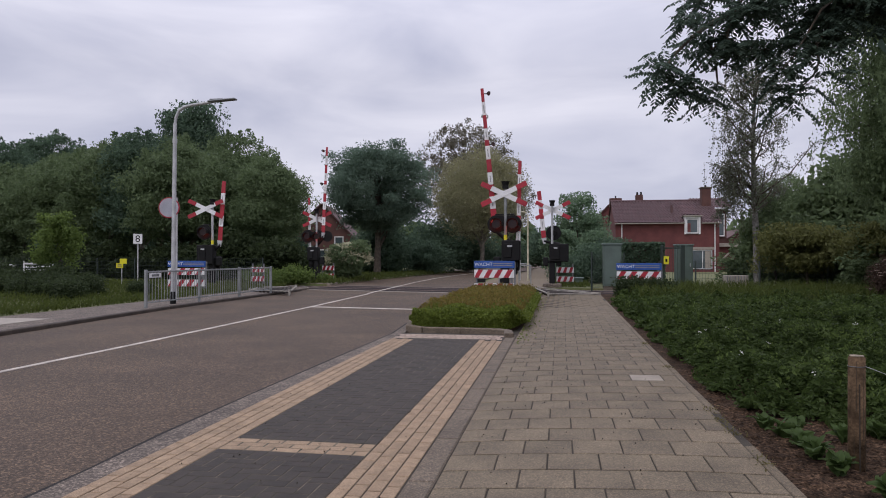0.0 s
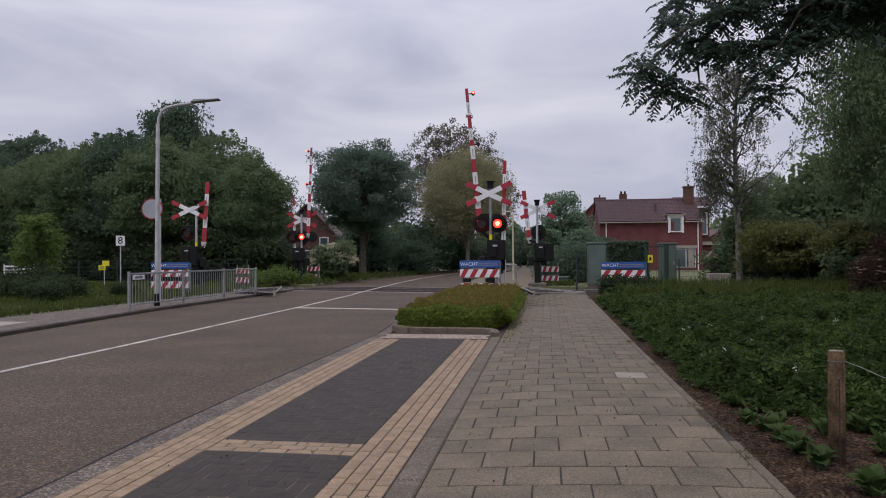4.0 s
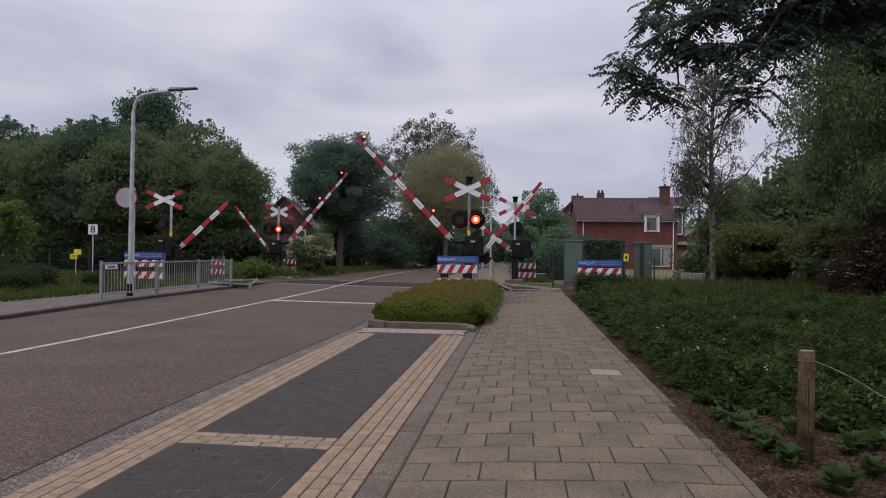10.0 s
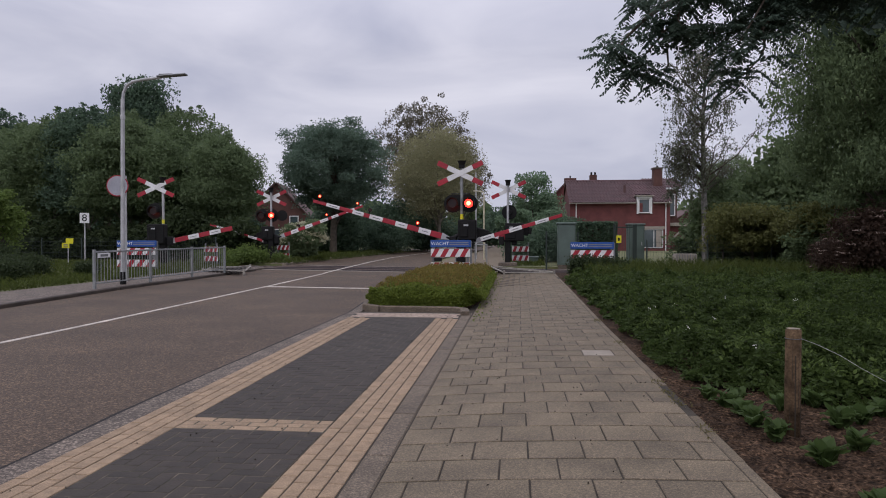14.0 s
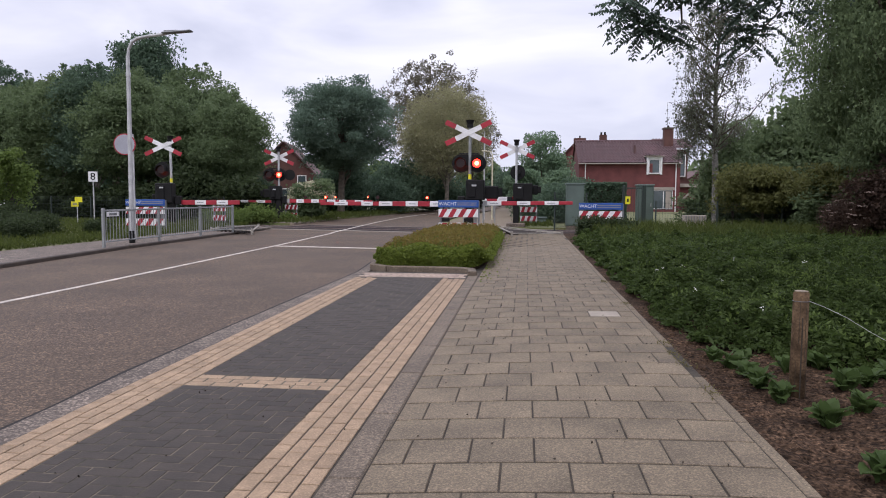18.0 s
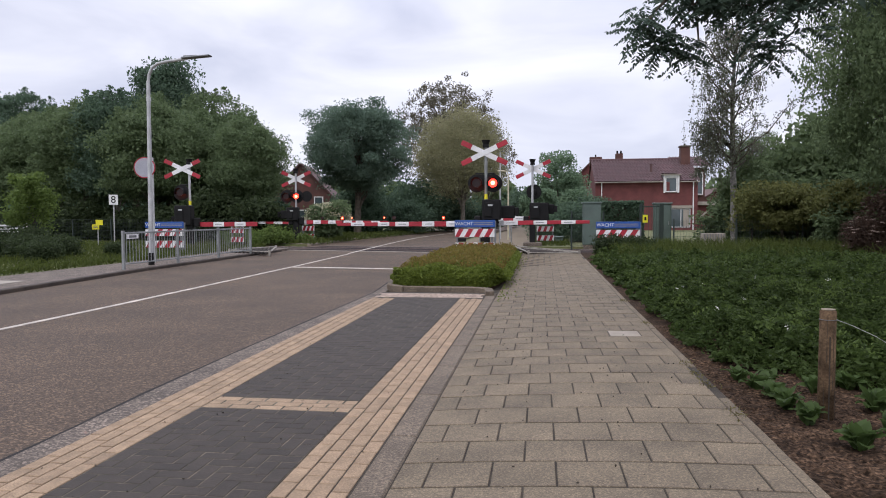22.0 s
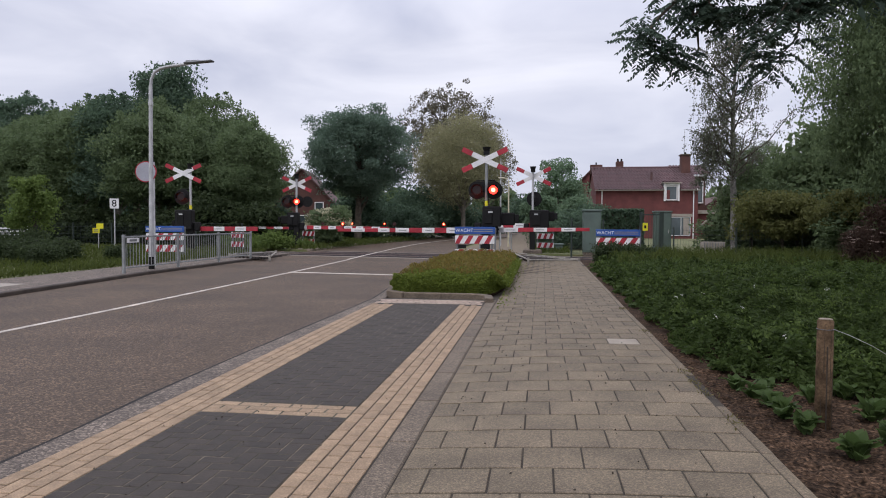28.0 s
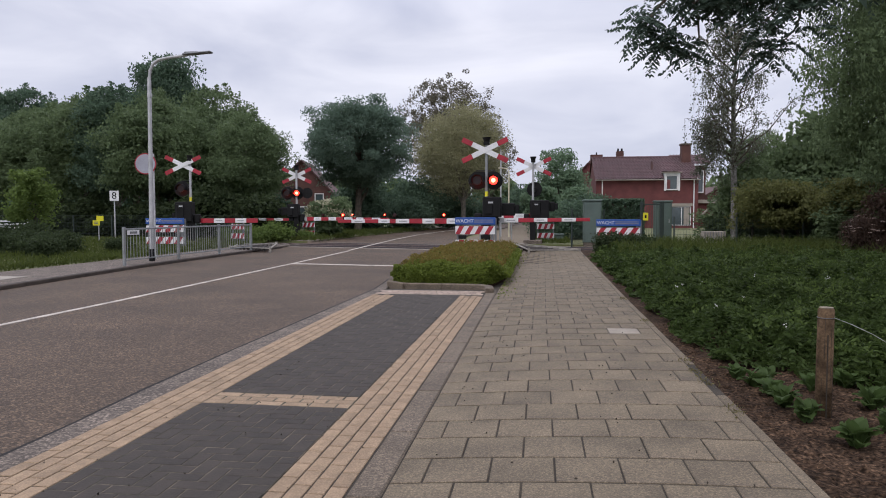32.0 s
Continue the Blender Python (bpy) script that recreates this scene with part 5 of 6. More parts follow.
p[:, 2] *= 7.6 + 1.6 * np.sin(p[:, 0] * 0.5) + 1.2 * np.sin(p[:, 0] * 1.7)
tagged(leaves("distant_trees", p, 1.3, LEAF_WOOD, rng=rng), "low line of distant green trees", "trees", "", "stuff")

# elder with cream blossom, young tree and low shrubs by the road
t = make_tree("blossoming_shrub", (-11.95, 38, 0), 2.15, 1.25, 0.1, 5200, 0.13, LEAF_WOOD, "rounded green shrub covered in cream blossom", 100, clumps=34, spread=0.30, trunk=0.05, limbs=8, category="shrub", hollow=0.4)
g2 = np.random.default_rng(6)
d = g2.normal(size=(260, 3))
d /= np.linalg.norm(d, axis=1)[:, None]
d[:, 2] = np.abs(d[:, 2])
c = np.array([0, 0, 0.95]) + d * np.array([1.35, 1.35, 1.2])
p = np.repeat(c, 14, 0) + g2.normal(size=(3640, 3)) * np.array([0.09, 0.09, 0.03])
leaves("blossom", p, 0.055, BLOSSOM, t, long=1.1, rng=g2)
make_tree("young_tree", (-19.0, 23.6, 0), 3.2, 0.66, 0.35, 5200, 0.075, LEAF_FRESH, "young bushy green tree in the verge", 101, clumps=24, spread=0.22, trunk=0.05, limbs=12, hollow=0.2)
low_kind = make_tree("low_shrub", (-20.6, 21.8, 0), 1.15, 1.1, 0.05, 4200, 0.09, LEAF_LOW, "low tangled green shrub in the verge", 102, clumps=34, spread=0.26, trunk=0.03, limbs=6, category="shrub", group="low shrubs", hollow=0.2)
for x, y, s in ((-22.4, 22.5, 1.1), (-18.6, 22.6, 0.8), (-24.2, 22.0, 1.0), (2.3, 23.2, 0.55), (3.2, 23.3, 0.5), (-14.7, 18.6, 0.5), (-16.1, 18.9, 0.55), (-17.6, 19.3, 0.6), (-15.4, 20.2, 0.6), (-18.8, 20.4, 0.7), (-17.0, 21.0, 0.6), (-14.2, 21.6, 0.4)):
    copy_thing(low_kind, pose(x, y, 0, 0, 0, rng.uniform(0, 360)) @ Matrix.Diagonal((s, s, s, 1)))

fresh_kind = make_tree("verge_shrub", (-13.2, 33.2, 0), 0.75, 0.8, 0.02, 3600, 0.075, LEAF_FRESH, "loose yellow-green shrub in the verge behind the track", 103, clumps=40, spread=0.2, trunk=0.02, limbs=6, category="shrub", group="verge shrubs", hollow=0.1)
for x, y, s in ((-14.6, 33.9, 0.8), (-12.0, 34.3, 0.55), (-16.0, 34.5, 0.9), (-14.0, 32.6, 0.45), (-15.2, 32.9, 0.55)):
    copy_thing(fresh_kind, pose(x, y, 0, 0, 0, rng.uniform(0, 360)) @ Matrix.Diagonal((s, s, s, 1)))

# weeping birch
rng = np.random.default_rng(11)
birch = thing("weeping_birch", pose(8.05, 30.4, 0), "tall birch with pale trunk and hanging twigs", "tree")
part("trunk", tube(bmesh.new(), [(0.05, 0, -0.1), (0.0, 0, 2.4), (-0.06, 0.05, 4.2), (-0.10, 0, 6.5), (0.05, 0.1, 8.8), (0.1, 0, 10.8)], [0.15, 0.125, 0.10, 0.075, 0.045, 0.015], 12), BIRCH, birch, "pale birch trunk with dark marks")
twig, pts = bmesh.new(), []
for i in range(54):
    z = rng.uniform(3.0, 8.8)
    a = rng.uniform(0, 2 * math.pi)
    reach = rng.uniform(0.8, 2.3) * (1.15 - 0.05 * z) * (1.25 if math.cos(a) > 0.2 else 0.85)
    s = Vector((-0.08, 0.03, z))
    e = s + Vector((math.cos(a) * reach, math.sin(a) * reach, reach * rng.uniform(0.55, 1.25)))
    mid = s.lerp(e, 0.5) + Vector((math.cos(a) * 0.1 * reach, math.sin(a) * 0.1 * reach, -0.05 * reach))
    part("limb", tube(bmesh.new(), [s, mid, e, e + Vector((math.cos(a) * 0.3, math.sin(a) * 0.3, 0.05))], [0.040, 0.026, 0.013, 0.005], 5), BARK, birch)
    for k in range(9):                                        # side twigs that reach out, then hang
        q = s.lerp(e, rng.uniform(0.35, 1.0))
        b = a + rng.normal() * 0.9
        out = Vector((math.cos(b), math.sin(b), 0.35)) * rng.uniform(0.2, 0.7)
        tip = q + out
        ln = rng.uniform(0.3, 1.7) if math.cos(b) < 0.3 else rng.uniform(0.15, 0.9)
        w = Vector((rng.normal() * 0.12, rng.normal() * 0.12, -ln))
        tube(twig, [q, q + out * 0.6 + Vector((0, 0, 0.06)), tip, tip + w * 0.5, tip + w], [0.010, 0.008, 0.006, 0.005, 0.004], 3)
        for f in rng.uniform(0.0, 1, int(ln * 20) + 6):
            pts.append(tip + w * f + Vector(rng.normal(size=3) * 0.06))
        for f in rng.uniform(0.2, 1, 5):
            pts.append(q + out * f + Vector(rng.normal(size=3) * 0.06))
low = [(-0.05, 0, 3.1), (-0.7, -0.1, 3.55), (-1.3, -0.1, 3.45), (-1.75, -0.15, 3.05)]
part("limb", tube(bmesh.new(), low, [0.03, 0.02, 0.013, 0.006], 5), BARK, birch)
for f in rng.uniform(0.25, 1, 16):
    q = Vector(low[1]).lerp(Vector(low[3]), f) + Vector((0, 0, 0.12 * (1 - f)))
    ln = rng.uniform(0.2, 0.6)
    tube(twig, [q, q + Vector((0.02, 0, -ln * 0.5)), q + Vector((0.0, 0, -ln))], [0.006, 0.005, 0.004], 3)
    pts += [q + Vector((0, 0, -ln * g)) + Vector(rng.normal(size=3) * 0.05) for g in rng.uniform(0, 1, 14)]
part("twigwork", twig, BARK, birch, "fine hanging twigs")
leaves("crown", np.array([tuple(v) for v in pts]), 0.056, LEAF_BIRCH, birch, long=1.5, droop=1.2, rng=rng)

# dark trees at the right, behind the bed
big = make_tree("dark_tree", (14.2, 24.5, 0), 12.5, 4.3, 0.9, 130000, 0.084, LEAF_RIGHT, "large dark leafy tree behind the planted bed", 120, clumps=170, spread=0.52, trunk=0.25, limbs=24, group="dark trees", hollow=0.35, droop=1.2, faces=1, flat=0.8, long=2.0)
copy_thing(big, pose(11.1, 21.6, 0, 0, 0, 130) @ Matrix.Diagonal((0.68, 0.68, 0.88, 1)))
copy_thing(big, pose(12.1, 40.0, 0, 0, 0, 40) @ Matrix.Diagonal((0.50, 0.50, 0.45, 1)))
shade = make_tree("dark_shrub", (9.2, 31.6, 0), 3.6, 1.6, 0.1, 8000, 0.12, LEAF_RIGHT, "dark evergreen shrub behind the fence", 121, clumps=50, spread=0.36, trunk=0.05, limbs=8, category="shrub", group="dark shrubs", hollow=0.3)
for x, y, sx, sz in ((10.8, 30.8, 1.1, 0.72), (8.4, 33.0, 0.9, 0.55), (12.3, 29.5, 1.0, 0.75), (13.8, 28.6, 1.1, 0.8), (15.4, 27.6, 1.0, 0.9), (17, 27, 1.1, 1.0), (12.5, 27.6, 0.8, 0.6), (11.0, 26.2, 0.9, 0.55), (13.8, 25.2, 1.0, 0.6), (12.5, 33.5, 1.35, 1.5), (14.6, 36.0, 1.4, 1.7)):
    copy_thing(shade, pose(x, y, 0, 0, 0, rng.uniform(0, 360)) @ Matrix.Diagonal((sx, sx, sz, 1)))
light = make_tree("light_shrub", (9.6, 29.0, 0), 2.6, 1.7, 0.8, 15000, 0.085, LEAF_LIGHT, "spreading shrub with light olive-green leaves behind the fence", 122, clumps=40, spread=0.36, trunk=0.05, limbs=14, category="shrub", group="light shrubs", hollow=0.2, flat=0.5)
copy_thing(light, pose(11.3, 26.6, 0, 0, 0, 140) @ Matrix.Diagonal((0.9, 0.9, 0.95, 1)))
copy_thing(light, pose(12.9, 25.4, 0, 0, 0, 250) @ Matrix.Diagonal((0.8, 0.8, 1.05, 1)))
# purple-leaved elders with pale flower heads
elder = make_tree("purple_elder", (10.15, 20.7, 0), 1.95, 0.95, 0.1, 12000, 0.062, LEAF_PURPLE, "dark purple-leaved shrub with pale pink flower heads", 123, clumps=46, spread=0.26, trunk=0.04, limbs=10, category="shrub", group="purple shrubs", hollow=0.2)
g2 = np.random.default_rng(8)
d = g2.normal(size=(40, 3)) * np.array([1, 1, 0.6]) + np.array([0, 0, 0.7])
d /= np.linalg.norm(d, axis=1)[:, None]
c = np.array([0, 0, 1.15]) + d * np.array([1.1, 1.1, 1.0])
p = np.repeat(c, 26, 0) + g2.normal(size=(40 * 26, 3)) * np.array([0.055, 0.055, 0.012])
leaves("flower_heads", p, 0.028, PALE_PETAL, elder, long=1.2, rng=g2)
copy_thing(elder, pose(11.5, 20.9, 0, 0, 0, 100) @ Matrix.Diagonal((1.1, 1.1, 1.08, 1)))
copy_thing(elder, pose(8.95, 20.6, 0, 0, 0, 200) @ Matrix.Diagonal((0.5, 0.5, 0.6, 1)))
copy_thing(elder, pose(12.9, 21.2, 0, 0, 0, 300) @ Matrix.Diagonal((1.1, 1.1, 0.95, 1)))
s = thing("slatted_panel", pose(9.85, 23.0, 0, 0, 0, -20), "pale weathered slatted panel half hidden by shrubs", "panel")
for k in range(6):
    part("slat", box(bmesh.new(), -0.27 + 0.09 * k, -0.01, 0.02, -0.20 + 0.09 * k, 0.01, 1.16, 0.003), PALE_BARK, s)
for z in (0.25, 0.95):
    part("rail", box(bmesh.new(), -0.28, 0.0105, z, 0.26, 0.04, z + 0.06), PALE_BARK, s)
# clipped hedge before the house
rng = np.random.default_rng(13)
h = thing("clipped_hedge", pose(4.15, 36.2, 0), "dark green clipped hedge before the house", "hedge")
n = 9000
p = rng.uniform(-1, 1, (n, 3))
face = rng.integers(0, 3, n)
sg = rng.choice([-1.0, 1.0], n)
p[np.arange(n), face] = sg * rng.uniform(0.86, 1.0, n)
p = p * np.array([1.0, 0.6, 1.02]) + np.array([0, 0, 1.02]) + rng.normal(size=(n, 3)) * 0.02
leaves("foliage", p, 0.10, LEAF_DARK, h, rng=rng)
part("woody_core", box(bmesh.new(), -0.85, -0.45, -0.1, 0.85, 0.45, 1.85, 0.05), BARK, h)


# ---- the near tree with compound leaves that hangs into view ----
def compound_leaves(name, specs, parent, material, rng):
    """specs: base, direction and length of each stalk, with leaflets in pairs along it that hang a little."""
    vs, fs = [], []
    down = Vector((0, 0, -1))
    for base, way, ln in specs:
        base, way = Vector(base), Vector(way).normalized()
        side = way.cross(down)
        side = side.normalized() if side.length > 0.05 else Vector((1, 0, 0))
        n = max(6, int(ln / 0.034))
        for i in range(n):
            f = (i + 1.2) / (n + 0.6)
            q = base + way * ln * f + down * (0.34 * ln * f * f)
            for s in (-1, 1):
                if i == n - 1 and s == 1:
                    d = way + down * 0.4
                else:
                    d = side * s * 0.85 + way * 0.22 + down * rng.uniform(0.25, 0.8)
                d = d.normalized() * rng.uniform(0.066, 0.088) * (0.7 + 0.5 * math.sin(math.pi * min(f, 0.95)))
                w = d.cross(Vector(rng.normal(size=3) * 0.35) + Vector((0, 0, 1))).normalized() * 0.0160
                k = len(vs)
                vs += [q, q + d * 0.35 + w, q + d * 0.7 + w * 0.8, q + d, q + d * 0.7 - w * 0.8, q + d * 0.35 - w]
                fs += [(k, k + 1, k + 2, k + 3), (k, k + 3, k + 4, k + 5)]
    me = bpy.data.meshes.new(name)
    me.from_pydata([tuple(v) for v in vs], [], fs)
    me.materials.append(material)
    ob = new(name, me)
    ob.parent = parent
    return ob


rng = np.random.default_rng(17)
near = thing("overhanging_tree", pose(7.2, 10.2, 0), "dark tree with feathery compound leaves hanging over the bed", "tree")
o = Vector((7.2, 10.2, 0))
part("trunk", tube(bmesh.new(), [(0, 0, -0.15), (0.05, 0, 1.6), (-0.1, -0.1, 3.4), (-0.3, -0.3, 5.4), (-0.2, -0.2, 7.5)], [0.26, 0.21, 0.18, 0.12, 0.03], 12), BARK, near, "dark trunk")
specs = []


def rosette(at, n, size):
    """Compound leaves that spread from a shoot's tip and arch downwards."""
    a0 = rng.uniform(0, 6.28)
    for k in range(n):
        a = a0 + 2 * math.pi * k / n + rng.normal() * 0.3
        specs.append((at + Vector(rng.normal(size=3) * 0.02), Vector((math.cos(a), math.sin(a), rng.uniform(-0.9, 0.5))), size * rng.uniform(0.75, 1.15)))


BOUGHS = [[(6.9, 10.0, 4.6), (4.2, 8.9, 5.0), (2.59, 8.6, 4.51), (2.21, 8.6, 4.27), (1.85, 8.6, 4.14), (1.57, 8.6, 3.95), (1.34, 8.6, 3.72), (1.22, 8.6, 3.52)],
          [(2.27, 8.7, 4.35), (2.04, 8.85, 4.09), (1.81, 8.85, 3.80), (1.61, 8.85, 3.57), (1.46, 8.85, 3.38)],
          [(1.81, 8.85, 3.98), (1.92, 9.0, 3.71), (1.95, 9.05, 3.49), (1.86, 9.1, 3.34)],
          [(6.9, 10.0, 4.4), (4.6, 9.6, 5.0), (3.4, 9.35, 4.68), (2.99, 9.35, 4.17), (2.67, 9.35, 3.97), (2.4, 9.35, 3.98)],
          [(4.6, 9.6, 5.0), (3.5, 9.0, 4.60), (3.0, 8.6, 4.19), (2.7, 8.6, 3.66), (2.55, 8.6, 3.50)],
          [(3.3, 9.1, 4.20), (3.03, 8.85, 3.86), (3.06, 8.85, 3.65), (3.0, 8.85, 3.50), (2.83, 8.85, 3.32), (2.70, 8.85, 3.25)],
          [(4.6, 9.6, 5.0), (3.48, 9.1, 4.58), (3.26, 9.1, 4.29), (3.2, 9.1, 4.02)],
          [(4.2, 8.9, 5.0), (2.8, 9.2, 5.05), (1.98, 9.35, 4.84), (1.76, 9.35, 4.59), (1.60, 9.35, 4.36)],
          [(4.2, 8.9, 5.0), (2.32, 8.6, 4.58), (2.04, 8.6, 4.25), (1.96, 8.6, 3.93), (2.07, 8.6, 3.78)],
          [(6.9, 10.0, 4.2), (4.4, 9.1, 4.7), (3.63, 8.85, 4.54), (3.38, 8.85, 4.29), (3.32, 8.85, 4.14)],
          [(6.9, 10.0, 5.0), (5.2, 10.4, 6.2), (4.0, 10.6, 6.2)], [(6.9, 10.0, 5.0), (8.4, 9.0, 6.2), (9.6, 8.2, 6.0)], [(6.9, 10.0, 5.6), (7.4, 11.8, 7.0), (7.6, 13.0, 6.6)],
          [(6.9, 10.0, 4.6), (6.2, 7.8, 5.6), (5.6, 6.2, 5.4)]]
for j, line in enumerate(BOUGHS):
    q = [Vector(v) - o for v in line]
    r0 = 0.05 if (q[0] - Vector((-0.3, -0.2, 4.6))).length < 1.2 else 0.022
    part("bough", tube(bmesh.new(), q, [r0 * (1 - 0.8 * i / (len(q) - 1)) for i in range(len(q))], 7), BARK, near)
    thick = {2: 0.0, 5: 0.3}.get(j, 1.0)
    for a, b in zip(q, q[1:]):
        if b.x + o.x > 5.6 and j < 10:
            continue
        for k in range(int((b - a).length * 10.0 * thick + 0.6)):
            s = a.lerp(b, rng.uniform(0, 1)) + Vector(rng.normal(size=3) * np.array([0.10, 0.16, 0.07]))
            rosette(s, 4, 0.36)
    rosette(q[-1], 9, 0.37)
    rosette(q[-1] + Vector((0.03, 0.05, 0.10)), 6, 0.33)
for k in range(190):
    s = Vector((rng.uniform(1.6, 5.4), rng.uniform(8.4, 10.0), rng.uniform(4.25, 5.4)))
    if s.z > 4.95 - 0.34 * (s.x - 1.6):
        rosette(s - o, 5, 0.38)
compound_leaves("crown", specs, near, LEAF_NEAR, rng)
p, _ = crown_points(rng, 5000, (0.6, 0.6, 7.0), 3.6, 1.9, 60, 0.5, 0.2)
leaves("upper_crown", p, 0.2, LEAF_NEAR, near, rng=rng)

# ---- the planted bed ----
rng = np.random.default_rng(19)


def bed_height(x, y):
    return 0.27 + 0.05 * np.sin(x * 1.9 + y * 0.7) + 0.05 * np.sin(y * 2.3 - x * 1.1) + 0.05 * np.clip((y - 10) / 10, 0, 1)


def bed_points(n, y0, y1):
    """Leaf places in bushy tufts that crowd one another over the bed."""
    y = np.sqrt(rng.uniform(y0 ** 2, y1 ** 2, n))
    x = 1.45 + rng.uniform(0, 1, n) * (0.56 * y + 1.5 - 1.45)
    edge = 1.55 + 0.09 * np.sin(y * 3.1) + 0.07 * np.sin(y * 7.7) + np.clip((6.35 - y) * 1.15, 0, 3)
    ok = x > edge + rng.normal(size=n) * 0.05
    x, y, edge = x[ok], y[ok], edge[ok]
    m = int(11 * (y1 - y0) * (0.28 * (y0 + y1)))
    cy = np.sqrt(rng.uniform((y0 - 0.3) ** 2, (y1 + 0.3) ** 2, m))
    cx = 1.45 + rng.uniform(0, 1, m) * (0.56 * cy + 0.4)
    ch = rng.uniform(0.7, 1.35, m)
    top = np.zeros(len(x))
    for i in range(0, len(x), 4000):
        d2 = (x[i:i + 4000, None] - cx) ** 2 + (y[i:i + 4000, None] - cy) ** 2
        top[i:i + 4000] = (ch * np.clip(1 - d2 / 0.055, 0.12, 1)).max(1)
    near_edge = np.clip((x - edge) / 0.22, 0.35, 1)
    z = bed_height(x, y) * top * near_edge * rng.uniform(0.2, 1.0, len(x)) ** 0.5
    return np.stack([x, y, z - 0.02], 1)


tagged(leaves("ground_cover", bed_points(150000, 4.6, 11), 0.026, LEAF_BED, long=2.4, rng=rng, up=0.25), "dense bed of fresh green leafy plants", "plants", "", "stuff")
tagged(leaves("ground_cover", bed_points(60000, 11, 21.5), 0.072, LEAF_BED, long=1.7, rng=rng, up=0.25), "dense bed of fresh green leafy plants", "plants", "", "stuff")
n = 16000
y = rng.uniform(19.5, 27.5, n)
x = 2.2 + rng.uniform(0, 1, n) * (0.62 * y + 1)
p = np.stack([x, y, rng.uniform(0.05, 0.42, n)], 1)
tagged(leaves("tall_grass", p, 0.020, LEAF_GRASS, long=20, rng=rng, up=1.6), "tall rough green grass before the fence", "grass", "", "stuff")
n = 20000
y = rng.uniform(12, 30, n)
x = -12.35 - rng.uniform(0, 1, n) ** 1.6 * 14
p = np.stack([x, y, rng.uniform(0.0, 0.10, n) + 0.16 * np.clip((-13.4 - x) / 3, 0, 1)], 1)
tagged(leaves("verge_grass", p, 0.028, LEAF_GRASS, long=9, rng=rng, up=1.5), "rough green grass of the verge", "grass", "", "stuff")
n = 9000
y = rng.uniform(32.6, 60, n)
x = -10.9 - rng.uniform(0, 1, n) * 6
x += np.clip((y - 40) * 0.06, 0, 2)
p = np.stack([x, y, rng.uniform(0.0, 0.18, n)], 1)
tagged(leaves("verge_grass", p, 0.05, LEAF_GRASS, long=7, rng=rng, up=1.5), "rough green grass behind the track", "grass", "", "stuff")
n = 2600
y = rng.uniform(30.8, 46, n)
x = -0.45 + rng.uniform(0, 1, n) * 1.8
tagged(leaves("verge_grass", np.stack([x, y, rng.uniform(0, 0.16, n)], 1), 0.035, LEAF_GRASS, long=8, rng=rng, up=1.5), "rough green grass behind the track", "grass", "", "stuff")

# fresh upright sprigs in tufts over the bed
c = bed_points(900, 5.2, 20)
c[:, 2] = bed_height(c[:, 0], c[:, 1]) * 0.9
p = np.repeat(c, 15, 0) + rng.normal(size=(len(c) * 15, 3)) * np.array([0.06, 0.06, 0.035])
tagged(leaves("bed_sprigs", p, 0.024, LEAF_SPRIG, long=2.1, rng=rng, up=0.9), "fresh light green sprigs rising from the bed", "plants", "", "stuff")

# white flowers on the bed
c = bed_points(30, 5.2, 12)
c[:, 2] = bed_height(c[:, 0], c[:, 1]) + 0.02
c = c[c[:, 0] < 1.9 + 0.22 * c[:, 1]]
p = np.repeat(c, 7, 0) + rng.normal(size=(len(c) * 7, 3)) * 0.014
tagged(leaves("white_flowers", p, 0.014, PETAL, long=1.2, rng=rng), "scattered small white flowers on the bed", "flowers", "", "stuff")

# the low planting of the island
n = 56000
x = rng.uniform(-2.86, -0.56, n)
y = 12.50 + rng.uniform(0, 1, n) ** 1.25 * 9.1
keep = (y > 12.5 + np.clip(np.abs(x + 1.75) - 0.55, 0, 1) * 0.8)
x, y = x[keep], y[keep]
n = len(x)
inset = np.minimum(np.minimum(x + 2.88, -0.52 - x), (y - 12.40))
h = 0.36 * np.clip(inset / 0.35, 0.2, 1) ** 0.6 + 0.05 * np.sin(x * 6 + y) * np.sin(y * 4)
z = h * rng.uniform(0.15, 1, n) ** 0.5
tagged(leaves("island_planting", np.stack([x, y, z + 0.03], 1), 0.030, LEAF_ISLAND, long=1.8, rng=rng, up=0.4), "dense low green planting with olive-red tips", "plants", "", "stuff")
n = 9000
x = rng.uniform(-2.78, -0.86, n)
y = 12.50 + np.clip(np.abs(x + 1.78) - 0.62, 0, 1) ** 1.5 * 1.6 + np.abs(rng.normal(size=n)) * 0.10
tagged(leaves("island_fringe", np.stack([x, y, 0.02 + rng.uniform(0, 1, n) ** 1.2 * (0.10 + 1.1 * np.clip(y - 12.48, 0, 0.2))], 1), 0.028, LEAF_ISLAND, long=1.8, rng=rng, up=0.2), "green sprigs that hang over the island kerb", "plants", "", "stuff")
n = 5000
y = rng.uniform(12.52, 15.5, n)
x = np.interp(y, (12.5, 12.95, 13.9, 15.5), (-1.02, -0.84, -0.71, -0.68)) - np.abs(rng.normal(size=n)) * 0.09 + 0.02
tagged(leaves("island_fringe", np.stack([x, y, 0.01 + rng.uniform(0, 1, n) ** 1.2 * 0.24], 1), 0.028, LEAF_ISLAND, long=1.8, rng=rng, up=0.2), "green sprigs at the island's edge beside the pavement", "plants", "", "stuff")
n = 6000
x, y = rng.uniform(-2.72, -0.70, n), 12.9 + rng.uniform(0, 1, n) ** 1.1 * 8.7
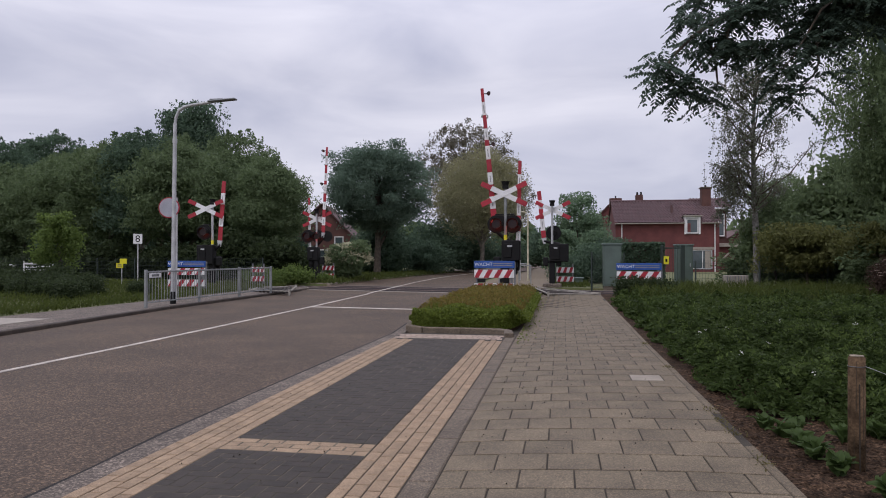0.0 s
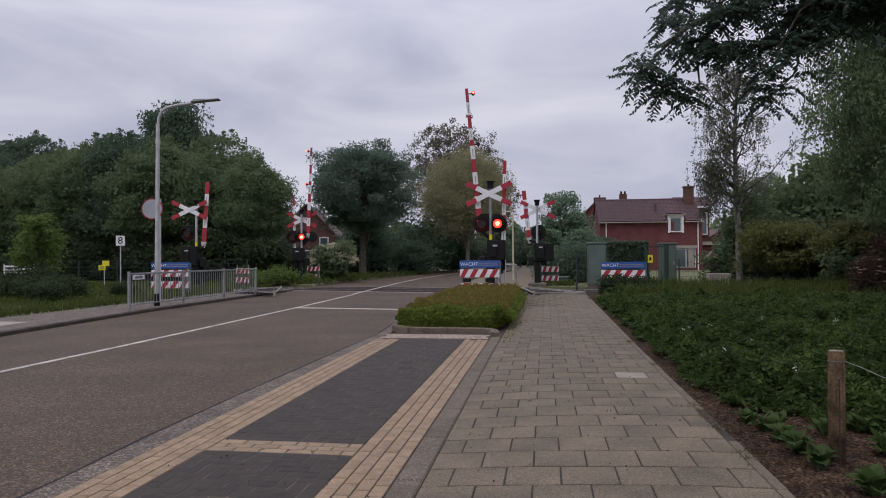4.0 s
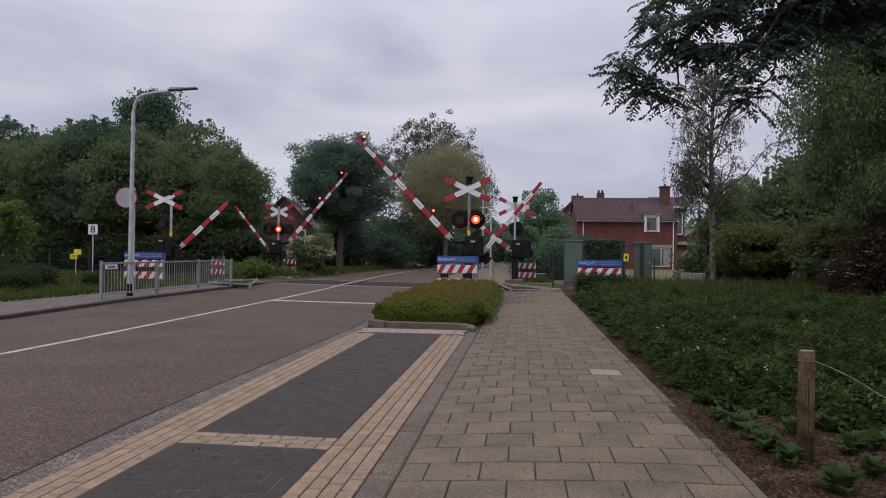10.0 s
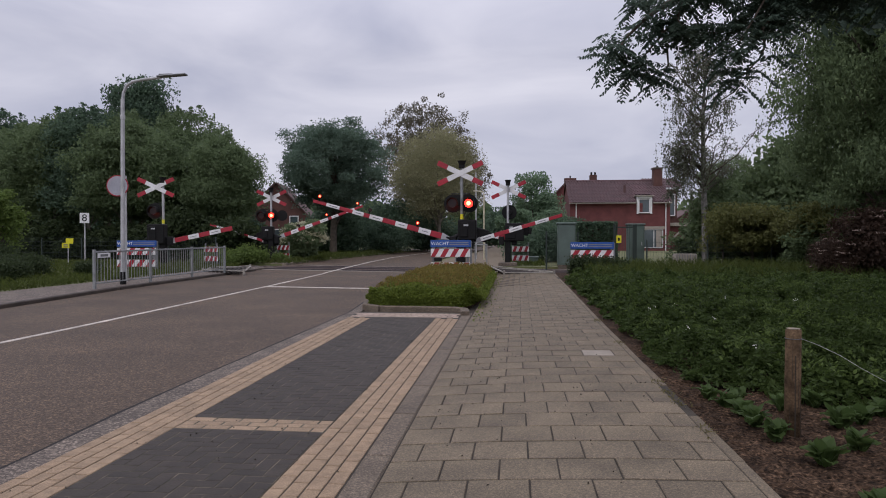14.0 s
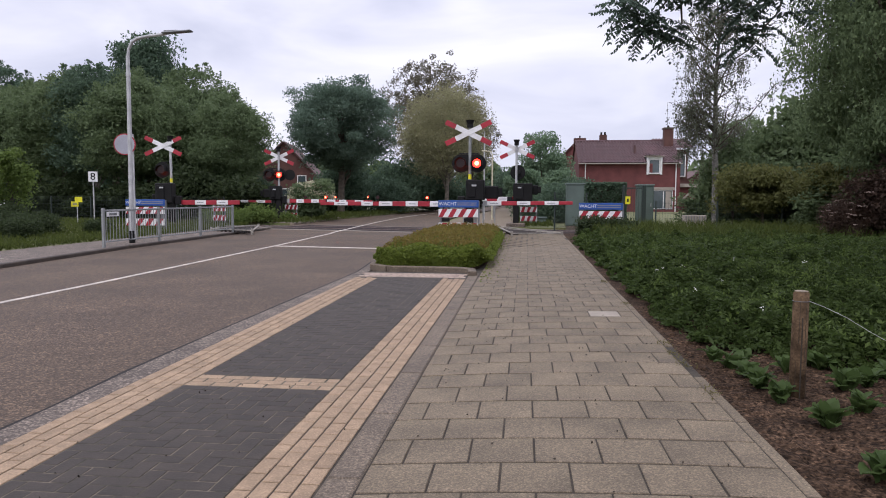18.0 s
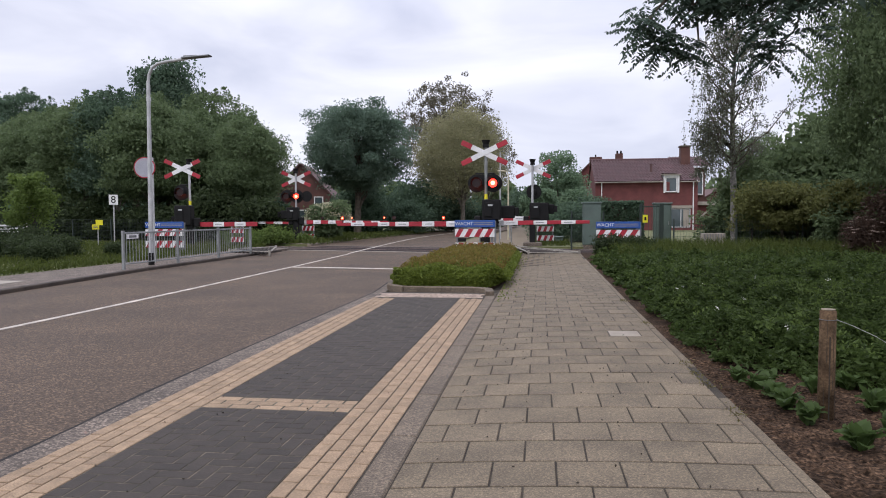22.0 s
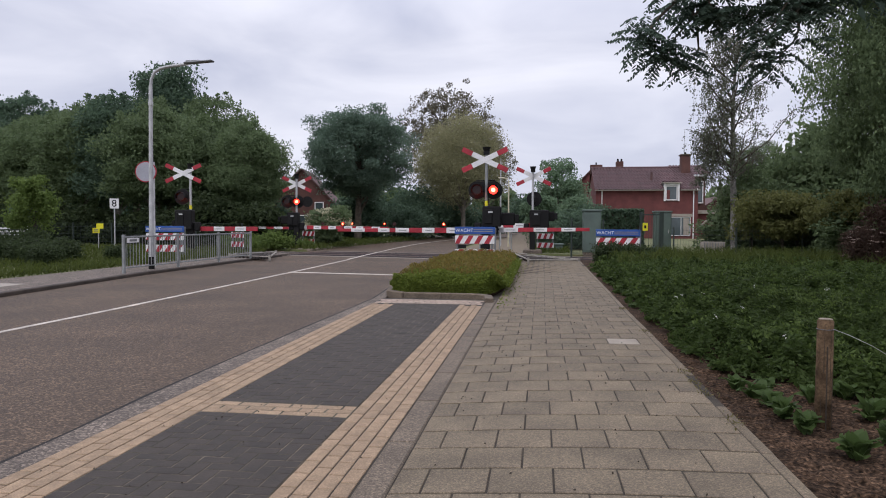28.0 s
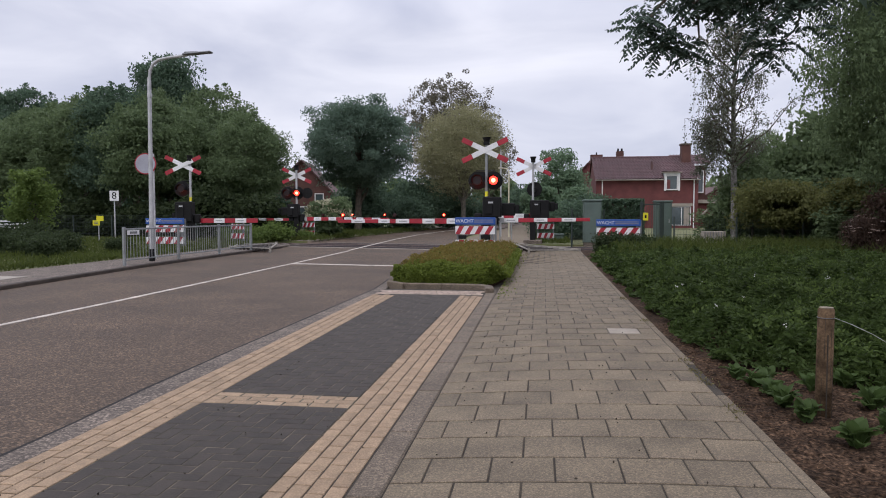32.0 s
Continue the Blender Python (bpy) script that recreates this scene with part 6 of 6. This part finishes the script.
inset = np.minimum(np.minimum(x + 2.88, -0.52 - x), (y - 12.5))
z = 0.39 * np.clip(inset / 0.35, 0.2, 1) ** 0.6 + 0.05 * np.sin(x * 6 + y) * np.sin(y * 4) + rng.uniform(-0.03, 0.06, n)
tagged(leaves("island_tips", np.stack([x, y, z + 0.03], 1), 0.026, LEAF_TIP, long=3.0, rng=rng, up=1.0), "olive-red young tips on the island planting", "plants", "", "stuff")


# ---- broad-leaved plants near the pavement ----
def broad_leaf(ln, w, lift, bend):
    """One arched leaf with a folded middle."""
    bm = bmesh.new()
    rows, y, z = [], 0.0, 0.0
    for i in range(7):
        f = i / 6
        half = max(0.004, w * math.sin(math.pi * min(1.0, 0.05 + 0.93 * f ** 1.25)) ** 0.7)
        if i:
            a = radians(lift - bend * f * f)
            y, z = y + ln / 6 * math.cos(a), z + ln / 6 * math.sin(a)
        rows.append([bm.verts.new((-half, y, z + half * 0.35 + 0.012 * math.cos(13 * f))), bm.verts.new((-half * 0.5, y, z + half * 0.22)), bm.verts.new((0, y, z)), bm.verts.new((half * 0.5, y, z + half * 0.22)), bm.verts.new((half, y, z + half * 0.35 + 0.012 * math.sin(14 * f)))])
    for a, b in zip(rows, rows[1:]):
        for i in range(4):
            fc = bm.faces.new((a[i], a[i + 1], b[i + 1], b[i]))
            fc.smooth = True
    me = bpy.data.meshes.new("leaf")
    bm.to_mesh(me)
    bm.free()
    me.materials.append(LEAF_BIG)
    return me


rng = np.random.default_rng(23)
leaf_kinds = [broad_leaf(0.21, 0.050, 78, 62), broad_leaf(0.22, 0.056, 68, 78), broad_leaf(0.19, 0.052, 84, 40), broad_leaf(0.18, 0.054, 56, 70)]
for x, y, s, n in ((1.64, 5.50, 1.0, 12), (1.58, 5.78, 0.8, 9), (1.67, 5.22, 0.9, 11), (1.68, 4.96, 1.0, 12), (1.70, 4.62, 1.0, 12), (1.80, 4.15, 1.05, 14), (2.24, 4.97, 1.1, 13), (2.32, 5.56, 1.0, 12), (2.11, 4.42, 0.95, 11), (1.72, 3.36, 1.1, 13), (2.02, 5.40, 0.9, 11),
                   (2.6, 4.6, 1.1, 12), (2.45, 5.1, 1.0, 12), (1.80, 5.75, 0.8, 9), (2.4, 3.9, 1.0, 12), (2.1, 3.0, 0.9, 10), (2.5, 3.3, 1.0, 10), (2.7, 5.3, 1.0, 11)):
    t = thing("leafy_plant", pose(x, y, -0.03), "low plant with broad wrinkled green leaves in bare soil", "plant", "broad-leaved plants")
    for k in range(n + 4):
        ob = piece("leaf", leaf_kinds[int(rng.integers(0, 4))], t, pose(rng.normal() * 0.015, rng.normal() * 0.015, 0, rng.uniform(-8, 8), rng.uniform(-12, 12), 360 * k / (n + 4) + rng.uniform(-18, 18)) @ Matrix.Scale(0.82 * s * rng.uniform(0.75, 1.15), 4))
t = thing("pink_flower", pose(2.14, 3.86, -0.03), "deep pink flower head on a thin stem", "flower")
part("stem", tube(bmesh.new(), [(0, 0, 0), (0.01, 0, 0.12), (0.0, 0, 0.25)], [0.005, 0.004, 0.004], 6), LEAF_BIG, t)
leaves("petals", rng.normal(size=(60, 3)) * np.array([0.022, 0.022, 0.016]) + np.array([0, 0, 0.265]), 0.022, PINK_PETAL, t, long=1.3, rng=rng)
# moss and weeds in the joint along the edging
n = 260
y = rng.choice([4.6, 5.35, 5.7, 6.1, 8.4, 10.6], n) + rng.normal(size=n) * 0.09
p = np.stack([1.25 + rng.normal(size=n) * 0.03, y, rng.uniform(0.032, 0.05, n)], 1)
tagged(leaves("joint_weeds", p, 0.010, LEAF_DRY, long=2.5, rng=rng, up=0.6), "dry weeds and moss along the pavement edge", "weeds", "", "stuff")
n = 260
p = np.concatenate([np.stack([-0.66 + np.abs(rng.normal(size=n)) * 0.12, rng.uniform(10.5, 22, n), rng.uniform(0.005, 0.05, n)], 1)])
tagged(leaves("kerb_weeds", p, 0.02, LEAF_ISLAND, long=2.2, rng=rng, up=0.6), "small weeds beside the island planting", "weeds", "", "stuff")
n = 500
y = np.sqrt(rng.uniform(2.4 ** 2, 14 ** 2, n))
x = rng.uniform(-0.6, 1.2, n)
p = np.stack([x, y, crossfall(x) + 0.006], 1)
p2 = np.stack([rng.uniform(-2.7, -1.0, 260), rng.uniform(2.5, 12, 260), np.full(260, -0.043)], 1)
tagged(leaves("fallen_bits", np.concatenate([p, p2]), 0.010, JOINT, long=1.6, rng=rng), "scattered dark bits of leaf on the paving", "litter", "", "stuff")


# ---- houses ----
def roof_slope(name, x0, x1, y0, z0, y1, z1, parent, courses, material):
    """A tiled slope: waved tiles in stepped courses from the eave (y0, z0) to the ridge (y1, z1)."""
    vs, fs = [], []
    cols = int((x1 - x0) / 0.075)
    for c in range(courses):
        for e in (0, 1):
            f = (c + e) / courses
            for i in range(cols + 1):
                x = x0 + (x1 - x0) * i / cols
                vs.append((x, y0 + (y1 - y0) * f, z0 + (z1 - z0) * f + 0.05 * (1 - e) + 0.042 * math.sin(2 * math.pi * x / 0.30)))
    w = cols + 1
    for r in range(2 * courses - 1):
        for i in range(cols):
            k = r * w + i
            fs.append((k, k + 1, k + w + 1, k + w))
    me = bpy.data.meshes.new(name)
    me.from_pydata(vs, [], fs)
    me.materials.append(material)
    ob = new(name, me)
    ob.parent = parent
    return ob


def window_part(parent, x0, x1, z0, z1, y, frame_w=0.09, bars=(), name="window"):
    bm = bmesh.new()
    for a in ((x0, z0, x1, z0 + frame_w), (x0, z1 - frame_w, x1, z1), (x0, z0 + frame_w, x0 + frame_w, z1 - frame_w), (x1 - frame_w, z0 + frame_w, x1, z1 - frame_w), *((b - 0.03, z0 + frame_w, b + 0.03, z1 - frame_w) for b in bars)):
        box(bm, a[0], y - 0.05, a[1], a[2], y + 0.06, a[3])
    w = part(name, bm, WHITE, parent, "white painted window frame")
    part("pane", box(bmesh.new(), x0 + frame_w, y, z0 + frame_w, x1 - frame_w, y + 0.02, z1 - frame_w), GLASS, w, "dark reflecting pane")
    part("sill", box(bmesh.new(), x0 - 0.05, y - 0.10, z0 - 0.07, x1 + 0.05, y - 0.051, z0), GUTTER, w)
    return w


house = thing("brick_house", pose(0, 0, 0), "red brick house with a brown tiled roof and chimney", "house")
X0, X1, YF, YR = 5.15, 14.35, 66.0, 70.6
bm = bmesh.new()                                             # front wall with its openings
for a in ((X0, 0, 11.85, 4.46), (13.75, 0, X1, 4.46), (11.85, 0, 13.75, 0.25), (11.85, 2.0, 13.75, 3.45), (11.85, 3.45, 12.02 - 0.62, 4.46)):
    if a[2] > a[0]:
        box(bm, a[0], YF, a[1] - (0.2 if a[1] == 0 else 0), a[2], YF + 0.3, a[3])
box(bm, 12.65, YF, 3.45, 13.75, YF + 0.3, 4.46)
part("wall", bm, BRICK_RED, house, "red brick front wall")
for x in (X0, X1 - 0.3):
    bm = bmesh.new()
    vs = [bm.verts.new((x + dx, y, z)) for dx in (0, 0.3) for y, z in ((YF + 0.301, -0.2), (75.2, -0.2), (75.2, 4.4), (YR, 6.8), (YF + 0.301, 4.5))]
    bm.faces.new(vs[:5])
    bm.faces.new(vs[5:][::-1])
    for i in range(5):
        bm.faces.new((vs[i], vs[5 + i], vs[5 + (i + 1) % 5], vs[(i + 1) % 5]))
    bmesh.ops.recalc_face_normals(bm, faces=bm.faces)
    part("gable_wall", bm, BRICK_RED, house)
part("back_wall", box(bmesh.new(), X0 + 0.3, 74.9, -0.2, X1 - 0.3, 75.2, 4.4), BRICK_RED, house)
part("floor_slab", box(bmesh.new(), X0 + 0.3, YF + 0.3, 2.45, X1 - 0.3, 74.9, 2.65), PALE, house)
roof_slope("roof", X0 - 0.12, 11.28, YF - 0.45, 4.52, YR, 6.90, house, 15, ROOF)
roof_slope("roof", 12.72, X1 + 0.12, YF - 0.45, 4.52, YR, 6.90, house, 15, ROOF)
roof_slope("roof", 11.281, 12.719, YF + 1.2, 5.298, YR, 6.90, house, 10, ROOF)
part("ridge", rod(bmesh.new(), (X0 - 0.14, YR, 6.92), (X1 + 0.14, YR, 6.92), 0.10, 0.10, 10), ROOF, house, "row of ridge tiles")
roof_slope("back_roof", X0 - 0.12, X1 + 0.12, 75.5, 4.5, YR + 0.02, 6.89, house, 4, ROOF_FAR)
part("gutter", rod(bmesh.new(), (X0 - 0.1, YF - 0.45, 4.44), (11.28, YF - 0.45, 4.44), 0.05, 0.05, 8), PALE, house, "pale gutter")
part("gutter", rod(bmesh.new(), (12.72, YF - 0.45, 4.44), (X1 + 0.1, YF - 0.45, 4.44), 0.05, 0.05, 8), PALE, house, "pale gutter")
part("downpipe", rod(bmesh.new(), (5.72, YF - 0.08, 0), (5.72, YF - 0.08, 4.42), 0.05, 0.05, 8), WHITE, house, "pale downpipe")
part("downpipe", rod(bmesh.new(), (13.95, YF - 0.08, 0), (13.95, YF - 0.08, 4.42), 0.05, 0.05, 8), WHITE, house, "pale downpipe")
bm = bmesh.new()
box(bm, 11.30, YF - 0.12, 3.45, 11.46, YF + 1.6, 5.08)
box(bm, 12.54, YF - 0.12, 3.45, 12.70, YF + 1.6, 5.08)
box(bm, 11.461, YF - 0.12, 4.90, 12.539, YF + 1.6, 5.07)
dormer = part("dormer", bm, WHITE, house, "white framed dormer through the eave")
box_bm = box(bmesh.new(), 11.14, YF - 0.3, 5.08, 12.86, YF + 2.0, 5.17, 0.02)
part("dormer_roof", box_bm, PALE, dormer)
window_part(house, 11.47, 12.53, 3.52, 4.88, YF + 0.02)
window_part(house, 11.86, 13.74, 0.26, 1.99, YF + 0.10, 0.06, bars=(12.9,))
part("blind", box(bmesh.new(), 13.10, YF + 0.06, 0.33, 13.62, YF + 0.075, 1.92), PALE, house, "pale blind behind the pane")
part("lintel", box(bmesh.new(), 11.7, YF - 0.03, 2.02, 13.9, YF - 0.002, 2.28), PALE, house, "pale lintel")
chim = part("chimney", box(bmesh.new(), 13.45, 69.2, 6.2, 14.30, 70.1, 7.95, 0.02), BRICK_DULL, house, "brick chimney")
part("chimney_cap", box(bmesh.new(), 13.36, 69.1, 7.95, 14.39, 70.2, 8.08, 0.02), GUTTER, chim)
part("chimney_pot", rod(bmesh.new(), (13.87, 69.65, 8.08), (13.87, 69.65, 8.30), 0.10, 0.09, 10), BLACK, chim)
part("vent_pipe", rod(bmesh.new(), (10.45, 67.7, 5.5), (10.45, 67.7, 6.25), 0.12, 0.12, 10), ROOF_FAR, house)
small = part("chimney", box(bmesh.new(), 7.55, 71.2, 6.5, 8.25, 71.9, 7.60, 0.02), BRICK_DULL, house, "small brick chimney")
for x in (7.72, 8.08):
    part("chimney_pot", rod(bmesh.new(), (x, 71.5, 7.60), (x, 71.5, 7.88), 0.11, 0.09, 10), BLACK, small)
end = part("chimney", box(bmesh.new(), 5.0, 71.3, 6.4, 6.2, 71.9, 7.30, 0.02), BRICK_DULL, house, "low brick chimney")
part("chimney_pot", rod(bmesh.new(), (5.6, 71.6, 7.30), (5.6, 71.6, 7.55), 0.08, 0.07, 10), BLACK, end)
# rear wing and low annex
bm = box(bmesh.new(), 13.6, 71.2, -0.2, 16.15, 77, 6.1)
part("wing_wall", bm, BRICK_DULL, house, "brown brick rear wing")
roof_slope("wing_roof", 13.0, 16.6, 70.7, 6.15, 74, 7.40, house, 6, ROOF)
part("fascia", box(bmesh.new(), 14.6, 70.6, 6.02, 16.62, 70.69, 6.14), WHITE, house)
window_part(house, 15.35, 15.95, 3.4, 5.6, 71.12)
part("annex_wall", box(bmesh.new(), 14.36, 67.0, -0.2, 18.6, 70.5, 2.3), BRICK_RED, house, "low brick annex")
part("annex_fascia", box(bmesh.new(), 14.36, 66.6, 2.3, 18.8, 70.6, 2.62, 0.02), PALE, house, "pale roof edge of the annex")
bm = bmesh.new()
rod(bm, (14.5, 66.7, 0.9), (15.9, 66.7, 2.25), 0.09, 0.09, 6)
part("brace", bm, PALE, house, "pale slanting timber")


def plain_house(at, w, d, eave, ridge, label, wall, turn=0, spots=()):
    s = thing("far_house", pose(*at, 0, 0, turn), label, "house", "far houses")
    bm = bmesh.new()
    a = [bm.verts.new((x, y, z)) for y in (0, d) for x, z in ((-w / 2, -0.2), (w / 2, -0.2), (w / 2, eave), (0, ridge), (-w / 2, eave))]
    bm.faces.new(a[:5])
    bm.faces.new(a[5:][::-1])
    for i in range(5):
        bm.faces.new((a[i], a[5 + i], a[5 + (i + 1) % 5], a[(i + 1) % 5]))
    bmesh.ops.recalc_face_normals(bm, faces=bm.faces)
    part("wall", bm, wall, s)
    for q in (-1, 1):
        L = math.hypot(w / 2 + 0.3, ridge - eave)
        b = box(bmesh.new(), 0, -0.3, 0, L + 0.25, d + 0.3, 0.12)
        ob = part("roof", b, ROOF_FAR, s, "brown tiled roof slope")
        ang = math.degrees(math.atan2(ridge - eave, w / 2))
        ob.matrix_basis = pose(0, 0, ridge + 0.02, 0, ang, 0) if q > 0 else pose(0, d, ridge + 0.021, 0, ang, 180)
    for x, z in spots or ((-w * 0.2, 0.9), (w * 0.2, 0.9), (0.0, eave + 0.1)):
        window_part(s, x - 0.45, x + 0.45, z, z + 1.2, -0.06)
    return s


plain_house((-23.5, 66, 0), 6.4, 8, 3.3, 6.6, "brown brick house half hidden by trees", BRICK_DULL, 10, spots=((1.75, 2.2), (-1.3, 0.9), (0.2, 0.9)))
plain_house((6.2, 84, 0), 7.0, 9, 4.3, 7.9, "red brick house behind the first house", BRICK_RED, 0)
plain_house((22.0, 88, 0), 8.0, 9, 2.4, 4.7, "brown brick house behind the trees", BRICK_DULL, 0)
plain_house((-7.5, 175, 0), 14.0, 9, 3.6, 7.0, "pale distant house at the end of the road", PALE, 90)


# ---- what moves ----
def boom_rows(x, z, side, way, falls):
    """A boom's poses on its signal: upright at first, then falling across the road."""
    return [(t, pose(x, 0.14, z) @ Matrix.Rotation(radians(way), 4, "Z") @ Matrix.Rotation(radians(side * a), 4, "Y")) for t, a in falls]


def lens_rows(at, first_lit, start=0.63):
    """A flashing lens: a third of a second lit, a third dark, from the alarm's start to the end."""
    p = Vector(at)
    turn, rows = 180.0, [(0.0, 180.0)]
    times = [start] if first_lit else [start + 0.10]
    times += [0.90 + 0.332 * k for k in range(200) if 0.90 + 0.332 * k < 31.8]
    if first_lit:
        times.insert(1, 0.74 - 0.004)
    last = 0
    for t in times:
        f0 = max(round(t * FPS), last + 1)
        for k in range(4):
            rows.append(((f0 + k) / FPS, turn + 60.0 * k))
        turn += 180.0
        last = f0 + 3
    rows.append((32.0, turn))
    return [(t, Matrix.Translation(p) @ Matrix.Rotation(radians(a), 4, "Z")) for t, a in rows]


def on_rows(at):
    p = Vector(at)
    return [(t, Matrix.Translation(p) @ Matrix.Rotation(radians(a), 4, "Z")) for t, a in ((0, 180), (0.60, 180), (0.6333, 120), (0.6667, 60), (0.70, 0), (32, 0))]


def motions():
    walk(main_boom, boom_rows(0.35, 1.71, -1, 8, FALL))
    walk(main_small, boom_rows(0.17, 1.30, 1, 0, FALL_SMALL))
    walk(left_boom, boom_rows(-0.19, 1.49, 1, -8, FALL_LEFT))
    walk(far_boom, boom_rows(-0.35, 1.73, 1, -10, FALL_FAR))
    walk(far_small, boom_rows(-0.20, 1.22, -1, -4, FALL_SMALL))
    walk(right_boom, boom_rows(0.35, 1.90, -1, 0, FALL_RIGHT))
    for lens, lit in ((main_lens[0], True), (main_lens[1], False), (left_lens[0], True), (far_left_lens[0], True), (far_left_lens[1], False)):
        walk(lens, lens_rows(lens.location.copy(), lit))
    for lens in (main_tips[0], far_tips[0]):
        walk(lens, on_rows(lens.location.copy()))
    for lens, lit in ((main_tips[1], True), (main_tips[2], False), (far_tips[1], False), (far_tips[2], True)):
        walk(lens, lens_rows(lens.location.copy(), lit))


motions()
